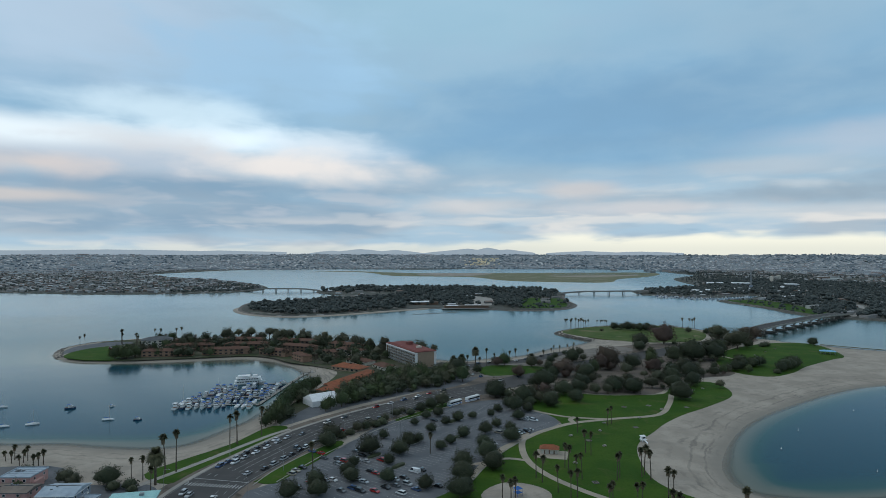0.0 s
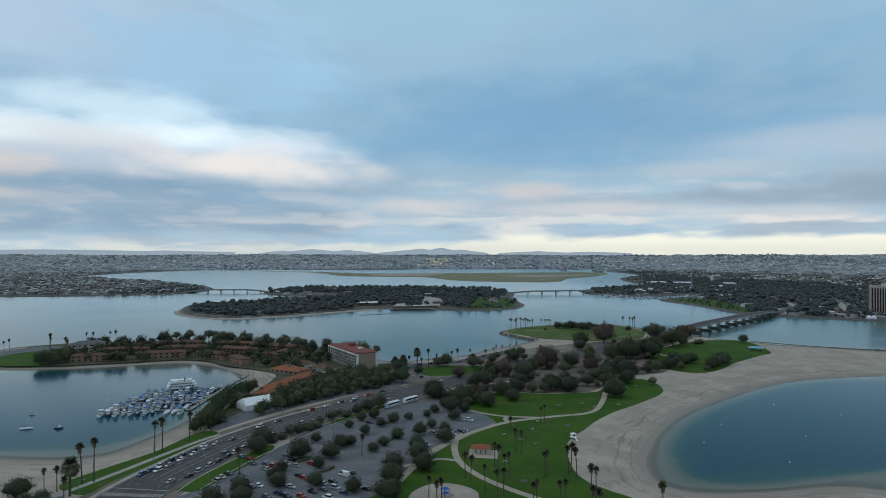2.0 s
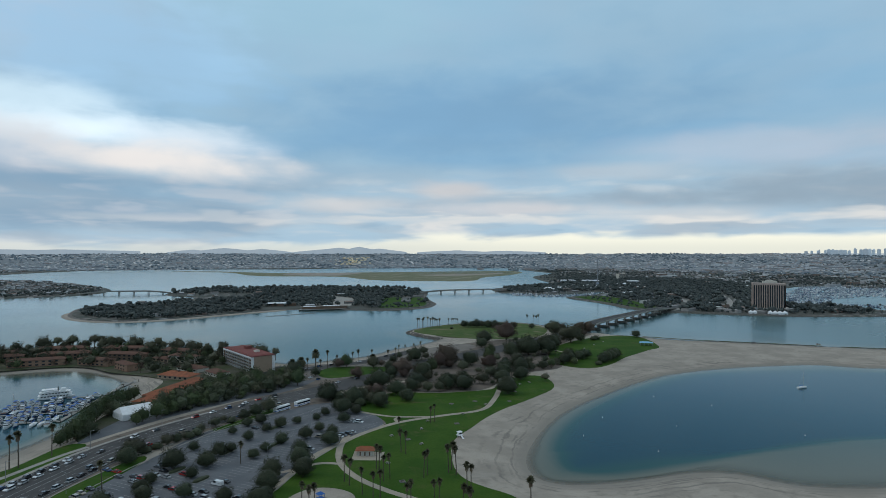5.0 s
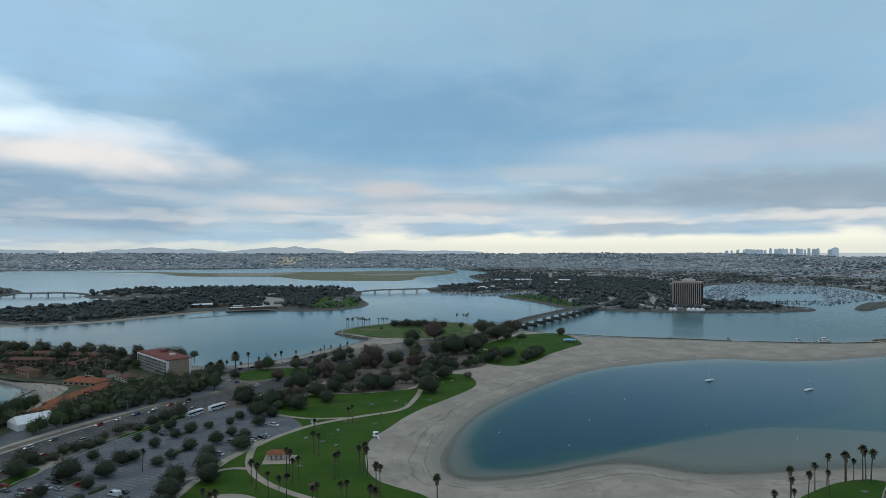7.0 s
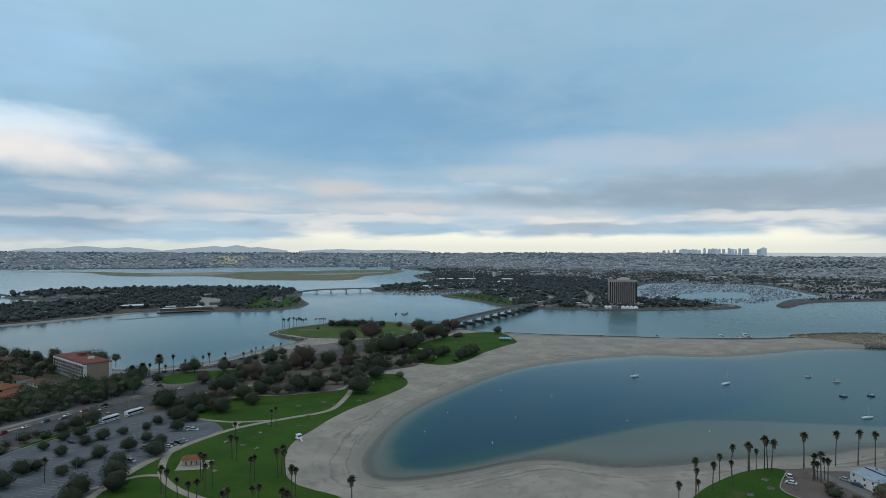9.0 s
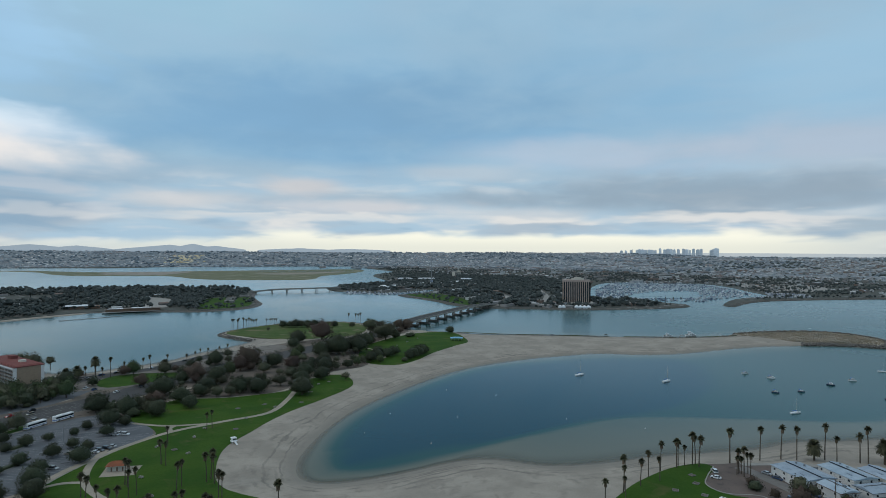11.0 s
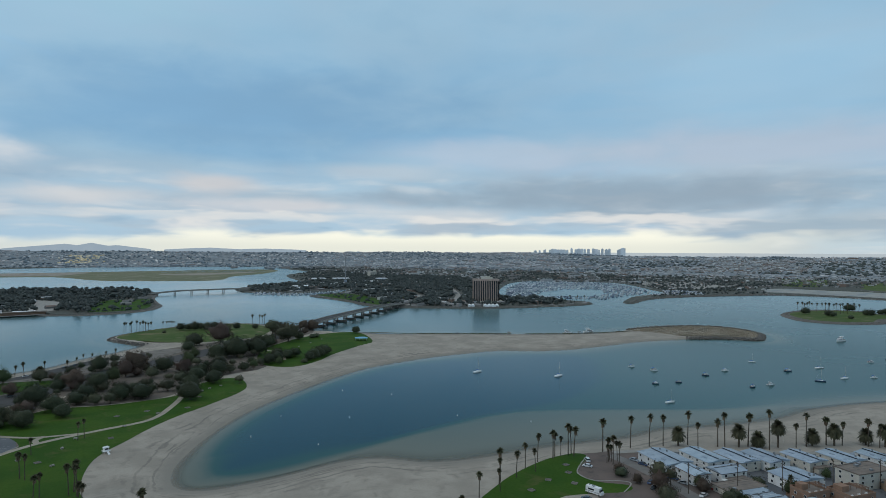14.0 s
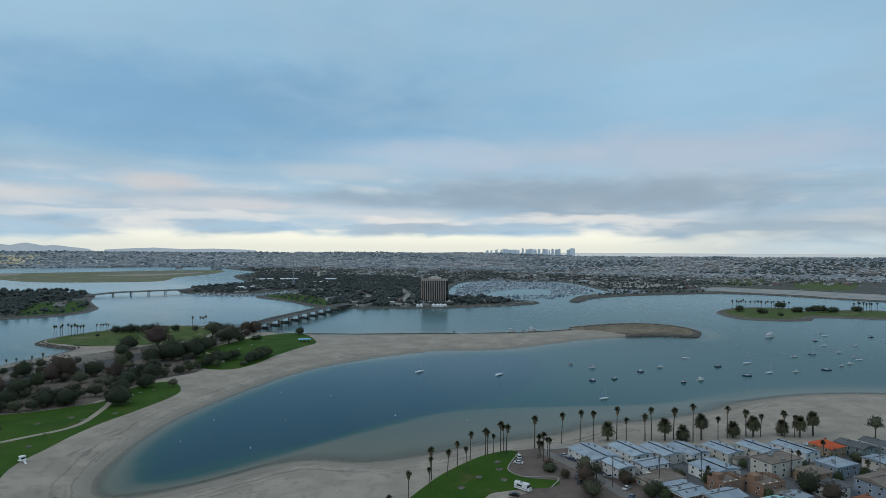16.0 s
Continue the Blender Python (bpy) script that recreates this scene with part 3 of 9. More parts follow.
def ground_height(gx, gy):
    d = distance(main_land, gx, gy)
    land = inside(main_land, gx, gy)
    stone = np.minimum.reduce([distance(r, gx, gy, False) for r in rocky]) < 14
    run = np.where(stone, 5.0, 34.0)
    t = np.clip(d / run, 0, 1)
    up = LAND * np.where(stone, t, 1 - (1 - t) ** 1.7)
    fall = np.where(stone, 0.4, 0.10)
    down = -np.minimum(d * fall, 4.6)
    bar = inside(curve_through(SHALLOWS, True, 4), gx, gy)
    bd = distance(curve_through(SHALLOWS, True, 4), gx, gy)
    lift = np.clip(np.where(bar, bd, -bd) / 7 + 0.5, 0, 1)
    down = down * (1 - lift) + np.maximum(down, -0.30 - 0.022 * d) * lift
    for hole in HOLES:
        line = curve_through(hole, True, 4)
        hd = distance(line, gx, gy)
        ramp = 20 if hole[0][0] < 0 else 10 + 12 * np.clip((gy - 285) / 60, 0, 1)
        down = down - (6.5 if hole[0][0] < 0 else 5.0) * np.clip(np.where(inside(line, gx, gy), hd, -hd) / ramp + 0.5, 0, 1) * np.clip(d / np.where(gx < 0, 12, np.where(gy < 300, 28, 18)), 0, 1)
    return np.where(land, up, down)


xs, ys = axis(-420, 900, 4.0, 4900.0), axis(90, 880, 4.0, 4900.0)
gx, gy = np.meshgrid(xs, ys)
ground_z = ground_height(gx, gy)
tagged(sheet("ground", xs, ys, ground_z, M["sand"]), "pale sand of the beaches and the bed of the bay", "ground", kind="structure")
water = tagged(sheet("water", xs, ys, np.zeros_like(ground_z), M["water"]), "calm grey-blue bay water, paler over the shallows", "water", kind="structure")
at = water.data.attributes.new("depth", "FLOAT", "POINT")
at.data.foreach_set("value", np.maximum(-ground_z, 0).ravel().astype(np.float32))


def land_piece(name, pts, mat, label, z=LAND, bank=6.0, steps=4, category="land"):
    return tagged(slab(name, curve_through(pts, True, steps), z, mat, z + 1.0, bank), label, category, kind="structure")


ISLE = [(-379, 1109), (-347, 1035), (-297, 985), (-247, 970), (-182, 1001), (-97, 1075), (-38, 1120), (35, 1115), (123, 1080), (200, 1105), (237, 1183), (242, 1264), (248, 1375), (273, 1594), (159, 1716), (-66, 1794), (-262, 1761), (-340, 1640), (-335, 1540), (-250, 1440), (-290, 1330), (-395, 1240)]
CROWN = [(-1822, 1478), (-1155, 1530), (-900, 1480), (-702, 1504), (-578, 1551), (-529, 1622), (-545, 1783), (-677, 2012), (-890, 2261), (-1085, 2408), (-1303, 2641), (-1440, 2925), (-1392, 3288), (-1297, 3625), (-1067, 3950), (-217, 3760), (211, 4005), (746, 4096), (1300, 4150), (1200, 4700), (-1000, 4750), (-3000, 3800), (-4200, 2400), (-3900, 1300), (-2600, 1250)]
FIESTA = [(-771, 3410), (-456, 3217), (-259, 2736), (69, 2613), (205, 2262), (390, 2147), (537, 2141), (639, 2400), (821, 2633), (1000, 3000), (960, 3180), (650, 3150), (156, 3080), (-199, 3060), (-480, 3330)]
EAST = [(494, 1647), (471, 1486), (559, 1392), (662, 1424), (731, 1472), (650, 1345), (585, 1312), (565, 1290), (572, 1200), (578, 1110), (574, 1030), (588, 975), (615, 945), (677, 902), (768, 855), (886, 832), (950, 830), (985, 855), (988, 891), (968, 957), (936, 1014), (925, 1070), (1126, 1335), (1383, 1578), (1554, 1557), (1640, 1373), (1443, 1070), (1356, 964), (1202, 924), (1068, 839), (1050, 806), (1170, 864), (1293, 866), (1449, 833), (1542, 798), (1605, 707), (1612, 580), (1614, 452), (1628, 250), (1760, 0), (2600, -350), (4300, -200), (4600, 1000), (3600, 3100), (2300, 4100), (1420, 4150), (1355, 3703), (1134, 3261), (1092, 2772), (891, 2460), (807, 2170), (746, 1844), (636, 1727)]
ISLET = [(1093, 530), (1153, 550), (1226, 541), (1265, 489), (1245, 452), (1318, 417), (1386, 313), (1256, 279), (1214, 326), (1153, 400), (1094, 392), (1042, 425), (1037, 473)]
RIVER = [(1747, 931), (1824, 900), (1833, 819), (1862, 717), (1847, 601), (1861, 292), (1700, 200), (1634, 526), (1655, 631), (1643, 727), (1640, 802), (1626, 861)]
ISLE_BEACH = [(-366, 1180), (-389, 1116), (-362, 1036), (-310, 979), (-247, 959), (-177, 989), (-94, 1063), (-42, 1104), (-60, 1130), (-180, 1060), (-300, 1040), (-350, 1120)]
land_piece("island_beach", ISLE_BEACH, M["sand"], "pale sand beach of the wooded island", 1.0, 9.0)
land_piece("island_rim", [(x + (5 if x > -80 else -5), y + (5 if y > 1400 else -5)) for x, y in ISLE], M["rock"], "dark stone rim of the wooded island", 1.2, 4.0)
land_piece("island_ground", ISLE, M["town"], "low wooded island with a pale shore", LAND, 2.0)
land_piece("north_shore_ground", CROWN, M["town"], "built-up far shore of the bay", steps=3)
land_piece("sandy_island_ground", FIESTA, M["far_grass"], "flat bare island of sand and dry grass", 1.2, 20.0)
for k, (pts, mat, words) in enumerate((
    ([(-165, 2815), (43, 2680), (150, 2850), (180, 3030), (-91, 3040)], "sand", "bare pale sand on the flat island"),
    ([(469, 2870), (700, 2850), (880, 2850), (930, 2960), (700, 2990), (512, 2990)], "far_water", "shallow lagoon on the flat island"),
    ([(430, 2700), (700, 2780), (850, 2850), (830, 2760), (640, 2600), (520, 2560)], "sand", "bare pale sand on the flat island"),
)):
    land_piece("sandy_island_water" if mat == "far_water" else "sandy_island_flat_1" if k else "sandy_island_flat_2", pts, M[mat], words, 1.26, 1.0, category="water" if mat == "far_water" else "ground")
land_piece("east_shore_ground", EAST, M["town"], "built-up low land across the channel", steps=3)
land_piece("islet_ground", ISLET, M["rock"], "grassy islet with a stone edge")
land_piece("islet_lawn", [(1095, 520), (1150, 540), (1218, 532), (1252, 488), (1232, 448), (1310, 408), (1370, 318), (1262, 292), (1222, 335), (1160, 412), (1098, 404), (1055, 432), (1050, 470)], M["islet_grass"], "green lawn of the islet", LAND + 0.06, 1.0)
land_piece("river_water", RIVER, M["mud"], "pale tidal flats of the river behind its embankment", LAND + 0.05, 0.5, category="water")


def hills():
    """The mesas that close the view, rising to the height of the camera."""
    verts, faces = [], []
    na, nr = 150, 22
    for i in range(na + 1):
        a = -80 + 190 * i / na
        r0 = 3900 if a < 20 else max(2500, 3900 - (a - 20) * 45)
        top = 88 + 8 * noise.noise((a * 0.11, 3.3, 0)) + 4 * noise.noise((a * 0.6, 1.3, 0)) - 20 * min(max((a - 41) / 9, 0), 1)
        for j in range(nr + 1):
            t = j / nr
            r = r0 + (4880 - r0) * t
            x, y = 50 + r * math.sin(radians(a)), r * math.cos(radians(a))
            h = top * (t * t * (3 - 2 * t)) * (1 + 0.35 * (1 - t) * noise.noise((x * 0.0022, y * 0.0022, 5)))
            verts.append((x, y, LAND - 1.5 + h))
    w = nr + 1
    for i in range(na):
        for j in range(nr):
            k = i * w + j
            faces.append((k, k + 1, k + w + 1, k + w))
    return tagged(new("far_hills", from_data("far_hills", verts, faces, M["hill_haze"], True)), "far mesas covered with houses and trees, coloured with haze", "hills", kind="structure")


far_hills = hills()


def layer(name, pts, mat, label, lift=0.05, steps=4, category="ground", kind="structure"):
    return tagged(slab(name, curve_through(pts, True, steps) if steps else pts, LAND + lift, mat, 0.4), label, category, kind=kind)


def ribbon(name, pts, width, mat, label, lift=0.1, steps=5, z=None, category="path"):
    """A strip of even width along a line."""
    c = curve_through(pts, False, steps)
    left, right = [], []
    for i, (x, y) in enumerate(c):
        x0, y0 = c[max(i - 1, 0)]
        x1, y1 = c[min(i + 1, len(c) - 1)]
        d = math.hypot(x1 - x0, y1 - y0)
        nx, ny = -(y1 - y0) / d * width / 2, (x1 - x0) / d * width / 2
        left.append((x + nx, y + ny))
        right.append((x - nx, y - ny))
    ob = slab(name, left + right[::-1], (LAND if z is None else z) + lift, mat, 0.35)
    return tagged(ob, label, category, kind="structure")


PARK = [(17, 269), (24, 288), (33, 307), (47, 329), (59, 346), (71, 358), (66, 380), (54, 401), (66, 423), (85, 438), (116, 431), (150, 434), (160, 441), (173, 464), (199, 478), (209, 467), (203, 433), (175, 403), (149, 380), (131, 360), (119, 343), (107, 327), (100, 309), (96, 281), (98, 266), (104, 256), (115, 240), (122, 203), (1, 230)]
POINT = [(240, 527), (262, 600), (315, 657), (365, 684), (400, 672), (385, 600), (360, 578), (317, 543), (288, 513), (259, 498)]
COVE = [(144, 765), (160, 800), (206, 832), (264, 845), (305, 825), (320, 770), (288, 700), (251, 686), (208, 689), (170, 722)]
LOT = [(-77, 245), (-65, 271), (-57, 299), (-49, 313), (-37, 347), (-19, 376), (5, 395), (27, 413), (44, 414), (63, 391), (70, 361), (59, 346), (47, 332), (33, 309), (21, 284), (15, 269), (5, 237), (-26, 195)]
WOODS = [(28, 457), (54, 401), (66, 423), (85, 440), (116, 433), (150, 436), (173, 466), (200, 490), (240, 510), (258, 590), (310, 660), (355, 705), (345, 740), (325, 780), (300, 700), (240, 680), (180, 655), (120, 610), (85, 580), (50, 560), (10, 555), (-10, 500)]
layer("woods_ground", WOODS, M["dirt"], "bare brown earth and worn asphalt under the trees", 0.03)
layer("resort_ground", [(-318, 566), (-256, 571), (-199, 588), (-167, 580), (-142, 555), (-105, 530), (-88, 505), (-92, 440), (-98, 400), (-92, 355), (-60, 400), (-20, 440), (8, 462), (8, 530), (-12, 560), (-40, 620), (-100, 665), (-200, 694), (-300, 706), (-360, 696), (-385, 670), (-360, 640)], M["garden"], "planted ground of the resort", 0.012)
layer("hotel_yard", [(-92, 352), (-60, 395), (-20, 436), (10, 458), (30, 500), (20, 540), (-10, 555), (-40, 500), (-75, 430)], M["asphalt"], "asphalt yard under the hotel trees", 0.036)
layer("south_yard", [(215, 128), (240, 146), (262, 160), (280, 160), (285, 168), (281, 178), (288, 191), (305, 203), (318, 200), (328, 197), (340, 187), (336, 160), (325, 120), (300, 105), (240, 100)], M["pavers"], "brown paved yard with parked cars", 0.048)
layer("south_town_ground", [(318, 190), (350, 182), (400, 150), (470, 104), (560, 50), (700, -40), (600, -120), (300, -60), (250, 60), (280, 140)], M["asphalt"], "asphalt alleys between the beach houses", 0.024)
layer("west_town_ground", [(-230, 262), (-180, 284), (-150, 262), (-122, 262), (-108, 240), (-100, 190), (-250, 150)], M["asphalt"], "asphalt between the houses by the road", 0.02)
M["forecourt"] = surface("sandy_asphalt", (0.215, 0.19, 0.165), (0.165, 0.148, 0.13), 9.0, 0.9, 0.01, 0.6, stain=((0.10, 0.092, 0.084), 6.0, 0.54, 0.72))
layer("cove_forecourt", [(2, 500), (30, 492), (60, 498), (95, 540), (150, 590), (190, 628), (185, 655), (150, 640), (110, 605), (60, 562), (12, 548)], M["forecourt"], "worn sandy pavement behind the cove beach", 0.04)
layer("cove_car_park", [(10, 545), (60, 566), (110, 616), (140, 632), (120, 605), (80, 562), (50, 548), (20, 528)], M["road"], "asphalt car park behind the cove beach", 0.05)
layer("car_park_margin", [(-5, 392), (10, 412), (30, 432), (50, 455), (70, 440), (58, 404), (76, 376), (70, 352), (50, 380), (30, 410)], M["dirt"], "brown earth at the end of the car park", 0.033)
layer("park_lawn", PARK, M["grass"], "green park lawn beside the beach", 0.07)
layer("point_lawn", POINT, M["grass"], "green lawn on the point", 0.07)
layer("cove_lawn", COVE, M["islet_grass"], "lawn on the stone-edged spit", 0.07)
layer("corner_lawn", [(29, 522), (42, 543), (74, 541), (97, 529), (73, 509), (38, 497)], M["grass"], "small lawn at the crossing", 0.07)
layer("beach_lawn", [(-130, 274), (-121, 294), (-107, 318), (-99, 345), (-92, 352), (-86, 341), (-108, 281), (-114, 263)], M["grass"], "strip of lawn between beach and road", 0.07)
layer("verge_lawn_1", [(-77, 266), (-76, 271), (-57, 320), (-49, 317), (-65, 271), (-70, 264)], M["grass"], "strip of lawn between road and car park", 0.16)
layer("verge_lawn_2", [(-27, 366), (-20, 376), (0, 405), (4, 399), (-20, 366)], M["grass"], "strip of lawn between road and car park", 0.16)
layer("tip_car_park", [(-376, 594), (-388, 616), (-392, 648), (-372, 678), (-345, 668), (-366, 640), (-374, 618)], M["asphalt"], "small asphalt car park at the tip of the peninsula", 0.05)
layer("tip_lawn", [(-345, 566), (-366, 580), (-374, 606), (-370, 634), (-352, 646), (-330, 625), (-306, 568), (-325, 562)], M["grass"], "lawn at the tip of the resort peninsula", 0.07)
layer("south_lawn", [(234, 184), (247, 191), (264, 199), (290, 206), (308, 205), (309, 198), (296, 190), (289, 184), (289, 173), (298, 162), (291, 158), (273, 166), (259, 166), (230, 140), (190, 160)], M["grass"], "lawn by the beach with stone-edged beds", 0.07)
layer("car_park", LOT, M["asphalt"], "grey asphalt car park", 0.05, 3)
ROAD = [(-100, 190), (-97, 228), (-93, 268), (-80, 308), (-66, 343), (-47, 370), (-22, 400), (5, 431), (28, 448), (50, 469), (81, 505), (134, 555), (200, 605), (287, 676), (330, 714)]
ribbon("spit_scrub_1", [(408, 676), (450, 640), (500, 610), (560, 572)], 3.4, M["garden"], "low dark scrub along the crest of the spit", -0.25, category="scrub")
ribbon("spit_scrub_2", [(575, 563), (630, 536), (680, 520), (722, 518)], 2.6, M["garden"], "low dark scrub along the crest of the spit", -0.25, category="scrub")
ribbon("road_shoulder", ROAD[:11], 40.0, M["dirt"], "brown verge beside the road", 0.018, category="verge")
ribbon("road", ROAD, 28.0, M["road"], "wide grey road along the bay", 0.04, category="road")

ribbon("park_path_1", [(12, 262), (31, 309), (45, 328), (58, 344), (79, 361), (107, 371), (134, 380), (150, 407), (161, 434)], 3.6, M["path"], "pale concrete path through the park", 0.12)
ribbon("park_path_2", [(50, 346), (44, 321), (44, 296), (51, 276), (62, 260), (73, 248), (88, 232)], 3.4, M["path"], "pale concrete path through the park", 0.13)
ribbon("park_path_3", [(17, 289), (33, 298), (43, 296)], 2.6, M["path"], "pale concrete path through the park", 0.14)
ribbon("park_path_4", [(59, 388), (68, 380), (80, 373), (103, 369)], 2.6, M["path"], "pale concrete path through the park", 0.14)
ribbon("park_path_5", [(79, 361), (78, 368), (82, 374)], 3.0, M["path"], "pale concrete path through the park", 0.15)
ribbon("point_path", [(248, 640), (262, 606), (272, 570), (264, 535)], 3.0, M["path"], "pale path beside the point lawn", 0.12)
ribbon("wood_path", [(40, 440), (62, 458), (84, 468), (110, 480)], 4.0, M["path"], "pale path under the trees", 0.12)
ribbon("beach_path", [(-128, 256), (-114, 284), (-104, 306), (-92, 332), (-84, 345)], 3.0, M["concrete"], "concrete promenade between beach and road", 0.14)
ribbon("pavement_west", [(-116, 190), (-112, 228), (-108, 266), (-97, 305), (-83, 340), (-60, 376), (-36, 405)], 2.2, M["concrete"], "concrete pavement beside the road", 0.19)
ribbon("kerb_verge", [(-77, 262), (-72, 284), (-58, 316), (-44, 340), (-22, 372), (0, 402)], 0.5, M["concrete"], "concrete kerb of the verge", 0.24)
ribbon("kerb_car_park", [(-68, 266), (-56, 300), (-46, 322), (-36, 342), (-18, 371), (5, 398)], 0.5, M["concrete"], "concrete kerb of the car park", 0.24)
ribbon("kerb_east", [(16, 268), (24, 288), (34, 309), (48, 331), (60, 346), (71, 360)], 0.5, M["concrete"], "concrete kerb of the car park", 0.24)
ribbon("kerb_south", [(290, 158), (300, 163), (298, 168), (289, 174), (289, 184), (297, 191), (310, 199)], 0.5, M["concrete"], "pale kerb round the south lawn", 0.24)
M["alley"] = surface("worn_alley_concrete", (0.215, 0.200, 0.185), (0.175, 0.165, 0.155), 6.0, 0.9, 0.01, 0.4, stain=((0.11, 0.105, 0.10), 3.0, 0.58, 0.76))
ribbon("front_walk", [(325, 196), (350, 184), (400, 150), (470, 104), (560, 48)], 3.5, M["concrete"], "concrete walk between houses and beach", 0.12)
ribbon("alley", [(321, 194), (320, 180), (317, 162), (312, 143), (305, 122)], 6.5, M["alley"], "concrete alley beside the houses", 0.08, category="road")
layer("play_sand", [(20, 254), (30, 267), (42, 265), (49, 255), (43, 241), (26, 238)], M["sand"], "round sand patch with a playground", 0.13)


def road_marks():
    """Lane lines, crossing bars and parking lines: one mesh of paint on each surface."""
    line = curve_through(ROAD, False, 8)

    def along(side, step, long, wide, start, stop, geo, z):
        d, nxt = 0.0, start
        for i in range(len(line) - 1):
            (x0, y0), (x1, y1) = line[i], line[i + 1]
            seg = math.hypot(x1 - x0, y1 - y0)
            while nxt < d + seg and nxt < stop:
                t = (nxt - d) / seg
                ux, uy = (x1 - x0) / seg, (y1 - y0) / seg
                cx, cy = x0 + ux * (nxt - d) - uy * side, y0 + uy * (nxt - d) + ux * side
                a, b = long / 2, wide / 2
                geo[0] += [(cx + ux * p - uy * q, cy + uy * p + ux * q, z) for p, q in ((-a, -b), (a, -b), (a, b), (-a, b))]
                k = len(geo[0]) - 4
                geo[1].append((k, k + 1, k + 2, k + 3))
                nxt += step
            d += seg

    g = [[], []]
    z = LAND + 0.045
    for side in (-9.2, -5.6, 5.6, 9.2):
        along(side, 9.0, 3.2, 0.18, 2, 300, g, z)
    for side in (-1.9, 1.9):
        along(side, 6.0, 6.0, 0.2, 92, 300, g, z)
    along(-12.9, 6.0, 6.0, 0.18, 2, 300, g, z)
    along(12.9, 6.0, 6.0, 0.18, 2, 300, g, z)
    for k in range(18):
        along(-12.5 + k * 1.45, 1000, 3.2, 0.7, 72, 73, g, z)
        along(-12.5 + k * 1.45, 1000, 0.45, 1.6, 78, 79, g, z)
    tagged(new("road_markings", from_data("road_markings", g[0], g[1], M["paint_line"])), "worn white lane lines and crossing bars", "markings", kind="stuff")
    # stalls in double rows along the car park
    g = [[], []]
    ux, uy = 0.59, 0.807
    lot = curve_through(LOT, True, 3)
    cells = []
    for r in range(-6, 7):
        for k in range(-60, 90):
            for half in (-2.6, 2.6):
                s, w = k * 2.75, r * 17.0 + half
                cells.append((-5 + ux * s + uy * w, 320 + uy * s - ux * w))
    px, py = np.array([c[0] for c in cells]), np.array([c[1] for c in cells])
    ok = inside(lot, px, py) & (distance(lot, px, py) > 4)
    for (x, y), yes in zip(cells, ok):
        if yes:
            for p, q in ((-0.07, -2.5), (0.07, -2.5), (0.07, 2.5), (-0.07, 2.5)):
                g[0].append((x + ux * p + uy * q, y + uy * p - ux * q, LAND + 0.056))
            k = len(g[0]) - 4
            g[1].append((k + 3, k + 2, k + 1, k))
    tagged(new("parking_lines", from_data("parking_lines", g[0], g[1], M["paint_line"])), "white lines between the parking stalls", "markings", kind="stuff")


road_marks()

# ---- building blocks ----
class Geo:
    """Gathers the faces of one part."""

    def __init__(self):
        self.v, self.f = [], []

    def add(self, verts, faces):
        k = len(self.v)
        self.v.extend(verts)
        self.f.extend(tuple(i + k for i in q) for q in faces)
        return self

    def box(self, x, y, z, sx, sy, sz, turn=0.0, taper=1.0):
        """A box on z, centred on x and y; taper: the size of its top."""
        c, s = math.cos(radians(turn)), math.sin(radians(turn))
        vs = []
        for h, k in ((0, 1.0), (sz, taper)):
            for a, b in ((-1, -1), (1, -1), (1, 1), (-1, 1)):
                px, py = a * sx / 2 * k, b * sy / 2 * k
                vs.append((x + c * px - s * py, y + s * px + c * py, z + h))
        return self.add(vs, [(3, 2, 1, 0), (4, 5, 6, 7), (0, 1, 5, 4), (1, 2, 6, 5), (2, 3, 7, 6), (3, 0, 4, 7)])

    def tube(self, a, b, r0, r1, n=6):
        a, b = Vector(a), Vector(b)
        q = (b - a).to_track_quat("Z", "Y")
        vs = [tuple(p + q @ Vector((r * math.cos(2 * math.pi * i / n), r * math.sin(2 * math.pi * i / n), 0))) for p, r in ((a, r0), (b, r1)) for i in range(n)]
        fs = [(i, (i + 1) % n, n + (i + 1) % n, n + i) for i in range(n)] + [tuple(range(n - 1, -1, -1)), tuple(range(n, 2 * n))]
        return self.add(vs, fs)

    def loft(self, rings, caps=True):
        """Joins rings of equally many points."""
        n = len(rings[0])
        vs = [p for r in rings for p in r]
        fs = [(j * n + i, j * n + (i + 1) % n, (j + 1) * n + (i + 1) % n, (j + 1) * n + i) for j in range(len(rings) - 1) for i in range(n)]
        if caps:
            fs += [tuple(range(n - 1, -1, -1)), tuple(range((len(rings) - 1) * n, len(rings) * n))]
        return self.add(vs, fs)

    def blob(self, c, r, rng, flat=0.8):
        """An uneven clump."""
        vs = [(c[0] + x * r * rng.uniform(0.7, 1.2), c[1] + y * r * rng.uniform(0.7, 1.2), c[2] + z * r * flat * rng.uniform(0.7, 1.2)) for x, y, z in ICO_V]
        return self.add(vs, ICO_F)

    def leaf(self, c, n, size, rng):
        """One bent spray of leaves at c, facing n."""
        n = Vector(n).normalized()
        u = n.cross(Vector((rng.uniform(-1, 1), rng.uniform(-1, 1), rng.uniform(-1, 1)))).normalized()
        w = n.cross(u)
        c = Vector(c)
        a, b = size * rng.uniform(0.6, 1.1), size * rng.uniform(0.4, 0.8)
        pts = [c - u * a * 0.6 - n * 0.15 * a, c - w * b * 0.6 + n * 0.1 * a, c + u * a * 0.6 - n * 0.2 * a, c + w * b * 0.6 + n * 0.05 * a]
        return self.add([tuple(p) for p in pts], [(0, 1, 2, 3)])

    def mesh(self, name, mat, smooth=False):
        return from_data(name, self.v, self.f, mat, smooth)


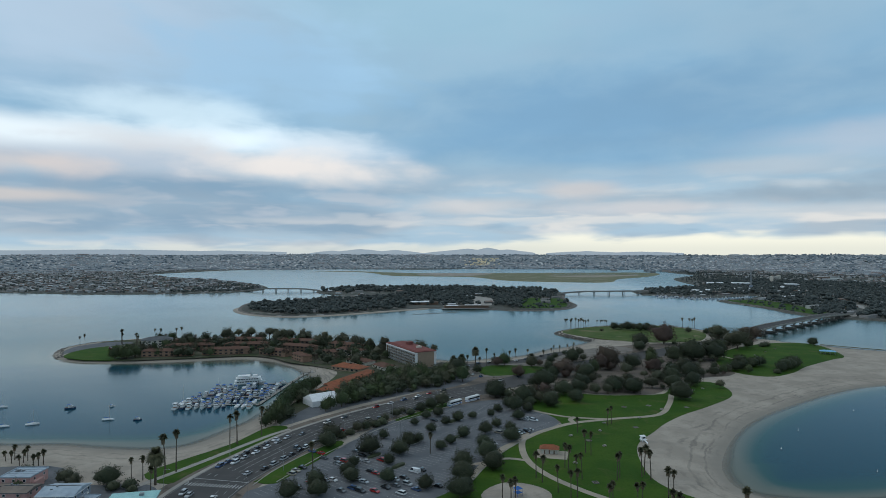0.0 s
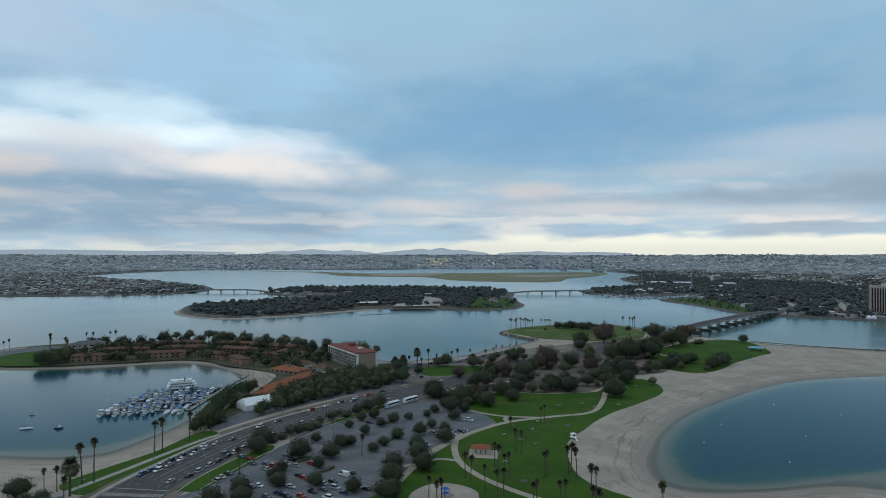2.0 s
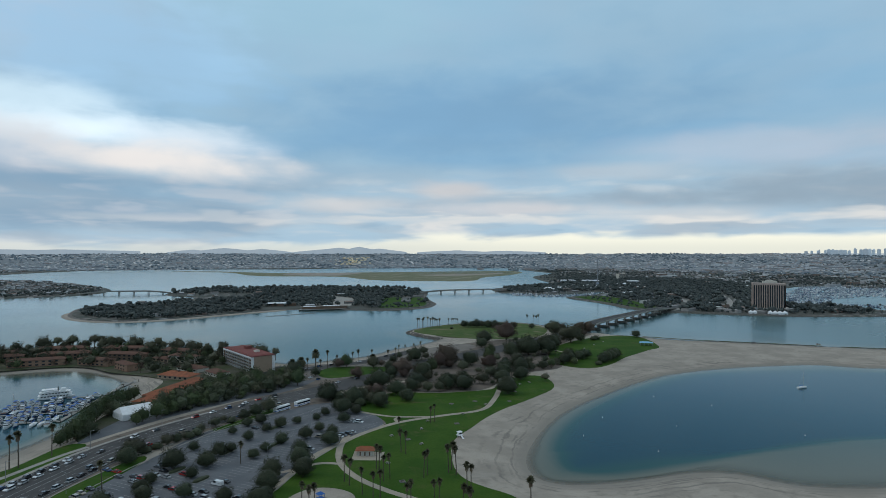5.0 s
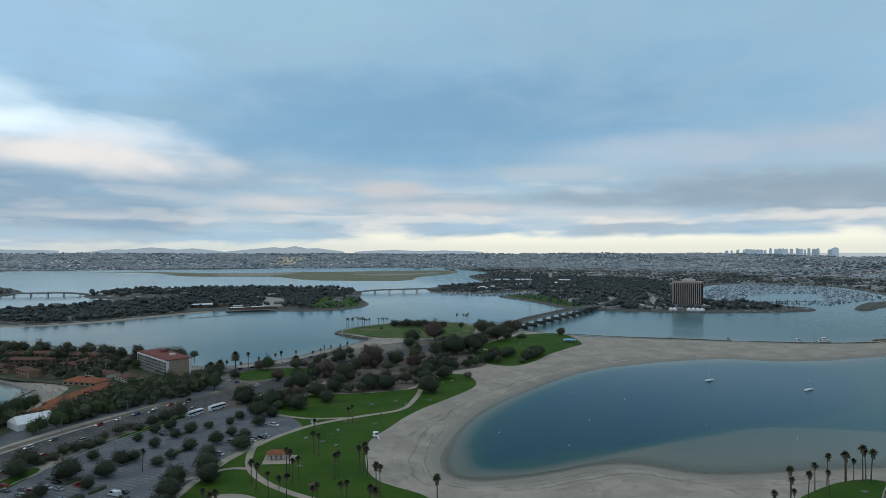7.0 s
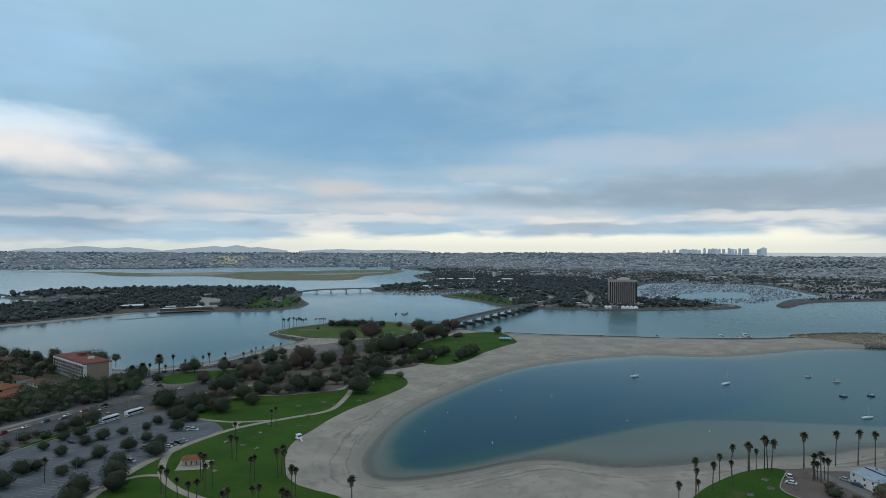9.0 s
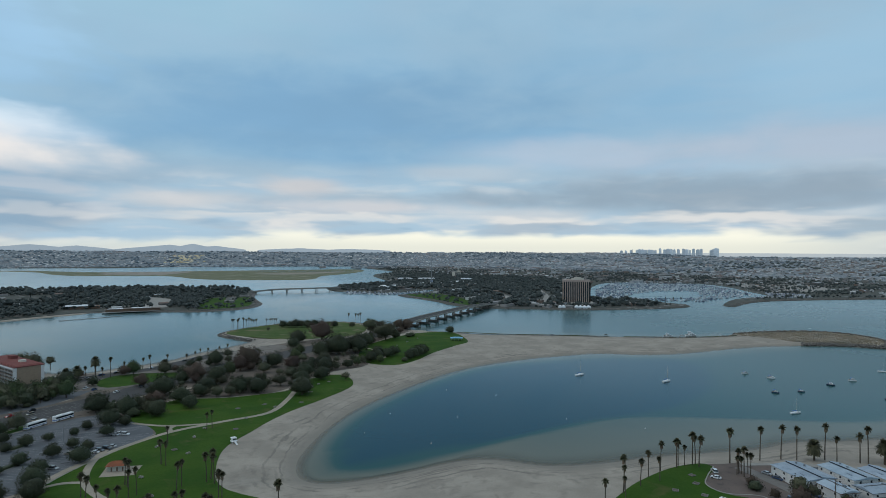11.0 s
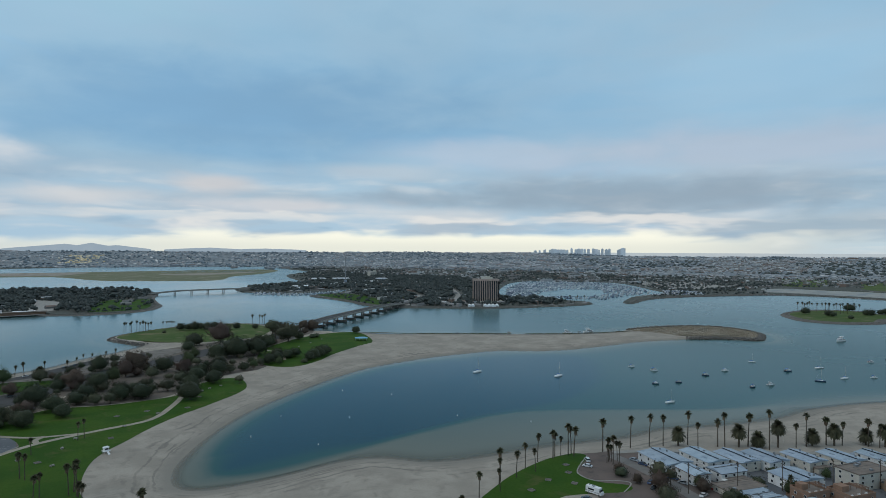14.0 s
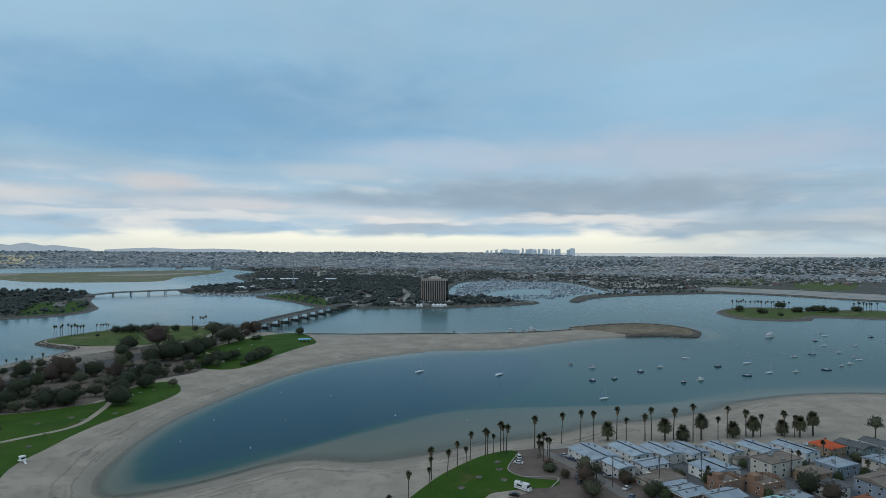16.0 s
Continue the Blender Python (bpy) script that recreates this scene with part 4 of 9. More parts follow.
_t = (1 + 5 ** 0.5) / 2
_l = math.sqrt(1 + _t * _t)
ICO_V = [(x / _l, y / _l, z / _l) for x, y, z in ((-1, _t, 0), (1, _t, 0), (-1, -_t, 0), (1, -_t, 0), (0, -1, _t), (0, 1, _t), (0, -1, -_t), (0, 1, -_t), (_t, 0, -1), (_t, 0, 1), (-_t, 0, -1), (-_t, 0, 1))]
ICO_F = [(0, 11, 5), (0, 5, 1), (0, 1, 7), (0, 7, 10), (0, 10, 11), (1, 5, 9), (5, 11, 4), (11, 10, 2), (10, 7, 6), (7, 1, 8), (3, 9, 4), (3, 4, 2), (3, 2, 6), (3, 6, 8), (3, 8, 9), (4, 9, 5), (2, 4, 11), (6, 2, 10), (8, 6, 7), (9, 8, 1)]


def thing(name, label, category, m=None, group="", kind=""):
    ob = new(name)
    ob.empty_display_size = 0.5
    if m is not None:
        ob.matrix_basis = m
    return tagged(ob, label, category, group, kind)


def part(name, geo, mat, parent, label="", m=None, smooth=False):
    """One mesh under a thing or under a part; geo: a Geo, or a mesh to share."""
    ob = new(name, geo.mesh(name, mat, smooth) if isinstance(geo, Geo) else geo)
    ob.parent = parent
    if m is not None:
        ob.matrix_basis = m
    if label:
        ob["label"] = label
    return ob


def spots(poly, gap, rng, count=10 ** 6, avoid=None):
    """Random places in a plan polygon at least gap apart."""
    ax, bx = min(p[0] for p in poly), max(p[0] for p in poly)
    ay, by = min(p[1] for p in poly), max(p[1] for p in poly)
    tries = int((bx - ax) * (by - ay) / (gap * gap) * 6)
    px = np.array([rng.uniform(ax, bx) for _ in range(tries)])
    py = np.array([rng.uniform(ay, by) for _ in range(tries)])
    ok = inside(poly, px, py)
    if avoid is not None:
        ok &= avoid(px, py)
    cells, out = {}, []
    for x, y in zip(px[ok], py[ok]):
        i, j = int(x // gap), int(y // gap)
        if any((x - a) ** 2 + (y - b) ** 2 < gap * gap for u in (-1, 0, 1) for w in (-1, 0, 1) for a, b in cells.get((i + u, j + w), ())):
            continue
        cells.setdefault((i, j), []).append((x, y))
        out.append((float(x), float(y)))
        if len(out) >= count:
            break
    return out

# ---- trees and palms ----
def tree_meshes(name, seed, leaf_mat, high, wide, clear, lobes, leaves, size, open_crown=0.0):
    """A trunk with limbs, and a crown of many leaf sprays in lobes, for a tree of that height and width."""
    rng = random.Random(seed)
    wood, crown = Geo(), Geo()
    fork = clear * high
    lean = Vector((rng.uniform(-0.06, 0.06), rng.uniform(-0.06, 0.06), 1))
    wood.tube((0, 0, -0.3), lean * fork, high * 0.035, high * 0.024, 7)
    heads = []
    for i in range(lobes):
        a = 2 * math.pi * i / lobes * 1.618 * 2 + rng.uniform(-0.4, 0.4)
        r = wide / 2 * (0.25 + 0.45 * rng.random()) if i else 0
        z = fork + (high - fork) * (0.30 + 0.45 * rng.random() - 0.25 * r / (wide / 2)) if i else high * 0.78
        c = Vector((r * math.cos(a), r * math.sin(a), z))
        heads.append((c, wide * rng.uniform(0.23, 0.34)))
        wood.tube(lean * fork * 0.92, c, high * 0.014, high * 0.005, 5)
    for c, r in heads:
        for _ in range(leaves // lobes):
            d = Vector((rng.gauss(0, 1), rng.gauss(0, 1), rng.gauss(0.25, 1))).normalized()
            k = r * (rng.uniform(0.55, 1.08) if rng.random() > open_crown else rng.uniform(0.2, 1.25))
            p = c + Vector((d.x * k, d.y * k, d.z * k * 0.72))
            crown.leaf(p, d + Vector((0, 0, 0.35)), size, rng)
        if not open_crown:
            crown.blob(c, r * 0.82, rng, 0.7)
    return wood.mesh(name + "_trunk", M["bark"]), crown.mesh(name + "_crown", leaf_mat)


def dome_meshes(name, seed, leaf_mat, high, wide, clear, leaves, size, rough=0.2, fine=2):
    """A tree with one full, uneven domed crown, undercut below: a closed heart under a shell of small leaf sprays."""
    rng = random.Random(seed)
    wood, crown = Geo(), Geo()
    fork = clear * high
    low = fork + (high - fork) * 0.34
    bm = bmesh.new()
    bmesh.ops.create_icosphere(bm, subdivisions=fine, radius=1.0)

    def shell(d, k):
        r = k * (1 + rough * 1.6 * noise.noise(d * 1.7 + Vector((seed, 0, 0))) + rough * noise.noise(d * 4.1 + Vector((0, seed, 0))))
        return Vector((d.x * wide / 2 * r, d.y * wide / 2 * r, low + d.z * r * ((high - low) if d.z > 0 else (low - fork) * 1.1)))

    dirs = [v.co.normalized() for v in bm.verts]
    crown.add([tuple(shell(d, 0.84)) for d in dirs], [tuple(v.index for v in f.verts) for f in bm.faces])
    bm.free()
    for _ in range(leaves):
        d = Vector((rng.gauss(0, 1), rng.gauss(0, 1), rng.gauss(0.35, 0.8))).normalized()
        crown.leaf(shell(d, rng.uniform(0.80, 1.10)), d * 0.5 + Vector((rng.uniform(-1, 1), rng.uniform(-1, 1), rng.uniform(-0.6, 0.8))), size, rng)
    wood.tube((0, 0, -0.3), (0, 0, fork * 0.9), high * 0.035, high * 0.026, 7)
    for k in range(5):
        a = k * 1.256 + rng.uniform(-0.3, 0.3)
        wood.tube((0, 0, fork * 0.75), (wide * 0.26 * math.cos(a), wide * 0.26 * math.sin(a), low), high * 0.016, high * 0.008, 5)
    return wood.mesh(name + "_trunk", M["bark"]), crown.mesh(name + "_crown", leaf_mat, True)


TREES = {
    "round": [dome_meshes("round", s, M["leaf"], 8.0, 9.4, 0.10, 1250, 0.44, 0.26) for s in (1, 2, 3, 16)],
    "olive": [dome_meshes("olive", s, M["leaf_olive"], 9.0, 9.6, 0.18, 1000, 0.52, 0.40) for s in (4, 5, 17)],
    "brown": [dome_meshes("brown", s, M["leaf_brown"], 9.0, 9.6, 0.18, 1000, 0.50, 0.42) for s in (6, 7, 19)],
    "small": [dome_meshes("small", s, M["leaf_olive"], 5.0, 5.6, 0.30, 300, 0.42, 0.22) for s in (8, 9)],
    "green": [dome_meshes("green", s, M["leaf_green"], 10.0, 8.0, 0.14, 1000, 0.56, 0.36) for s in (10, 11, 18)],
    "tall": [dome_meshes("tall", s, M["leaf_olive"], 14.0, 9.5, 0.55, 520, 0.74, 0.42) for s in (12, 13)],
    "bush": [dome_meshes("bush", s, M["leaf"], 3.0, 5.0, 0.05, 220, 0.42, 0.25) for s in (14, 15)],
}
MASS_TREES = {
    "round": [dome_meshes("round", s, M["leaf"], 8.0, 8.8, 0.12, 260, 0.95, 0.28, 1) for s in (1, 2, 3)],
    "olive": [dome_meshes("olive", s, M["leaf_olive"], 9.0, 9.2, 0.26, 260, 1.0, 0.42, 1) for s in (4, 5)],
    "brown": [tree_meshes("brown", s, M["leaf_brown"], 9.0, 9.0, 0.25, 7, 200, 0.9, 0.6) for s in (6, 7)],
    "small": [dome_meshes("small", s, M["leaf_olive"], 5.0, 5.4, 0.30, 80, 0.7, 0.25, 1) for s in (8, 9)],
    "green": [dome_meshes("green", s, M["leaf_green"], 10.0, 8.2, 0.14, 280, 1.0, 0.36, 1) for s in (10, 11, 18)],
    "tall": [dome_meshes("tall", s, M["leaf_olive"], 14.0, 9.5, 0.5, 220, 1.0, 0.42, 1) for s in (12, 13)],
    "bush": [dome_meshes("bush", s, M["leaf"], 3.0, 5.0, 0.05, 70, 0.65, 0.25, 1) for s in (14, 15)],
}
TREE_HEIGHT = dict(round=8.0, olive=9.0, brown=9.0, small=5.0, green=10.0, tall=14.0, bush=3.0)
TREE_WORDS = {
    "round": "dense dark-green round-headed tree",
    "olive": "grey-green broad-crowned tree",
    "brown": "brownish tree with a dense twiggy crown",
    "small": "small grey-green tree with a low crown",
    "green": "bushy mid-green tree with a full crown",
    "tall": "tall eucalyptus with an open grey-green crown",
    "bush": "low dark-green spreading bush",
}
plant_rng = random.Random(21)


def plant(kind, x, y, high, where, group, z=LAND):
    pick = plant_rng.choice(TREES[kind])
    k = high / TREE_HEIGHT[kind]
    m = Matrix.LocRotScale((x, y, z), Euler((0, 0, plant_rng.uniform(0, 6.28))), (k * plant_rng.uniform(0.92, 1.12), k * plant_rng.uniform(0.92, 1.12), k))
    t = thing("bush" if kind == "bush" else "tree", TREE_WORDS[kind] + " " + where, "bush" if kind == "bush" else "tree", m, group)
    part("trunk", pick[0], None, t)
    part("crown", pick[1], None, t)
    return t


def fan_palm_meshes(seed, high, head, skirt):
    """A slender fan palm: bent trunk, round head of stiff fans, a skirt of dry ones."""
    rng = random.Random(seed)
    wood, green, dry = Geo(), Geo(), Geo()
    bend = Vector((rng.uniform(-0.6, 0.6), rng.uniform(-0.6, 0.6), 0))
    pts = [Vector((0, 0, -0.3)) + bend * (t * t) + Vector((0, 0, high * t)) for t in (0, 0.33, 0.66, 1.0)]
    for i in range(3):
        wood.tube(pts[i], pts[i + 1], 0.26 - 0.035 * i, 0.225 - 0.035 * i, 7)
    top = pts[3]
    for i in range(58):
        a = rng.uniform(0, 6.28)
        e = rng.uniform(-0.6, 1.35)
        d = Vector((math.cos(a) * math.cos(e), math.sin(a) * math.cos(e), math.sin(e)))
        side = Vector((-math.sin(a), math.cos(a), 0))
        reach = head * rng.uniform(0.75, 1.1)
        mid = top + d * reach * 0.55
        tip = top + d * reach + Vector((0, 0, -0.22 * reach))
        w = head * 0.21
        green.add([tuple(top), tuple(mid + side * w), tuple(tip), tuple(mid - side * w)], [(0, 1, 2), (0, 2, 3)])
    for i in range(skirt):
        a = rng.uniform(0, 6.28)
        d = Vector((math.cos(a) * 0.75, math.sin(a) * 0.75, -rng.uniform(0.8, 2.2)))
        side = Vector((-math.sin(a), math.cos(a), 0)) * 0.35
        s = top + Vector((0, 0, -rng.uniform(0, 0.8)))
        dry.add([tuple(s), tuple(s + d * 0.6 + side), tuple(s + d), tuple(s + d * 0.6 - side)], [(0, 1, 2), (0, 2, 3)])
    return wood.mesh("fan_palm_trunk", M["palm_bark"]), green.mesh("fan_palm_fronds", M["frond"]), dry.mesh("fan_palm_skirt", M["dry_frond"])


def date_palm_meshes(seed, high, head):
    """A stout date palm: thick trunk and a wide fountain of arching feather fronds."""
    rng = random.Random(seed)
    wood, green, dry = Geo(), Geo(), Geo()
    wood.tube((0, 0, -0.3), (0, 0, high * 0.5), 0.55, 0.48, 8)
    wood.tube((0, 0, high * 0.5), (0, 0, high), 0.48, 0.62, 8)
    for i in range(300):
        a = rng.uniform(0, 6.28)
        e = rng.uniform(-1.1, 1.25)
        out = Vector((math.cos(a), math.sin(a), 0))
        side = Vector((-math.sin(a), math.cos(a), 0))
        reach = head * rng.uniform(0.85, 1.1)
        line, w = [], (0.12, 0.46, 0.46, 0.08)
        for k, t in enumerate((0.0, 0.35, 0.7, 1.0)):
            p = Vector((0, 0, high)) + out * reach * t * math.cos(e) + Vector((0, 0, reach * (t * math.sin(e) - 0.55 * t * t * math.cos(e))))
            line += [tuple(p - side * w[k]), tuple(p + side * w[k])]
        (dry if e < -0.95 else green).add(line, [(0, 1, 3, 2), (2, 3, 5, 4), (4, 5, 7, 6)])
    for i in range(10):
        a = rng.uniform(0, 6.28)
        dry.blob((0.5 * math.cos(a), 0.5 * math.sin(a), high - 0.6), 0.45, rng)
    return wood.mesh("date_palm_trunk", M["palm_bark"]), green.mesh("date_palm_fronds", M["frond"]), dry.mesh("date_palm_skirt", M["dry_frond"])


FAN_PALMS = [fan_palm_meshes(s, 12.0, 1.85, 60 if s % 2 else 34) for s in (31, 32, 33, 34)]
DATE_PALMS = [date_palm_meshes(s, 7.5, 4.2) for s in (41, 42)]


def palm(x, y, high, where, group, stout=False, z=LAND):
    pick = plant_rng.choice(DATE_PALMS if stout else FAN_PALMS)
    k = high / (7.5 if stout else 12.0)
    w = 1.0 if stout else max(0.8, min(1.2, k)) * plant_rng.uniform(0.9, 1.15)
    m = Matrix.LocRotScale((x, y, z), Euler((0, 0, plant_rng.uniform(0, 6.28))), (w, w, w))
    top = pose(0, 0, (high - (7.5 if stout else 12.0) * w) / w)
    words = "stout date palm with arching fronds " if stout else "slender fan palm with a round head "
    t = thing("date_palm" if stout else "fan_palm", words + where, "palm", m, group)
    part("trunk", pick[0], None, t, "", Matrix.Diagonal((1, 1, k / w, 1)))
    part("fronds", pick[1], None, t, "", top)
    part("dry_skirt", pick[2], None, t, "dry brown hanging fronds", top)
    return t


def tree_mass(name, items, label):
    """Many trees joined into one mesh; items: kind, x, y, height."""
    mats = [M["bark"], M["leaf"], M["leaf_olive"], M["leaf_brown"], M["leaf_green"]]
    vs, fs, ids, k = [], [], [], 0
    for kind, x, y, h in items:
        turn, s = plant_rng.uniform(0, 6.28), h / TREE_HEIGHT[kind]
        c, w = math.cos(turn) * s, math.sin(turn) * s
        for me in plant_rng.choice(MASS_TREES[kind]):
            co = np.empty(len(me.vertices) * 3)
            me.vertices.foreach_get("co", co)
            co = co.reshape(-1, 3)
            vs.append(np.stack([x + c * co[:, 0] - w * co[:, 1], y + w * co[:, 0] + c * co[:, 1], LAND + co[:, 2] * s], 1))
            fs += [tuple(i + k for i in p.vertices) for p in me.polygons]
            ids += [mats.index(me.materials[0])] * len(me.polygons)
            k += len(me.vertices)
    me = from_data(name, np.concatenate(vs).tolist(), fs)
    for m in mats:
        me.materials.append(m)
    me.polygons.foreach_set("material_index", ids)
    return tagged(new(name, me), label, "trees", kind="stuff")


road_line = curve_through(ROAD, False, 5)


def off_road(px, py):
    return distance(road_line, px, py, False) > 17.5


# trees in the islands of the car park
LOT_TREES = [(-56, 314, 9), (-33, 304, 10), (-29, 329, 5), (-22, 290, 5), (-18, 303, 8), (-15, 319, 7), (2, 312, 4.5), (-8, 369, 5), (-4, 342, 5), (-1, 374, 6), (4, 356, 5), (7, 321, 4.5), (11, 364, 6), (14, 332, 6), (26, 339, 7), (25, 298, 10), (13, 287, 8), (13, 270, 9), (27, 283, 9), (-14, 355, 4), (47, 368, 6), (39, 326, 8), (31, 375, 4), (-10, 323, 5), (-39, 275, 6), (-38, 286, 5), (20, 370, 4), (24, 318, 6), (-36, 268, 6), (36, 385, 5), (33, 352, 5), (-20, 268, 6), (-3, 260, 6), (-50, 262, 7), (12, 252, 9), (-58, 249, 8), (-47, 252, 7), (40, 345, 5), (55, 385, 6), (44, 398, 7)]
for x, y, h in LOT_TREES:
    plant("round", x, y, h * 0.92 + 0.6, "in the car park", "trees in the car park", LAND + 0.05)
for x, y, h in ((-57, 327, 9), (-45, 341, 6), (-32, 361, 5), (-26, 371, 6), (-23, 381, 4), (1, 399, 9), (-38, 350, 4)):
    plant("olive", x, y, h, "on the verge of the road", "trees on the verge")
for x, y, h in ((-52, 329, 4), (-48, 335, 3.5), (-41, 345, 5), (-33, 356, 4), (-36, 351, 4), (-12, 386, 6), (-6, 393, 7), (-18, 378, 4)):
    plant("bush" if h < 4.5 else "round", x, y, h, "on the brown verge", "bushes on the verge")
# the dense trees between road and hotel
GARDEN = [(-100, 352), (-86, 372), (-62, 398), (-38, 424), (-14, 446), (6, 462), (10, 500), (-8, 512), (-26, 508), (-50, 500), (-62, 470), (-70, 440), (-86, 425), (-98, 405)]
tent_clear = lambda px, py: (np.hypot(px + 80, py - 404) > 14) & ~((px > -101) & (px < -64) & (py > 372) & (py < 405)) & (distance([(-84, 430), (-50, 512)], px, py, False) > 11) & off_road(px, py)
tree_mass("garden_trees", [(plant_rng.choice(("green", "round", "olive", "round", "green", "tall")), x, y, plant_rng.uniform(5, 11)) for x, y in spots(GARDEN, 6.2, random.Random(3), 95, tent_clear)], "dense green trees of the hotel garden")
# the open wood between the roads and the beach
NORTH_SIDE = [(-20, 480), (50, 480), (81, 520), (134, 570), (200, 620), (260, 680), (180, 665), (80, 590), (-10, 560)]
lawn_clear = lambda px, py: off_road(px, py) & (~inside(NORTH_SIDE, px, py) | ((px * 7 + py * 3) % 11 < 1.6)) & (distance(main_land, px, py) > 26) & ~inside(curve_through(PARK, True, 4), px, py)
WOOD_TREES = {
    "round": [(117, 563, 11), (112, 482, 12), (124, 443, 9), (75, 455, 13), (89, 524, 7), (11, 506, 12), (230, 572, 17), (250, 575, 15), (211, 570, 13), (197, 496, 11), (178, 480, 10), (162, 532, 11), (169, 454, 10), (88, 493, 8), (98, 443, 8), (126, 454, 8), (209, 663, 12), (111, 561, 4.5), (135, 448, 7.5), (220, 503, 6.5), (38, 428, 10), (240, 590, 11), (185, 500, 9)],
    "olive": [(130, 598, 6.5), (76, 535, 8.5), (166, 478, 8.5), (154, 454, 8), (108, 436, 7), (117, 435, 7), (115, 476, 6), (150, 508, 8), (128, 570, 5), (205, 530, 9), (302, 641, 19), (262, 618, 11)],
    "brown": [(97, 497, 12), (141, 532, 16), (133, 524, 12), (237, 673, 19), (60, 492, 8), (175, 515, 10)],
    "green": [(53, 542, 10), (123, 507, 11), (184, 550, 11), (229, 508, 7.5), (15, 474, 12), (278, 625, 10), (195, 585, 9)],
    "small": [(137, 456, 5.5), (204, 455, 5.5), (208, 504, 6), (142, 480, 5), (160, 492, 5)],
}
for kind, places in WOOD_TREES.items():
    for x, y, h in places:
        plant(kind, x, y, h * 1.15, "on bare earth", "trees of the open wood")
for x, y in spots(curve_through(WOODS, True, 3), 17.0, random.Random(4), 34, lawn_clear):
    plant(plant_rng.choice(("round", "olive", "small", "olive", "brown")), x, y, plant_rng.uniform(4.5, 8), "on bare earth", "trees of the open wood")
for x, y, h, k in ((60, 422, 8, "olive"), (66, 410, 7, "olive"), (72, 432, 8, "brown"), (58, 405, 6, "bush"), (290, 527, 10, "round"), (297, 534, 10, "round"), (304, 541, 10.5, "round"), (283, 520, 9, "round"), (275, 512, 4, "bush"), (278, 547, 9, "round"), (269, 540, 9, "round"), (395, 668, 9, "round"), (335, 655, 5, "bush"), (341, 660, 5, "bush"), (256, 530, 10, "round"), (262, 549, 10, "olive"), (246, 522, 10, "round"), (252, 512, 8, "green"), (311, 548, 7, "round")):
    plant(k, x, y, h, "on the point lawn", "trees of the point")
for k, x, y, h in (("round", 217, 802, 9.5), ("round", 225, 799, 8.5), ("round", 232, 795, 11), ("olive", 239, 793, 9), ("round", 246, 789, 10), ("round", 254, 786, 10.5), ("round", 262, 781, 8.5), ("small", 271, 787, 5), ("round", 280, 783, 8), ("small", 194, 775, 4.5), ("olive", 300, 768, 7), ("small", 258, 712, 5)):
    plant(k, x, y, h, "on the stone-edged spit", "trees of the spit")
for k, x, y, h in (("tall", 293, 670, 21), ("tall", 299, 678, 18), ("olive", 310, 665, 14), ("brown", 358, 718, 13), ("brown", 348, 723, 13), ("olive", 330, 737, 10), ("brown", 318, 722, 12), ("olive", 308, 704, 13), ("round", 325, 760, 8.5), ("brown", 338, 690, 8), ("round", 318, 652, 9)):
    plant(k, x, y, h, "beside the bridge ramp", "trees of the spit")
for x, y in [(74, 465), (37, 423), (55, 410), (71, 399), (90, 413), (47, 389), (85, 431), (103, 457), (123, 447), (136, 438)]:
    plant("round", x, y, plant_rng.uniform(9, 12), "at the edge of the park", "trees at the park edge")
for x, y in [(270, 613), (187, 464), (163, 420), (196, 625)]:
    plant("round", x, y, plant_rng.uniform(10, 14), "at the root of the point", "trees at the root of the point")
tree_mass("wood_undergrowth", [(plant_rng.choice(("bush", "round", "small", "brown", "round")), x, y, plant_rng.uniform(3.0, 7.5)) for x, y in spots(curve_through(WOODS, True, 3), 13.0, random.Random(71), 34, lawn_clear)], "bushes and lower trees between the tall ones")
tree_mass("garden_undergrowth", [("bush", x, y, plant_rng.uniform(2.5, 4.0)) for x, y in spots(GARDEN, 6.5, random.Random(72), 90, tent_clear)], "dense dark shrubs of the hotel garden")
for x, y, h, k in ((-158, 262, 7, "olive"), (-152, 258, 6, "olive"), (-140, 262, 8, "round"), (-134, 256, 4, "bush"), (-128, 258, 4, "bush"), (-170, 250, 6, "green"), (-184, 274, 4, "bush"), (-125, 254, 3, "bush"), (308, 155, 10, "tall"), (311, 151, 8, "tall"), (296, 141, 7, "olive"), (322, 145, 5, "green"), (304, 172, 4, "bush"), (307, 176, 4, "brown"), (303, 162, 4, "brown"), (347, 119, 7, "green"), (375, 91, 9, "round"), (379, 121, 5, "green"), (487, 103, 11, "tall"), (372, 80, 8, "brown"), (306, 153, 8, "brown"), (299, 144, 7, "brown"), (319, 141, 6, "brown"), (316, 127, 6, "round"), (322, 128, 5, "round"), (316, 120, 6, "green"), (410, 82, 6, "green"), (352, 96, 5, "green"), (398, 88, 5, "green"), (436, 94, 4, "bush"), (425, 100, 4, "bush"), (403, 105, 4, "bush"), (345, 133, 4, "bush"), (366, 138, 3, "bush")):
    plant(k, x, y, h, "between the houses", "trees between the houses")
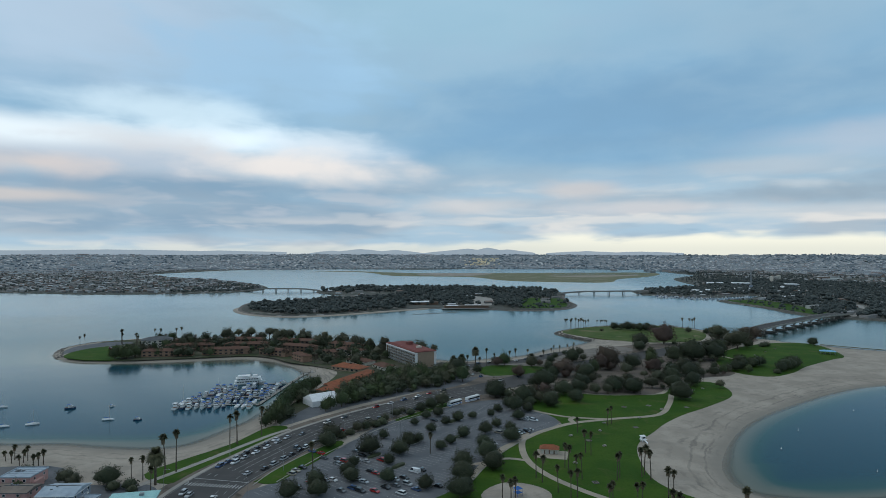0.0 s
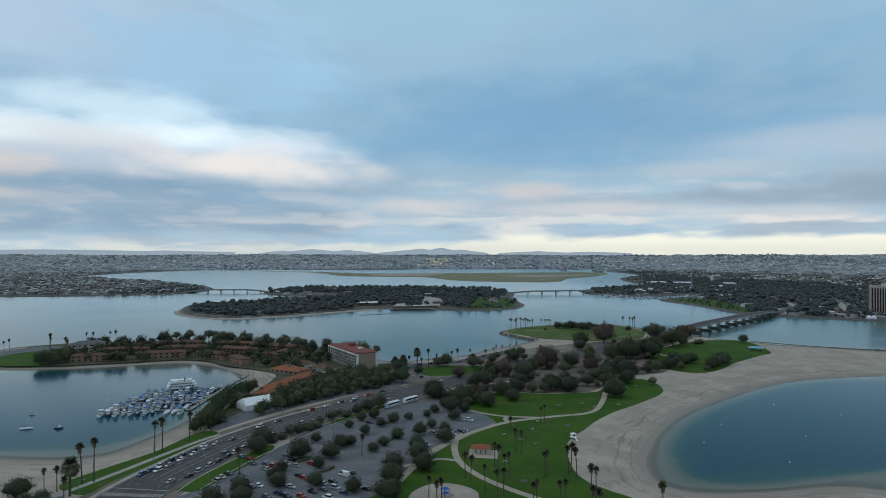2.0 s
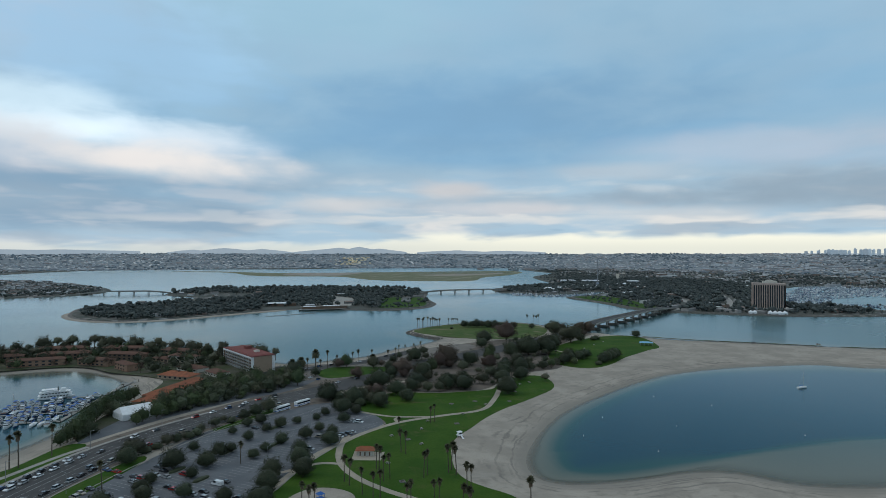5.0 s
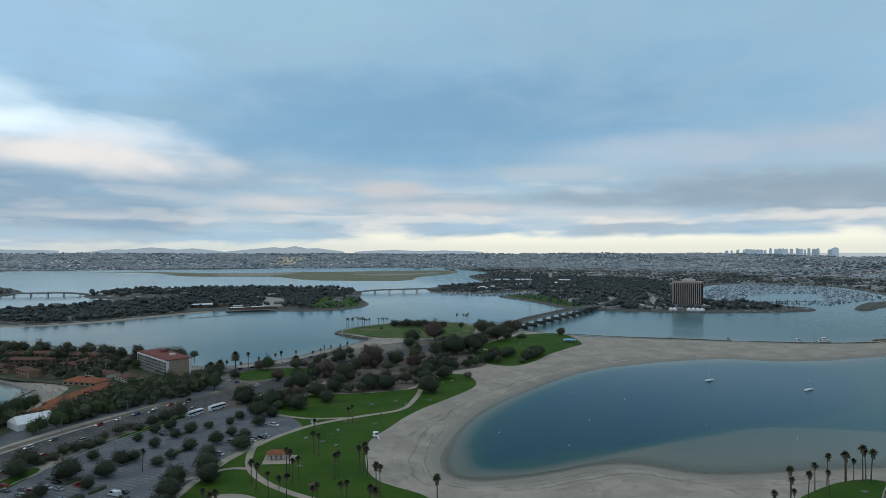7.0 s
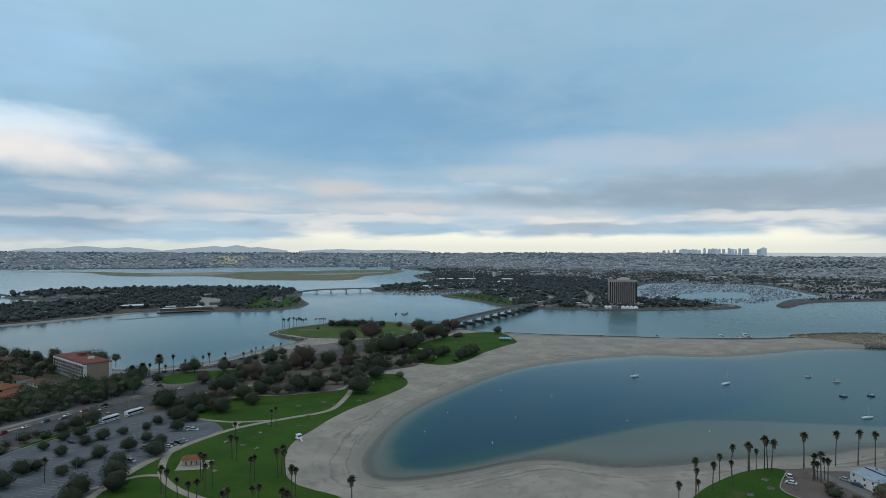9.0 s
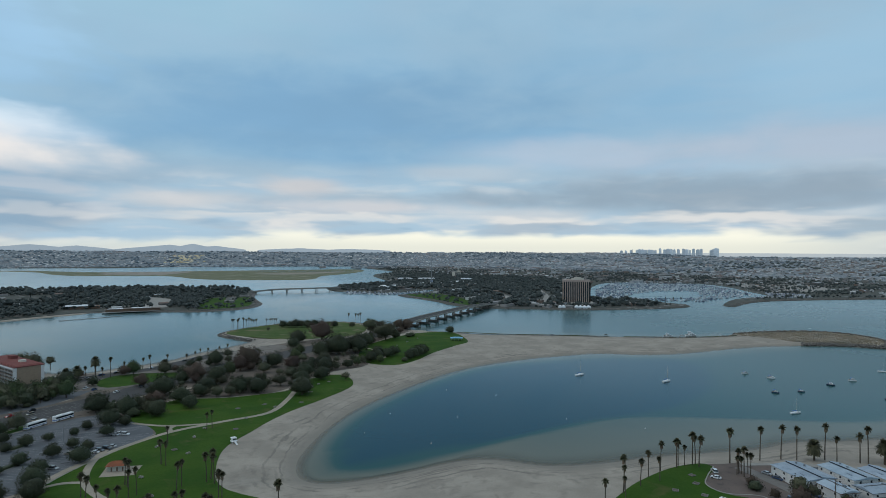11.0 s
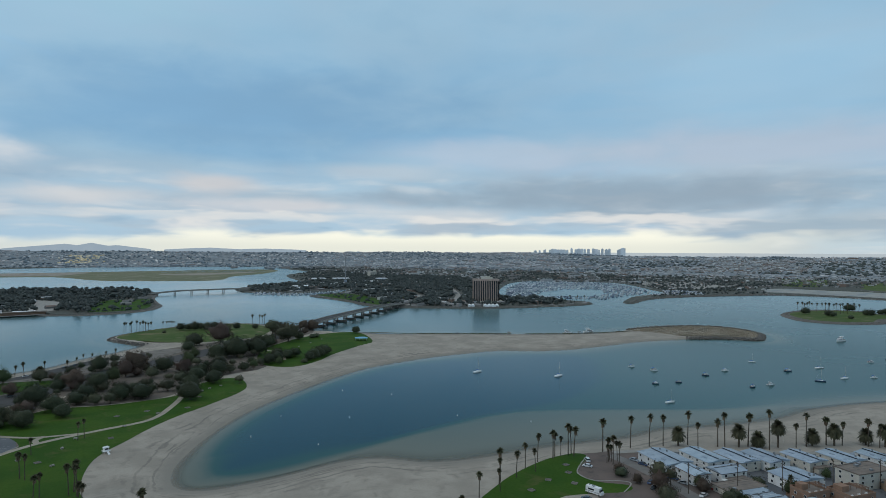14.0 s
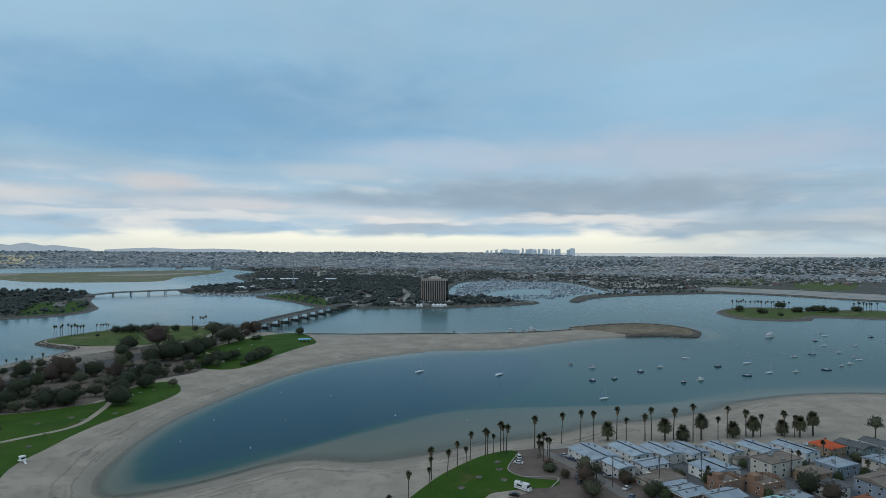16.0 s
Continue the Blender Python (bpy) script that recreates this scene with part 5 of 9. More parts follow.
# the resort peninsula
PENINSULA = [(-305, 578), (-250, 580), (-200, 592), (-150, 575), (-110, 530), (-75, 515), (-55, 575), (-25, 570), (-70, 640), (-150, 680), (-260, 700), (-330, 702), (-322, 640)]
tree_mass("resort_trees", [(plant_rng.choice(("olive", "green", "round", "round", "brown")), x, y, plant_rng.uniform(5, 10.5)) for x, y in spots(PENINSULA, 9.0, random.Random(7), 175)], "mixed low trees between the resort buildings")
for x, y in ((-304, 570), (-309, 567), (-298, 569), (-302, 576), (-312, 574), (-295, 577), (-306, 582)):
    plant("green", x, y, 12.0, "at the water's edge", "trees of the resort")
for i in range(38):
    t = (i + plant_rng.uniform(-0.9, 0.9)) / 37
    plant("tall" if i % 3 else "olive", -250 + 235 * t, 704 - 60 * t * t - 55 * t + plant_rng.uniform(-7, 5), plant_rng.uniform(9, 15), "along the resort shore", "tall trees of the resort")
for x, y, h in ((-99, 350, 8), (-98, 356, 10), (-97, 362, 11), (-97, 368, 10), (-98, 375, 11), (-98, 382, 10), (-99, 389, 12), (-100, 396, 11), (-100, 403, 11), (-101, 410, 11), (-98, 416, 12), (-100, 424, 10), (-97, 432, 11), (-94, 440, 10), (-99, 446, 8), (-93, 452, 9), (-70, 389, 9), (-64, 396, 11), (-62, 406, 12), (-72, 384, 8), (-60, 412, 12)):
    plant("green", x, y, h, "beside the little beach", "trees by the little beach")

# palms, by the stretch where they stand
for x, y, h in ((-107, 316, 15), (-104, 318, 16.5), (-117, 277, 18.5), (-121, 275, 17), (-131, 265, 10), (-127, 267, 10), (-116, 252, 11), (-56, 282, 12), (-3, 305, 10), (-96, 333, 15)):
    palm(x, y, h, "by the road", "palms by the road")
palm(-119, 262, 13, "by the little beach", "date palms", True)
for x, y, h in ((95, 250, 12.5), (96, 247, 12.5), (92, 275, 12.5), (94, 278, 12.5), (95, 272, 12.5), (80, 271, 11), (82, 274, 11), (79, 237, 11), (81, 238, 11), (74, 307, 11), (76, 304, 11), (62, 270, 11), (65, 272, 11), (68, 236, 11), (70, 239, 11), (60, 286, 11), (61, 283, 11), (45, 273, 11), (47, 268, 11), (52, 257, 11), (59, 252, 11), (56, 250, 11), (88, 227, 12.5), (90, 224, 12.5), (28, 245, 11), (31, 240, 11), (33, 242, 11), (97, 356, 9.5), (100, 359, 10), (77, 342, 8), (114, 224, 14.5)):
    palm(x, y, h, "on the park lawn", "palms of the park")
for x, y, h in ((233, 183, 12), (253, 195, 15), (250, 192, 12), (262, 195, 12), (273, 202, 12), (284, 206, 14), (274, 196, 11), (293, 205, 14), (296, 207, 12), (299, 206, 10), (303, 205, 16), (306, 206, 14), (304, 202, 15), (322, 200, 17), (313, 188, 12), (312, 184, 14), (315, 183, 11), (314, 187, 8), (317, 186, 10), (311, 187, 9), (315, 189, 7), (216, 170, 10), (246, 186, 10)):
    palm(x, y, h * 0.92, "on the south lawn", "palms of the south lawn")
for x, y, h in ((339, 197, 17), (350, 194, 17.5), (356, 190, 17), (368, 184, 19), (371, 180, 13), (379, 174, 15), (382, 172, 19), (393, 166, 18), (397, 157, 22), (413, 152, 13), (419, 150, 18.5), (431, 146, 15), (437, 141, 13), (447, 133, 15), (450, 129, 13)):
    palm(x, y, h * 0.9, "along the beach edge", "palms along the beach")
for x, y, h in ((363, 186, 8), (388, 168, 10.5), (405, 157, 13), (423, 149, 7), (433, 143, 10), (449, 135, 7), (454, 128, 10), (463, 125, 12)):
    palm(x, y, h * 0.86, "along the beach edge", "date palms", True)
palm(397, 163, 5, "behind the beach houses", "date palms", True)
for x, y, h in ((344, 118, 9), (398, 104, 9), (412, 82, 8), (424, 104, 9)):
    palm(x, y, h, "between the beach houses", "palms between the houses")
for x, y, h in ((154, 809, 12), (156, 806, 12.5), (160, 802, 12), (162, 804, 13.5), (168, 808, 13.5), (171, 805, 12), (175, 809, 13), (177, 804, 12), (181, 807, 10.5), (183, 802, 12), (199, 822, 9.5), (203, 818, 10), (206, 824, 9.5), (209, 820, 10), (212, 823, 9), (306, 805, 14), (317, 812, 13), (320, 808, 12.5), (325, 814, 13.5)):
    palm(x, y, h, "on the stone-edged spit", "palms of the spit")
for x, y, h in ((20, 534, 10), (37, 538, 15), (31, 541, 7), (45, 563, 7), (59, 564, 9), (65, 561, 11.5), (78, 582, 8), (94, 590, 6), (101, 586, 8.5), (106, 605, 8), (113, 612, 7), (125, 636, 4.5), (134, 648, 4.5)):
    palm(x, y, h, "along the cove beach", "palms of the cove")
for x, y, h in ((15, 531, 9), (27, 532, 15), (8, 528, 8), (76, 537, 9)):
    palm(x, y, h, "by the cove car park", "date palms", True)
for x, y, h in ((-391, 646, 10), (-387, 648, 12), (-356, 663, 15), (-351, 656, 12), (-335, 696, 12), (-329, 697, 12), (-313, 702, 12), (-307, 703, 13), (-327, 640, 14), (-324, 636, 12)):
    palm(x, y, h, "at the resort", "palms of the resort")
for i, (x, y) in enumerate([(-205, 290), (-200, 287), (-202, 292), (-194, 284), (-195, 288), (-195, 291), (-188, 285), (-185, 284), (-184, 286)]):
    palm(x, y, 4.5 + i % 3, "by the beach", "palms of the west beach")

# ---- far shores ----
def random_colours(name, cols, rough=0.8):
    """A colour for each piece of a joined mesh."""
    mt = bpy.data.materials.new(name)
    mt.use_nodes = True
    g = Nodes(mt.node_tree)
    geo = g.add("ShaderNodeNewGeometry")
    ramp = g.add("ShaderNodeValToRGB")
    ramp.color_ramp.interpolation = "CONSTANT"
    el = ramp.color_ramp.elements
    while len(el) < len(cols):
        el.new(0.5)
    for i, c in enumerate(cols):
        el[i].position, el[i].color = i / len(cols), (*c, 1)
    g.put(ramp.inputs[0], geo.outputs["Random Per Island"])
    dirt = g.noise(geo.outputs["Position"], 0.25, 3)
    col = g.mix(g.m("MULTIPLY", g.step(dirt, 0.45, 0.75), 0.35), ramp.outputs[0], (0.16, 0.15, 0.14))
    b = g.add("ShaderNodeBsdfPrincipled")
    g.put(b.inputs["Base Color"], col)
    b.inputs["Roughness"].default_value = rough
    g.put(g.add("ShaderNodeOutputMaterial").inputs[0], b.outputs[0])
    return mt


M["far_house"] = random_colours("far_house_paint", [(0.28, 0.27, 0.26), (0.18, 0.175, 0.165), (0.15, 0.14, 0.135), (0.46, 0.46, 0.45), (0.12, 0.115, 0.11), (0.21, 0.20, 0.19), (0.19, 0.135, 0.11), (0.36, 0.37, 0.375)])
# mesa houses: the palette is paled and blued in place of haze
M["hill_haze_house"] = random_colours("hill_hazed_house_colours", [(0.40, 0.41, 0.42), (0.27, 0.28, 0.30), (0.23, 0.245, 0.26), (0.52, 0.52, 0.52), (0.25, 0.26, 0.27), (0.33, 0.34, 0.35), (0.36, 0.30, 0.28), (0.52, 0.54, 0.56)])
# warm sunlight put into the colours of one cluster of houses
M["sunlit_house"] = random_colours("sunlit_house_colours", [(0.80, 0.62, 0.36), (0.86, 0.72, 0.48), (0.62, 0.46, 0.28), (0.78, 0.66, 0.50)])
M["far_boat"] = random_colours("boat_paint", [(0.60, 0.62, 0.64), (0.34, 0.37, 0.41), (0.66, 0.67, 0.68), (0.06, 0.09, 0.15), (0.26, 0.29, 0.33), (0.44, 0.45, 0.46), (0.10, 0.14, 0.21)], 0.4)


def hill_z(x, y):
    a, r = math.degrees(math.atan2(x - 50, y)), math.hypot(x - 50, y)
    r0 = 3900 if a < 20 else max(2500, 3900 - (a - 20) * 45)
    t = min(max((r - r0) / (4880 - r0), 0), 1)
    top = 88 + 8 * noise.noise((a * 0.11, 3.3, 0)) + 4 * noise.noise((a * 0.6, 1.3, 0)) - 20 * min(max((a - 41) / 9, 0), 1)
    return max(LAND, LAND - 1.5 + top * (t * t * (3 - 2 * t)) * (1 + 0.35 * (1 - t) * noise.noise((x * 0.0022, y * 0.0022, 5))))


def gabled(geo, x, y, z, w, d, h, turn, rise):
    c, s = math.cos(radians(turn)), math.sin(radians(turn))
    pts = []
    for px, py, pz in ((-w / 2, -d / 2, -1), (w / 2, -d / 2, -1), (w / 2, d / 2, -1), (-w / 2, d / 2, -1), (-w / 2, -d / 2, h), (w / 2, -d / 2, h), (w / 2, d / 2, h), (-w / 2, d / 2, h), (-w / 2, 0, h + rise), (w / 2, 0, h + rise)):
        pts.append((x + c * px - s * py, y + s * px + c * py, z + pz))
    geo.add(pts, [(0, 1, 5, 4), (2, 3, 7, 6), (1, 2, 6, 9, 5), (3, 0, 4, 8, 7), ])
    geo.add(pts[4:], [(0, 1, 5, 4), (2, 3, 4, 5)])


def stuff(name, geo, mat, label, category):
    return tagged(new(name, geo.mesh(name, mat)), label, category, kind="stuff")


far_rng = random.Random(77)


def far_tree(seed, lobes=3, sprays=13):
    """A far tree of height 1: a short trunk, a few lobes and loose sprays of leaves round them."""
    rng, geo = random.Random(seed), Geo()
    geo.tube((0, 0, -0.04), (0, 0, 0.5), 0.05, 0.03, 3)
    heads = []
    for k in range(lobes):
        a, r = rng.uniform(0, 6.28), rng.uniform(0.05, 0.3)
        heads.append(((r * math.cos(a), r * math.sin(a), rng.uniform(0.30, 0.68)), rng.uniform(0.22, 0.34)))
        geo.blob(*heads[-1], rng, 0.85)
    for k in range(sprays):
        c, r = rng.choice(heads)
        d = Vector((rng.gauss(0, 1), rng.gauss(0, 1), rng.gauss(0.3, 0.8))).normalized()
        geo.leaf(Vector(c) + d * r * rng.uniform(0.8, 1.2), d, 0.2, rng)
    return np.array(geo.v), geo.f


FAR_TREES = [far_tree(s) for s in range(301, 307)]
SMALL_TREES = [far_tree(s, 1, 7) for s in range(311, 317)]


def wood_trees(geo, places, lo, hi, z=LAND, lobes=4):
    """Far trees joined into one mesh, a few tall ones among many lower."""
    for x, y in places:
        h = lo + (hi - lo) * far_rng.random() ** 1.6
        w, a = h * far_rng.uniform(0.95, 1.45), far_rng.uniform(0, 6.28)
        c, s_ = math.cos(a) * w, math.sin(a) * w
        v, f = (SMALL_TREES if lobes < 3 else FAR_TREES)[far_rng.randrange(6)]
        k = len(geo.v)
        geo.v.extend(np.stack([x + c * v[:, 0] - s_ * v[:, 1], y + s_ * v[:, 0] + c * v[:, 1], z + h * v[:, 2]], 1).tolist())
        geo.f.extend(tuple(i + k for i in q) for q in f)


def streets(poly, turn, gap, row, seed, keep):
    """House places in rows along the streets of a grid, turned by so many degrees."""
    rng = random.Random(seed)
    mid = (sum(p[0] for p in poly) / len(poly), sum(p[1] for p in poly) / len(poly))
    c, s_ = math.cos(radians(turn)), math.sin(radians(turn))
    out = []
    for i in range(-150, 150):
        for j in range(-400, 400):
            u, w = j * gap + rng.uniform(-2, 2), i * row + (j % 2) * row * 0.34 + rng.uniform(-2, 2)
            out.append((mid[0] + c * u - s_ * w, mid[1] + s_ * u + c * w))
    px, py = np.array([p[0] for p in out]), np.array([p[1] for p in out])
    near = inside(poly, px, py)
    px, py = px[near], py[near]
    ok = keep(px, py)
    return list(zip(px[ok].tolist(), py[ok].tolist()))


def clumped(scale, low, seed=0.0):
    """Leaves gaps where a slow noise is low."""
    return lambda px, py: np.array([noise.noise((x / scale, y / scale, seed)) > low for x, y in zip(px, py)])


def both(*tests):
    return lambda px, py: np.logical_and.reduce([t(px, py) for t in tests])


# the wooded island
isle_line = curve_through(ISLE, True, 4)
ISLE_GAPS = [(38, 1174), (75, 1159), (92, 1240), (88, 1347), (45, 1421), (50, 1280)], [(129, 1112), (205, 1122), (232, 1230), (236, 1350), (165, 1343), (140, 1230)]
clear_isle = lambda px, py: ~inside(ISLE_GAPS[0], px, py) & ~inside(ISLE_GAPS[1], px, py) & ((py < 1215 + (px + 330) * 1.0) | (py > 1560 + 0 * px) | (px > -110)) & (distance(isle_line, px, py) > 12) & ~((px > -80) & (px < 110) & (py > 1095) & (py < 1165)) & ~((px > 110) & (py < 1210) & (np.hypot(px - 190, py - 1160) < 42))
g1 = Geo()
wood_trees(g1, spots(isle_line, 9.0, random.Random(11), 2600, both(clear_isle, clumped(38.0, -0.42, 2.0))), 5, 14)
wood_trees(g1, spots([(-400, 1150), (-340, 1050), (-250, 985), (-180, 1015), (-90, 1090), (-90, 1170), (-250, 1120), (-380, 1250)], 9.0, random.Random(12), 300, clear_isle), 6, 11)
wood_trees(g1, spots(ISLE_GAPS[1], 21.0, random.Random(13), 26), 4, 8)
wood_trees(g1, spots([(78, 1140), (128, 1132), (145, 1250), (156, 1390), (100, 1440), (97, 1300)], 10.0, random.Random(63), 60), 9, 13)
wood_trees(g1, spots(isle_line, 45.0, random.Random(67), 46, clear_isle), 12, 17, LAND, 5)
wood_trees(g1, [(-60, 1560), (-68, 1580), (-20, 1600), (-250, 1500), (-180, 1520), (90, 1540)], 19, 24)
stuff("island_woods", g1, M["far_haze_leaf"], "dense dark trees covering the island", "woodland")
g1 = Geo()
for x, y in spots(isle_line, 62.0, random.Random(14), 70, lambda px, py: distance(isle_line, px, py) > 14):
    gabled(g1, x, y, LAND, far_rng.uniform(10, 20), 8, 3.2, far_rng.choice((20, -20, 70)), 2.2)
stuff("island_cottages", g1, M["far_house"], "low cottages among the island trees", "cottages")
land_piece("island_plaza", ISLE_GAPS[0], M["concrete"], "pale paved court behind the island terrace", LAND + 0.05)
land_piece("island_lawn", ISLE_GAPS[1], M["grass"], "lawn at the end of the wooded island", LAND + 0.06)

# the north shore
NEAR_NORTH = [(-1800, 1490), (-1155, 1545), (-900, 1495), (-702, 1519), (-585, 1565), (-545, 1640), (-560, 1780), (-690, 2005), (-900, 2250), (-1100, 2400), (-1320, 2640), (-1500, 3000), (-1500, 3700), (-2300, 3300), (-2500, 2000)]
g1, g2 = Geo(), Geo()
for x, y in streets(NEAR_NORTH, 6, 15.0, 40.0, 15, clumped(120.0, -0.28, 5.0)):
    if far_rng.random() < 0.8:
        gabled(g1, x, y, LAND, far_rng.uniform(8, 15), far_rng.uniform(6, 9), far_rng.uniform(2.5, 5.5), 6 + far_rng.choice((0, 90)), far_rng.uniform(0.3, 2.4))
wood_trees(g2, spots(NEAR_NORTH, 13.0, random.Random(16), 4200, clumped(70.0, -0.06, 8.0)), 4, 11, LAND, 2)
wood_trees(g2, spots([(-720, 1500), (-585, 1550), (-535, 1630), (-560, 1780), (-650, 1900), (-700, 1650)], 11.0, random.Random(17), 150), 5, 11, LAND, 3)
stuff("north_shore_houses", g1, M["far_house"], "low houses of the far shore, white and tan", "houses")
stuff("north_shore_trees", g2, M["far_haze_leaf"], "dark trees between the houses of the far shore", "trees")

# the east side
east_line = curve_through(EAST, True, 3)
HYATT = (794, 946)
road_east = [curve_through([(615, 962), (668, 1010), (735, 1100), (795, 1230), (830, 1400), (850, 1600)], False), curve_through([(690, 935), (760, 1010), (850, 1130), (930, 1260), (1010, 1420)], False)]
clear_east = lambda px, py: (distance(east_line, px, py) > 10) & (distance(road_east[0], px, py, False) > 13) & (distance(road_east[1], px, py, False) > 11) & (np.hypot(px - HYATT[0], py - HYATT[1]) > 33) & ~inside(RIVER, px, py) & (py > 300 + 0 * px) & ~((px > 1050) & (py < 1010 - (px - 1050) * 0.2))
for k, (r, w) in enumerate(zip(road_east, (15, 11))):
    ribbon("east_road_1" if k else "east_road_2", [r[0], r[6], r[12], r[-1]], w, M["concrete"], "pale road beyond the bridge", 0.1, category="road")
g1, g2, g4 = Geo(), Geo(), Geo()
WOOD_EAST = [(590, 1000), (690, 905), (900, 845), (940, 900), (900, 1060), (1100, 1340), (1350, 1600), (1300, 2000), (1000, 2300), (850, 2100), (760, 1800), (660, 1720), (510, 1640), (490, 1500), (560, 1410), (740, 1500), (690, 1350), (660, 1290), (655, 1120)]
wood_trees(g2, spots(WOOD_EAST, 9.0, random.Random(18), 4200, both(clear_east, clumped(60.0, -0.30))), 6, 15, LAND, 3)
wood_trees(g2, spots([(580, 1030), (640, 1040), (660, 1200), (640, 1300), (590, 1280)], 16.0, random.Random(65), 40), 5, 8, LAND, 3)
wood_trees(g2, spots([(740, 1800), (1000, 2300), (1300, 2000), (1500, 2600), (1400, 3600), (1150, 3200), (1100, 2750), (900, 2440), (810, 2150)], 15.0, random.Random(66), 2000, clumped(110.0, -0.15, 4.0)), 6, 13, LAND, 2)
wood_trees(g2, spots([(1190, 880), (1300, 880), (1450, 850), (1540, 815), (1540, 850), (1300, 920)], 16.0, random.Random(20), 40), 6, 11, LAND, 3)
wood_trees(g2, spots([(1380, 1600), (1560, 1580), (1660, 1370), (1460, 1070), (1400, 1000), (1560, 900), (1600, 860), (1990, 900), (2200, 1500), (1900, 2300), (1320, 2000)], 13.0, random.Random(19), 2200, both(clear_east, clumped(90.0, 0.02, 6.0))), 6, 13, LAND, 2)
FLATS = curve_through([(1380, 1600), (1660, 1370), (1460, 1070), (1600, 900), (2000, 880), (2080, 640), (1930, 250), (2000, -60), (2700, -280), (4000, 0), (4250, 900), (3500, 2200), (2600, 2900), (2400, 3600), (1500, 3700), (1150, 2800)], True, 2)


off_river = lambda px, py: ~inside(RIVER, px, py) & ~((px < 2200) & (py < 830)) & clear_east(px, np.maximum(py, 301))
for x, y in streets(FLATS, 15, 15.0, 58.0, 24, both(off_river, clumped(170.0, -0.10, 9.0))):
    if far_rng.random() < 0.55:
        gabled(g1, x, y, LAND, far_rng.uniform(8, 15), far_rng.uniform(6, 9), far_rng.uniform(2.5, 5.5), 15 + far_rng.choice((0, 90)), far_rng.uniform(0.3, 2.4))
for x, y in spots(FLATS, 130.0, random.Random(27), 110, both(off_river, clumped(260.0, -0.05, 1.5))):
    for k in range(far_rng.randint(1, 3)):
        gabled(g1, x + k * 34 * 0.97, y + k * 34 * 0.26, LAND, far_rng.uniform(24, 60), far_rng.uniform(14, 26), far_rng.uniform(5, 9), 15, far_rng.uniform(0.1, 0.8))
wood_trees(g4, spots(FLATS, 17.0, random.Random(22), 3600, both(off_river, clumped(120.0, -0.02, 3.0))), 5, 13, LAND, 2)
wood_trees(g4, spots(FLATS, 60.0, random.Random(28), 700, off_river), 7, 15, LAND, 2)
for x, y in spots(WOOD_EAST, 44.0, random.Random(25), 170, clear_east):
    gabled(g1, x, y, LAND, far_rng.uniform(12, 40), far_rng.uniform(10, 16), far_rng.uniform(3, 6), far_rng.choice((25, 115)), far_rng.uniform(0.2, 1.5))
# parked cars and boats on trailers in the open lots
g5 = Geo()
for poly, n in (([(1010, 1900), (1190, 1860), (1330, 2120), (1150, 2200)], 420), ([(1230, 930), (1350, 960), (1440, 1040), (1480, 960), (1400, 880)], 260), ([(700, 1180), (770, 1160), (800, 1280), (730, 1330)], 60)):
    for x, y in spots(poly, 4.5, random.Random(n), n):
        k = far_rng.choice((1.0, 1.0, 1.5))
        g5.box(x, y, LAND, 4.4 * k, 1.8 * k, 0.8 * k, 20, 0.96).box(x - 0.2, y, LAND + 0.8 * k, 2.4 * k, 1.6 * k, 0.6 * k, 20, 0.8)
stuff("far_parked_cars", g5, M["far_boat"], "rows of parked cars in far open lots", "cars")
for x, y, w, d, words in ((800, 1872, 46, 24, "long white-roofed exhibition hall"), (868, 1850, 60, 26, "long white-roofed exhibition hall"), (985, 1790, 36, 20, "pale low hall with a white roof")):
    t = thing("exhibition_hall", words + " among far trees", "building", pose(x, y, LAND, 0, 0, -10), "exhibition halls")
    part("wall", Geo().box(0, 0, -0.5, w, d, 9.5), M["blue_wall"], t)
    part("roof", Geo().box(0, 0, 9.0, w + 1, d + 1, 0.5).box(0, 0, 9.5, w, d, 1.6, 0, 0.85), M["canvas"], t)
stuff("east_shore_buildings", g1, M["far_house"], "low buildings scattered over the far land", "buildings")
stuff("east_shore_trees", g2, M["far_haze_leaf"], "dark trees over the low land across the channel", "trees")
stuff("town_trees", g4, M["slope_haze_leaf"], "dark trees between the houses of the far town", "trees")
land_piece("east_lawn", [(580, 1290), (615, 1305), (655, 1308), (660, 1202), (632, 1040), (605, 990), (590, 1020), (590, 1120)], M["grass"], "grass strip along the channel", LAND + 0.06)
for k, pts in enumerate(([(1975, 1016), (2053, 932), (2648, 1225), (2581, 1326)], [(1955, 775), (2019, 663), (2469, 822), (2347, 937)])):
    land_piece("river_bank_lawn_1" if k else "river_bank_lawn_2", pts, M["islet_grass"], "green fields beyond the river", LAND + 0.06)
ribbon("river_levee", [(1824, 900), (1833, 819), (1862, 717), (1847, 601)], 14.0, M["garden"], "dark earth levee beside the river flats", 0.5, category="levee")
land_piece("far_car_park", [(1552, 1178), (1607, 1016), (1863, 1181), (1817, 1384)], M["concrete"], "pale open car park behind the far marina", LAND + 0.06)

# the mesas
g1, g2, g3, g4 = Geo(), Geo(), Geo(), Geo()


def built(x, y, a, r):
    """How densely the mesa is built up: canyons and parks are left to the trees."""
    return noise.noise((x * 0.0019, y * 0.0019, 1)) + 0.7 * noise.noise((math.degrees(a) * 0.30, r * 0.0065, 4))


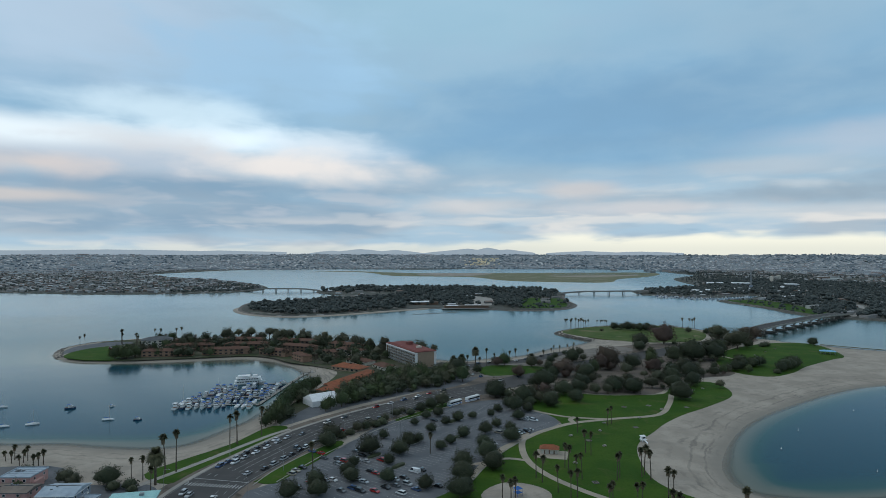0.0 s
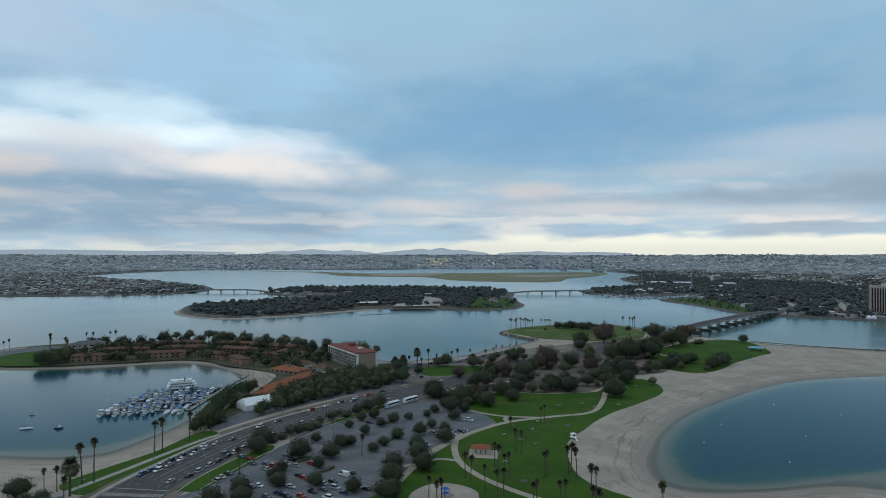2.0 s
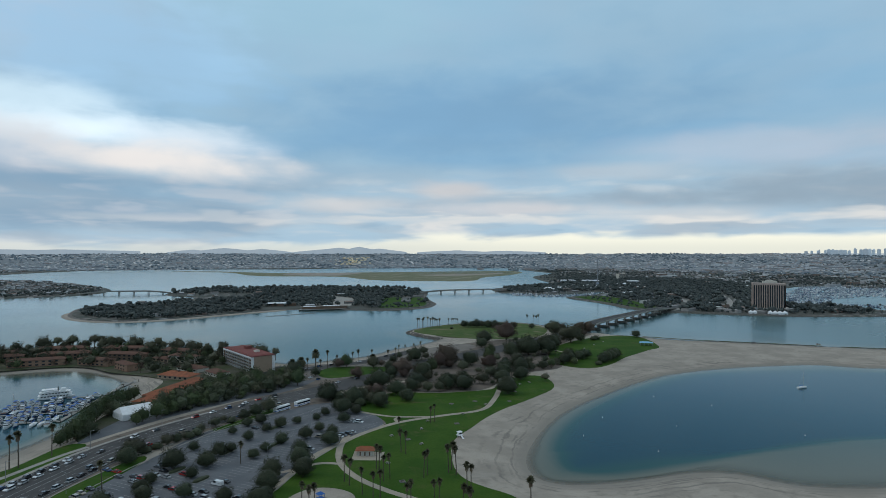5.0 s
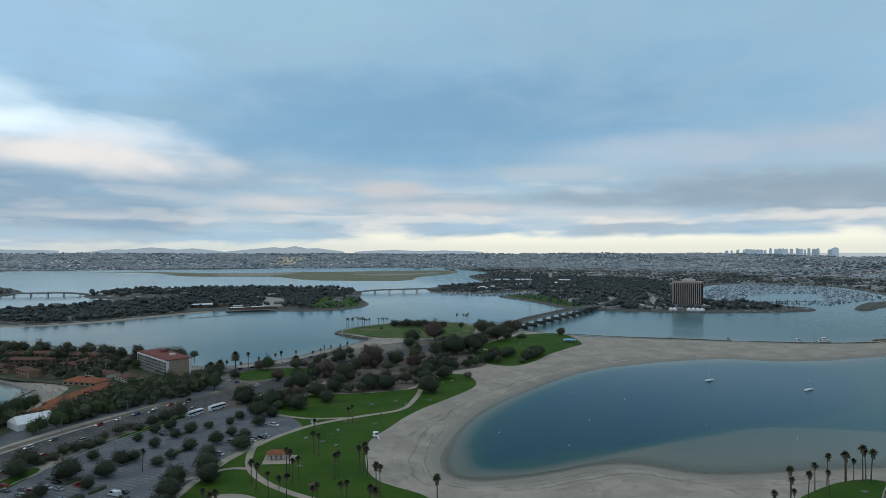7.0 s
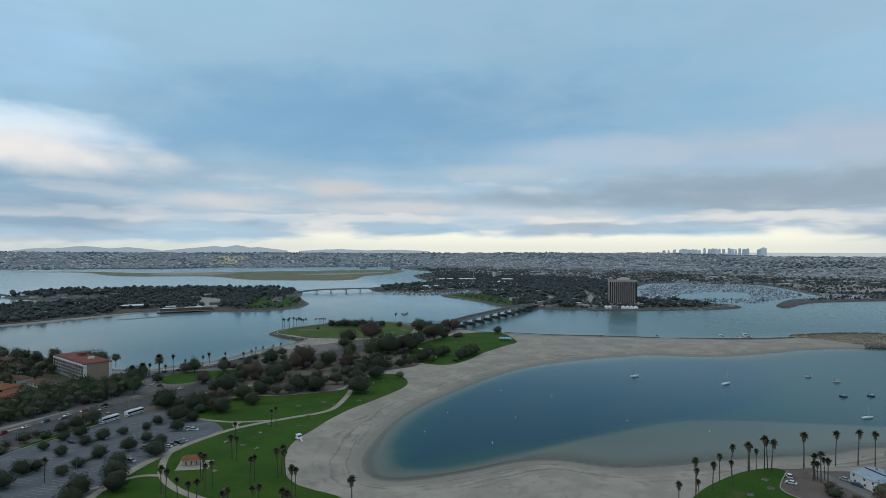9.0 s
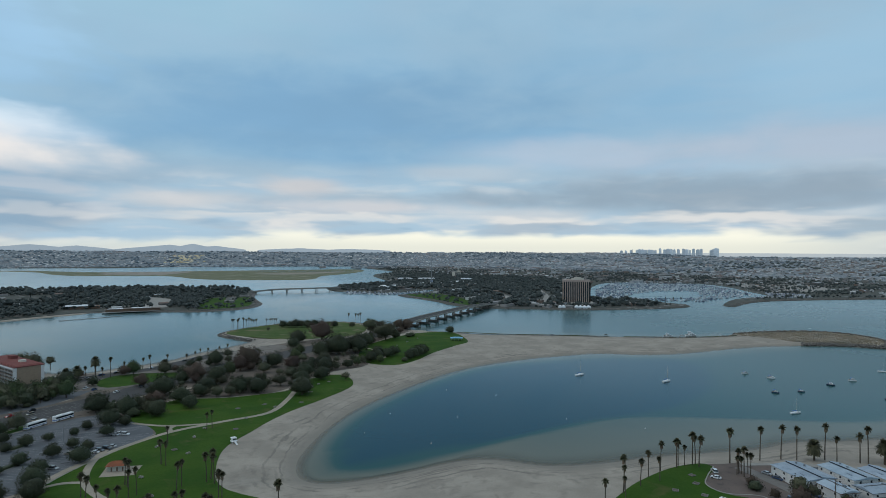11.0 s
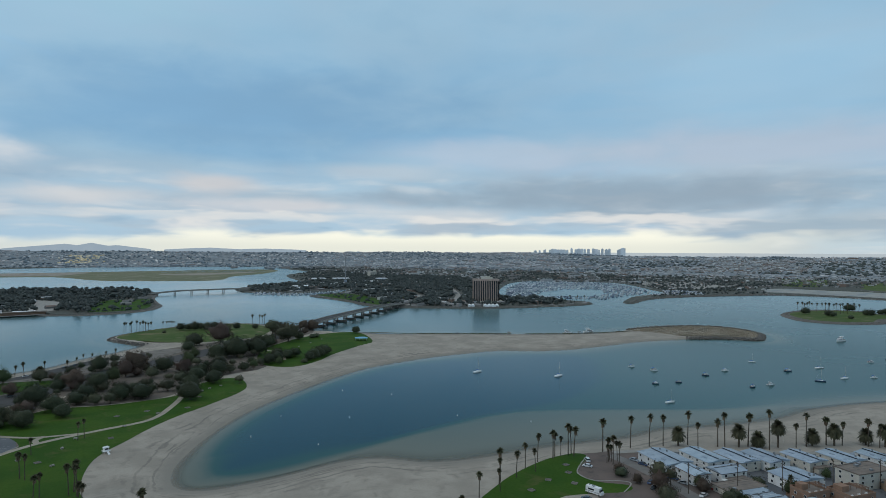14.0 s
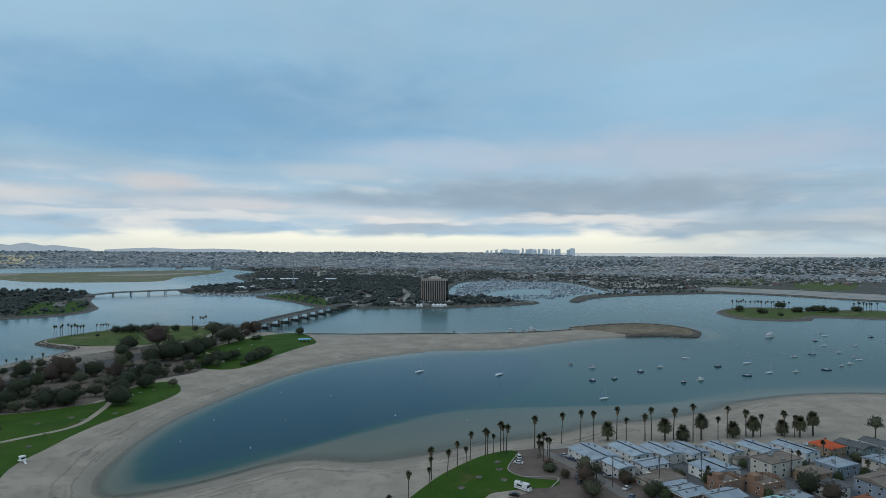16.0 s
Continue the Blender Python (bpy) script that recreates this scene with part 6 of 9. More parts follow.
for i in range(24000):
    a, r = radians(far_rng.uniform(-60, 100)), far_rng.uniform(3000, 4870)
    r = round(r / 46) * 46 + far_rng.choice((-9, 9)) + far_rng.uniform(-3, 3)
    x, y = 50 + r * math.sin(a), r * math.cos(a)
    z = hill_z(x, y)
    if built(x, y, a, r) < far_rng.uniform(-0.12, 0.30) or (z <= LAND and r < 3900):
        continue
    # nearer slopes take the colours that hold less haze
    near = a + far_rng.gauss(0, 0.16) > 0.85 and r + far_rng.gauss(0, 250) < 4300
    big = far_rng.random() < 0.035
    gabled(g3 if near else g1, x, y, z, far_rng.uniform(28, 60) if big else far_rng.uniform(7, 15), far_rng.uniform(12, 20) if big else far_rng.uniform(5, 8), far_rng.uniform(5, 8) if big else far_rng.uniform(2.5, 5.0), math.degrees(-a) + far_rng.uniform(-14, 14), 0.4 if big else far_rng.uniform(0.3, 3))
for i in range(17000):
    a, r = radians(far_rng.uniform(-60, 100)), far_rng.uniform(3000, 4875)
    x, y = 50 + r * math.sin(a), r * math.cos(a)
    z = hill_z(x, y)
    if z <= LAND and r < 3900:
        continue
    wild = built(x, y, a, r) < 0.0
    if not wild and far_rng.random() < 0.45:
        continue
    k = far_rng.uniform(4.0, 10.0) if wild else far_rng.uniform(2.2, 4.6)
    (g4 if a + far_rng.gauss(0, 0.16) > 0.85 and r + far_rng.gauss(0, 250) < 4300 else g2).blob((x, y, z + k * 0.3), k, far_rng, 0.6)
# white roofs of the shopping quarters
for a0, da, r0, dr, n in ((-32, 3.2, 3760, 150, 60), (-24, 2.0, 3980, 120, 22), (19.5, 2.2, 3650, 160, 40), (33, 3.5, 3500, 200, 60), (8, 3.0, 4050, 150, 26), (46, 4, 3700, 200, 40)):
    for _ in range(n):
        a, r = radians(far_rng.gauss(a0, da)), far_rng.gauss(r0, dr)
        x, y = 50 + r * math.sin(a), r * math.cos(a)
        gabled(g1, x, y, hill_z(x, y), far_rng.uniform(18, 60), far_rng.uniform(12, 24), far_rng.uniform(5, 9), math.degrees(-a) + far_rng.uniform(-10, 10), 0.4)
# a patch of sun on the far slope, made with warm-coloured houses
g5 = Geo()
for i in range(80):
    a, r = radians(far_rng.gauss(2.0, 0.75)), far_rng.uniform(4180, 4520)
    x, y = 50 + r * math.sin(a), r * math.cos(a)
    gabled(g5, x, y, hill_z(x, y), far_rng.uniform(9, 17), far_rng.uniform(6, 9), far_rng.uniform(3, 6), math.degrees(-a) + far_rng.uniform(-25, 25), far_rng.uniform(0.5, 3))
stuff("golden_houses", g5, M["sunlit_house"], "houses clustered on the far slope, coloured as if sunlit", "houses")
stuff("slope_houses", g3, M["far_house"], "small houses on the nearer slopes", "houses")
stuff("slope_trees", g4, M["slope_haze_leaf"], "dark trees on the nearer slopes", "trees")
stuff("hillside_houses", g1, M["hill_haze_house"], "thousands of small houses on the far mesas, coloured with haze", "houses")
stuff("hillside_trees", g2, M["hill_haze_leaf"], "trees on the far mesas, coloured with haze", "trees")

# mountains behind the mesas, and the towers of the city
# the ridges emit their own haze blue instead of being lit
M["mountain"] = backdrop("mountain_haze_glow", (0.265, 0.345, 0.425), (0.33, 0.40, 0.46))
# facade colour of the city towers, lightened and blued to hold the haze
M["tower"] = surface("hazed_tower_facade", (0.62, 0.67, 0.72), (0.72, 0.75, 0.78), 14.0, 0.6, 0.0, 3.0, vary=0.3)


def mountain(a0, a1, peaks, r, label, base=102.0, name="mountain", mat="mountain", category="mountain"):
    """A far ridge between two directions; peaks: (place along it, height)."""
    n, geo = 60, Geo()
    for i in range(n + 1):
        t = i / n
        a = radians(a0 + (a1 - a0) * t)
        h = max(k * max(0.0, 1 - abs(t - c) / w) ** 0.8 for c, w, k in peaks) + 2 * noise.noise((t * 14, a0, 0)) if peaks else 0
        x, y = 50 + r * math.sin(a), r * math.cos(a)
        geo.v += [(x * 0.995, y * 0.995, 20), (x, y, base + max(h, 0)), (x * 1.008, y * 1.008, 20)]
    for i in range(n):
        k = i * 3
        geo.f += [(k, k + 3, k + 4, k + 1), (k + 1, k + 4, k + 5, k + 2)]
    return tagged(new(name, geo.mesh(name, M[mat], True)), label, category, kind="structure")


# an upright strip that emits the pale hazy tone of distant water
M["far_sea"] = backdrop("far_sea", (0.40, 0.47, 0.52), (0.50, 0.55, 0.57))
mountain(40, 104, [], 4903, "pale glowing backdrop strip for the far sea behind the town", 96.0, "far_sea", "far_sea", "water")
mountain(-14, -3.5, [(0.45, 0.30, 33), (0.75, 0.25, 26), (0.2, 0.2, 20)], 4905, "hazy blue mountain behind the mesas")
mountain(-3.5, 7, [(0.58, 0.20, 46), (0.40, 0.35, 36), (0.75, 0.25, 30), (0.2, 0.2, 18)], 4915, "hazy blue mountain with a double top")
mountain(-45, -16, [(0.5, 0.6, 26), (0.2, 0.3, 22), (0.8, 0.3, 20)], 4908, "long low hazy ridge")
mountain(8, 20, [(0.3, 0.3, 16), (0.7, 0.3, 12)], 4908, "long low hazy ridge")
SKYLINE = [(42.06, 8, 14), (42.18, 6, 18), (42.58, 10, 16), (42.81, 14, 22), (43.06, 16, 20), (43.34, 16, 17), (43.64, 16, 18), (43.9, 14, 17), (44.16, 12, 14), (44.56, 12, 26), (44.94, 14, 20), (45.2, 16, 24), (45.46, 16, 22), (45.73, 12, 20), (46.06, 14, 22), (46.49, 14, 26), (46.75, 16, 22), (47.0, 8, 18), (47.29, 12, 26), (47.62, 16, 20), (47.89, 14, 24), (48.67, 12, 16), (48.87, 12, 24), (49.09, 24, 30), (41.26, 14, 10), (41.65, 10, 11)]
for a, w, tall in SKYLINE:
    a, r, w = radians(a), 4880 + far_rng.uniform(-8, 8), w * 1.5
    t = thing("office_tower", "hazy grey office tower of the far city", "tower", pose(50 + r * math.sin(a), r * math.cos(a), 70, 0, 0, -math.degrees(a)), "towers of the city")
    part("shaft", Geo().box(0, 0, 0, w, 14, 29 + tall), M["tower"], t)
    part("roof_house", Geo().box(far_rng.uniform(-2, 2), 0, 29 + tall, w * 0.5, 7, far_rng.uniform(2, 6), 0, 0.8), M["tower"], t)

# ---- buildings ----
def window_mesh(w, h):
    return Geo().box(0, 0, 0, w, 0.08, h).mesh("pane", M["glass"])


PANE, WIDE_PANE, DOOR = window_mesh(1.05, 1.0), window_mesh(2.3, 1.3), Geo().box(0, 0, 0, 1.0, 0.1, 2.05).mesh("door_leaf", M["brown_wall"])
SASH = Geo().box(0, 0.0, -0.08, 1.25, 0.06, 0.08).box(0, 0, 1.0, 1.25, 0.06, 0.08).box(-0.575, 0, 0, 0.1, 0.06, 1.0).box(0.575, 0, 0, 0.1, 0.06, 1.0).mesh("frame", M["white"])
house_rng = random.Random(9)


def house(x, y, turn, w, d, floors, wall, roof, label, shape="flat", group="beach houses", z=LAND, trim=True):
    """A beach house: walls, roof, windows with frames, a door, and clutter on the roof."""
    h = floors * 2.25 + 0.2
    t = thing("house", label, "house", pose(x, y, z, 0, 0, turn), group)
    body = Geo().box(0, 0, -0.3, w, d, h + 0.3)
    if floors > 1 and w > 9 and house_rng.random() < 0.5:
        body.box(w * 0.5 + 0.9, -d * 0.2, -0.3, 1.8, d * 0.5, 3.2)
    part("wall", body, M[wall], t)
    if house_rng.random() < 0.45 and w * d > 90:
        side = house_rng.choice((-1, 1))
        wd = house_rng.uniform(2.5, 4.0)
        part("wing", Geo().box(house_rng.uniform(-0.2, 0.2) * w, side * (d / 2 + wd / 2 - 0.05), -0.3, w * house_rng.uniform(0.35, 0.7), wd, 2.9), M[wall], t)
        part("wing_roof", Geo().box(0, side * (d / 2 + wd / 2 + 0.05), 2.6, w * 0.74, wd + 0.4, 0.2), M[house_rng.choice(("roof_white", "roof_brown", "roof_grey"))], t)
    if house_rng.random() < 0.35 and floors > 1:
        b = part("balcony", Geo().box(w / 2 + 0.75, 0, 2.2, 1.5, min(5.0, d * 0.5), 0.18), M["concrete"], t)
        part("railing", Geo().box(w / 2 + 1.45, 0, 3.25, 0.06, min(5.0, d * 0.5), 0.08).box(w / 2 + 1.45, 0, 2.38, 0.04, min(4.9, d * 0.49), 0.5), M["white"], b)
    r = Geo()
    if shape == "flat":
        r.box(0, 0, h, w + 0.5, d + 0.5, 0.22)
        for a, b, c, e in ((0, d / 2 + 0.1, w + 0.5, 0.3), (0, -d / 2 - 0.1, w + 0.5, 0.3), (w / 2 + 0.1, 0, 0.3, d - 0.1), (-w / 2 - 0.1, 0, 0.3, d - 0.1)):
            r.box(a, b, h + 0.22, c, e, 0.28)
        for _ in range(house_rng.randint(1, 3)):
            sx, sy = house_rng.uniform(-0.35, 0.35) * w, house_rng.uniform(-0.35, 0.35) * d
            unit = Geo().box(sx, sy, h + 0.22, house_rng.uniform(0.8, 1.6), house_rng.uniform(0.8, 1.4), house_rng.uniform(0.5, 1.0))
            part("roof_unit", unit, M["steel"], t, "grey metal roof unit")
        seam = Geo()
        for k in range(2, int(d / 2.4)):
            seam.box(0, -d / 2 + k * 2.4, h + 0.22, w - 0.2, 0.12, 0.05)
        part("roof_seams", seam, M["roof_grey"], t)
    elif shape == "terrace":
        r.box(0, 0, h, w, d, 0.2)
        for a, b, c, e in ((0, d / 2 - 0.1, w, 0.25), (0, -d / 2 + 0.1, w, 0.25), (w / 2 - 0.1, 0, 0.25, d - 0.5), (-w / 2 + 0.1, 0, 0.25, d - 0.5)):
            part("parapet", Geo().box(a, b, h + 0.2, c, e, 0.85), M[wall], t)
        part("stair_house", Geo().box(-w * 0.22, d * 0.18, h + 0.2, w * 0.32, d * 0.34, 2.3), M[wall], t)
        pergola = Geo()
        for k in range(7):
            pergola.box(w * 0.08 + k * 0.6, -d * 0.12, h + 2.5, 0.12, d * 0.5, 0.14)
        for k in (w * 0.08, w * 0.08 + 3.6):
            for s in (-1, 1):
                pergola.box(k, -d * 0.12 + s * d * 0.22, h + 0.2, 0.16, 0.16, 2.3)
        part("pergola", pergola, M["brown_wall"], t, "brown wooden slatted pergola")
        for k in range(3):
            part("planter", Geo().box(-w * 0.35 + k * w * 0.3, -d * 0.36, h + 0.2, 1.0, 0.6, 0.5), M["white"], t)
    elif shape == "split":
        a, b, k = w / 2 + 0.4, d / 2 + 0.4, 0.75
        r.add([(-a, -b, h), (0.3, -b, h + k), (0.3, b, h + k), (-a, b, h), (-a, -b, h - 0.18), (0.3, -b, h - 0.18), (0.3, b, h - 0.18), (-a, b, h - 0.18)], [(0, 1, 2, 3), (7, 6, 5, 4), (0, 4, 5, 1), (3, 2, 6, 7), (0, 3, 7, 4)])
        r.add([(0.1, -b, h + k + 0.55), (a, -b, h + 0.1), (a, b, h + 0.1), (0.1, b, h + k + 0.55), (0.1, -b, h), (a, -b, h - 0.1), (a, b, h - 0.1), (0.1, b, h)], [(0, 1, 2, 3), (7, 6, 5, 4), (0, 4, 5, 1), (3, 2, 6, 7), (1, 5, 6, 2), (0, 3, 7, 4)])
        part("clerestory", Geo().box(0.05, 0, h + k + 0.02, 0.12, 2 * b - 0.6, 0.42), M["glass"], t, "dark strip of clerestory windows")
        for k in range(house_rng.randint(2, 3)):
            part("vent", Geo().box(w * house_rng.uniform(0.1, 0.35), d * house_rng.uniform(-0.4, 0.4), h + 0.3, 0.6, 0.6, 1.3), M["steel"], t)
        part("skylight", Geo().box(-w * 0.25, d * house_rng.uniform(-0.3, 0.3), h + 0.25, 0.9, 2.4, 0.35), M["blue_wall"], t)
    elif shape == "low":
        a, b, k = w / 2 + 0.5, d / 2 + 0.5, min(w, d) * 0.13
        v = [(-a, -b, h), (a, -b, h), (a, b, h), (-a, b, h)]
        if w >= d:
            r.add(v + [(-a, 0, h + k), (a, 0, h + k)], [(0, 1, 5, 4), (2, 3, 4, 5), (1, 2, 5), (3, 0, 4), (3, 2, 1, 0)])
            ridge = Geo().box(0, 0, h + k - 0.05, 2 * a - 1.5, 0.5, 0.16)
        else:
            r.add(v + [(0, -b, h + k), (0, b, h + k)], [(1, 2, 5, 4), (3, 0, 4, 5), (0, 1, 4), (2, 3, 5), (3, 2, 1, 0)])
            ridge = Geo().box(0, 0, h + k - 0.05, 0.5, 2 * b - 1.5, 0.16)
        part("ridge", ridge, M["roof_grey"], t)
        part("fascia", Geo().box(0, -b, h - 0.22, 2 * a, 0.08, 0.26).box(0, b, h - 0.22, 2 * a, 0.08, 0.26).box(a, 0, h - 0.22, 0.08, 2 * b - 0.1, 0.26).box(-a, 0, h - 0.22, 0.08, 2 * b - 0.1, 0.26), M[house_rng.choice(("white", "brown_wall", "roof_grey"))], t)
        for _ in range(house_rng.randint(1, 2)):
            part("vent", Geo().box(w * house_rng.uniform(-0.3, 0.3), d * house_rng.uniform(-0.3, 0.3), h + k * 0.3, 0.7, 0.6, k * 0.5 + 0.7), M["steel"], t)
        part("skylight", Geo().box(w * house_rng.choice((-0.24, 0.24)), d * house_rng.uniform(-0.2, 0.2), h + k * 0.4, 1.0, 1.6, k * 0.22 + 0.12), M["glass"], t)
    else:
        k = min(w, d) * 0.5
        rise = k * 0.42
        e = max(w, d) / 2 - k
        part("chimney", Geo().box(w * 0.22, d * 0.2, h, 0.7, 0.7, 2.2).box(w * 0.22, d * 0.2, h + 2.2, 0.9, 0.9, 0.15), M["brown_wall"], t)
        top = ((-e, 0), (e, 0)) if w >= d else ((0, -e), (0, e))
        a, b = w / 2 + 0.5, d / 2 + 0.5
        v = [(-a, -b, h), (a, -b, h), (a, b, h), (-a, b, h), (*top[0], h + rise), (*top[1], h + rise)]
        fs = [(0, 1, 5, 4), (1, 2, 5), (2, 3, 4, 5), (3, 0, 4)] if w >= d else [(0, 1, 4), (1, 2, 5, 4), (2, 3, 5), (3, 0, 4, 5)]
        r.add(v, fs + [(3, 2, 1, 0)])
    part("roof", r, M[roof], t)
    for f in range(floors):
        for side, (px, py, ang, ln) in enumerate(((0, -d / 2, 0, w), (0, d / 2, 180, w), (w / 2, 0, 90, d), (-w / 2, 0, 270, d))):
            n = max(1, int(ln / 4.2))
            if side == 1 and f:
                continue
            for k in range(n):
                o = (k + 0.5) / n * ln - ln / 2 + house_rng.uniform(-0.5, 0.5)
                m = pose(px, py, f * 2.25 + 0.8, 0, 0, ang) @ pose(o, -0.02, 0)
                if f == 0 and k == 0 and side in (0, 2):
                    part("door", DOOR, None, t, "", pose(px, py, 0, 0, 0, ang) @ pose(o, -0.03, 0))
                    continue
                wn = part("window", PANE, None, t, "", m)
                if trim:
                    part("window_frame", SASH, None, wn, "", pose(0, -0.03, 0))
    return t


# the beach houses: place, size, storeys, walls, roof
BEACH = [
    (332, 170, 15, 20, 2, "house_white", "roof_white", "split", "white beach apartments under low blue-grey roofing"),
    (350, 162, 12, 19, 2, "house_white", "roof_white", "split", "white beach apartments under low blue-grey roofing"),
    (362, 153, 11, 17, 2, "cream", "roof_white", "split", "cream beach apartments under low blue-grey roofing"),
    (374, 146, 12, 17, 2, "house_white", "roof_white", "split", "white beach apartments under low blue-grey roofing"),
    (328, 152, 9, 12, 2, "house_white", "roof_white", "low", "white house with a low pale ridge roof"),
    (342, 145, 14, 9, 2, "house_white", "roof_white", "low", "white house with a pale blue-grey roof"),
    (334, 134, 20, 10, 1, "cream", "roof_brown", "flat", "cream house with a brown gravel roof"),
    (361, 125, 16, 14, 2, "house_white", "roof_white", "split", "white house with a pale low roof"),
    (389, 136, 11, 16, 2, "cream", "roof_white", "split", "cream beach apartments with a low blue-grey roof"),
    (405, 127, 12, 16, 2, "cream", "roof_white", "split", "cream beach apartments with a low blue-grey roof"),
    (420, 116, 10, 19, 2, "house_white", "roof_white", "split", "white beach apartments with a pale roof"),
    (388, 110, 20, 11, 3, "cream", "roof_brown", "flat", "large cream apartment house with a brown roof"),
    (437, 108, 11, 12, 2, "tan", "orange_roof", "hip", "tan house with a bright orange roof"),
    (449, 100, 10, 14, 2, "green_wall", "roof_grey", "low", "grey-green house with a shingle roof"),
    (462, 93, 11, 15, 2, "green_wall", "roof_grey", "low", "grey-green house with a shingle roof"),
    (411, 94, 14, 11, 2, "blue_wall", "roof_white", "flat", "grey-blue house with a pale flat roof"),
    (392, 96, 12, 9, 2, "tan", "roof_brown", "hip", "tan house with a brown hipped roof"),
    (361, 103, 13, 11, 2, "adobe", "roof_brown", "terrace", "reddish-tan stucco house with a walled roof terrace"),
    (333, 105, 15, 10, 2, "cream", "roof_white", "low", "cream house with a pale blue-grey roof"),
    (325, 115, 13, 8, 2, "brown_wall", "roof_white", "low", "brown-walled house with a pale roof"),
    (362, 90, 9, 8, 1, "house_white", "roof_white", "flat", "small white house with a white roof"),
    (380, 84, 10, 9, 2, "house_white", "roof_grey", "low", "white house with a grey roof"),
    (398, 71, 19, 13, 3, "blue_wall", "roof_brown", "low", "grey-blue three-storey house with white window frames"),
    (332, 123, 10, 7, 1, "house_white", "roof_white", "low", "small white house with a pale roof"),
    (341, 89, 13, 10, 2, "house_white", "turquoise", "low", "white house with a pale turquoise roof"),
    (349, 113, 11, 9, 2, "adobe", "roof_brown", "terrace", "reddish-tan stucco house with a cluttered roof terrace"),
    (434, 84, 11, 10, 2, "cream", "roof_white", "low", "cream house with a pale roof"),
    (424, 72, 12, 10, 2, "brown_wall", "roof_brown", "hip", "brown house with a hipped roof"),
    (476, 84, 11, 14, 2, "cream", "roof_grey", "low", "cream house with a grey roof"),
    (446, 66, 12, 12, 2, "house_white", "roof_grey", "hip", "white house with a grey hipped roof"),
    (372, 68, 12, 10, 2, "tan", "terracotta", "hip", "tan house with a terracotta roof"),
    (318, 92, 12, 10, 2, "house_white", "roof_grey", "low", "white house with a grey roof"),
    (352, 76, 10, 9, 2, "blue_wall", "roof_grey", "hip", "grey-blue house with a grey roof"),
    (490, 76, 11, 13, 2, "house_white", "roof_white", "flat", "white house with a pale flat roof"),
    (462, 74, 11, 10, 2, "pink", "roof_brown", "low", "pinkish house with a brown roof"),
]
for x, y, w, d, n, wall, roof, shape, words in BEACH:
    house(x - 1.2, y - 0.6, -13, w, d, n, wall, roof, words, shape)
taken = [(h[0], h[1]) for h in BEACH]
for x, y in spots([(300, 112), (330, 60), (380, 20), (520, 0), (560, 30), (500, 70), (460, 98), (430, 100), (395, 122), (350, 135), (320, 128)], 12.5, random.Random(91), 18, lambda px, py: np.min([np.hypot(px - a, py - b) for a, b in taken], axis=0) > 12.5):
    wall, roof, shape = house_rng.choice((("house_white", "roof_white", "flat"), ("cream", "roof_grey", "low"), ("tan", "roof_brown", "hip"), ("house_white", "roof_white", "low"), ("brown_wall", "terracotta", "hip"), ("blue_wall", "roof_grey", "low")))
    words = {"house_white": "white", "cream": "cream", "tan": "tan", "brown_wall": "brown", "blue_wall": "grey-blue"}[wall]
    house(x, y, -13, house_rng.uniform(8, 11), house_rng.uniform(7.5, 10), house_rng.choice((1, 2, 2)), wall, roof, "small %s house with a %s roof in the dense rows" % (words, {"roof_white": "pale", "roof_grey": "grey", "roof_brown": "brown", "terracotta": "terracotta"}[roof]), shape, trim=False)
for x, y, turn, w, d, n, wall, roof, shape, words in (
    (-176, 262, 2, 13, 12, 2, "pink", "roof_white", "flat", "pink stucco house with a pale flat roof"),
    (-166, 245, 2, 12, 9, 2, "pink", "roof_brown", "low", "pink stucco house with a brown roof"),
    (-147, 244, 4, 14, 13, 2, "blue_wall", "roof_white", "low", "pale blue house with a white roof"),
    (-137, 238, 4, 10, 12, 1, "house_white", "roof_white", "flat", "long white shed with a pale roof"),
    (-193, 250, 2, 12, 12, 2, "cream", "roof_grey", "low", "cream house with a grey roof"),
    (-158, 228, 4, 12, 12, 2, "house_white", "roof_brown", "hip", "white house with a brown hipped roof"),
    (-210, 262, 2, 12, 12, 2, "tan", "terracotta", "hip", "tan house with a terracotta roof"),
):
    house(x, y, turn, w, d, n, wall, roof, words, shape, "houses by the west beach")


def diner(m):
    t = thing("diner", "low roadside building with a turquoise roof and glass front", "building", m)
    part("wall", Geo().box(0, 0, -0.3, 15, 9, 3.4), M["white"], t)
    part("roof", Geo().box(0, 0, 3.1, 18, 12, 0.35).box(0, 0, 3.45, 16.5, 10.5, 0.2, 0, 0.96), M["turquoise"], t)
    for k in range(6):
        part("window", WIDE_PANE, None, t, "", pose(-6.2 + k * 2.5, -4.53, 0.9))
    for k in range(3):
        part("window", WIDE_PANE, None, t, "", pose(7.53, -3 + k * 2.6, 0.9, 0, 0, 90))
    for a in (-8.5, 8.5):
        part("post", Geo().box(a, -5.6, 0, 0.2, 0.2, 3.1), M["steel"], t)
    part("roof_unit", Geo().box(3, 1, 3.65, 1.6, 1.4, 0.9), M["steel"], t)


diner(pose(-117, 240, LAND, 0, 0, 14))


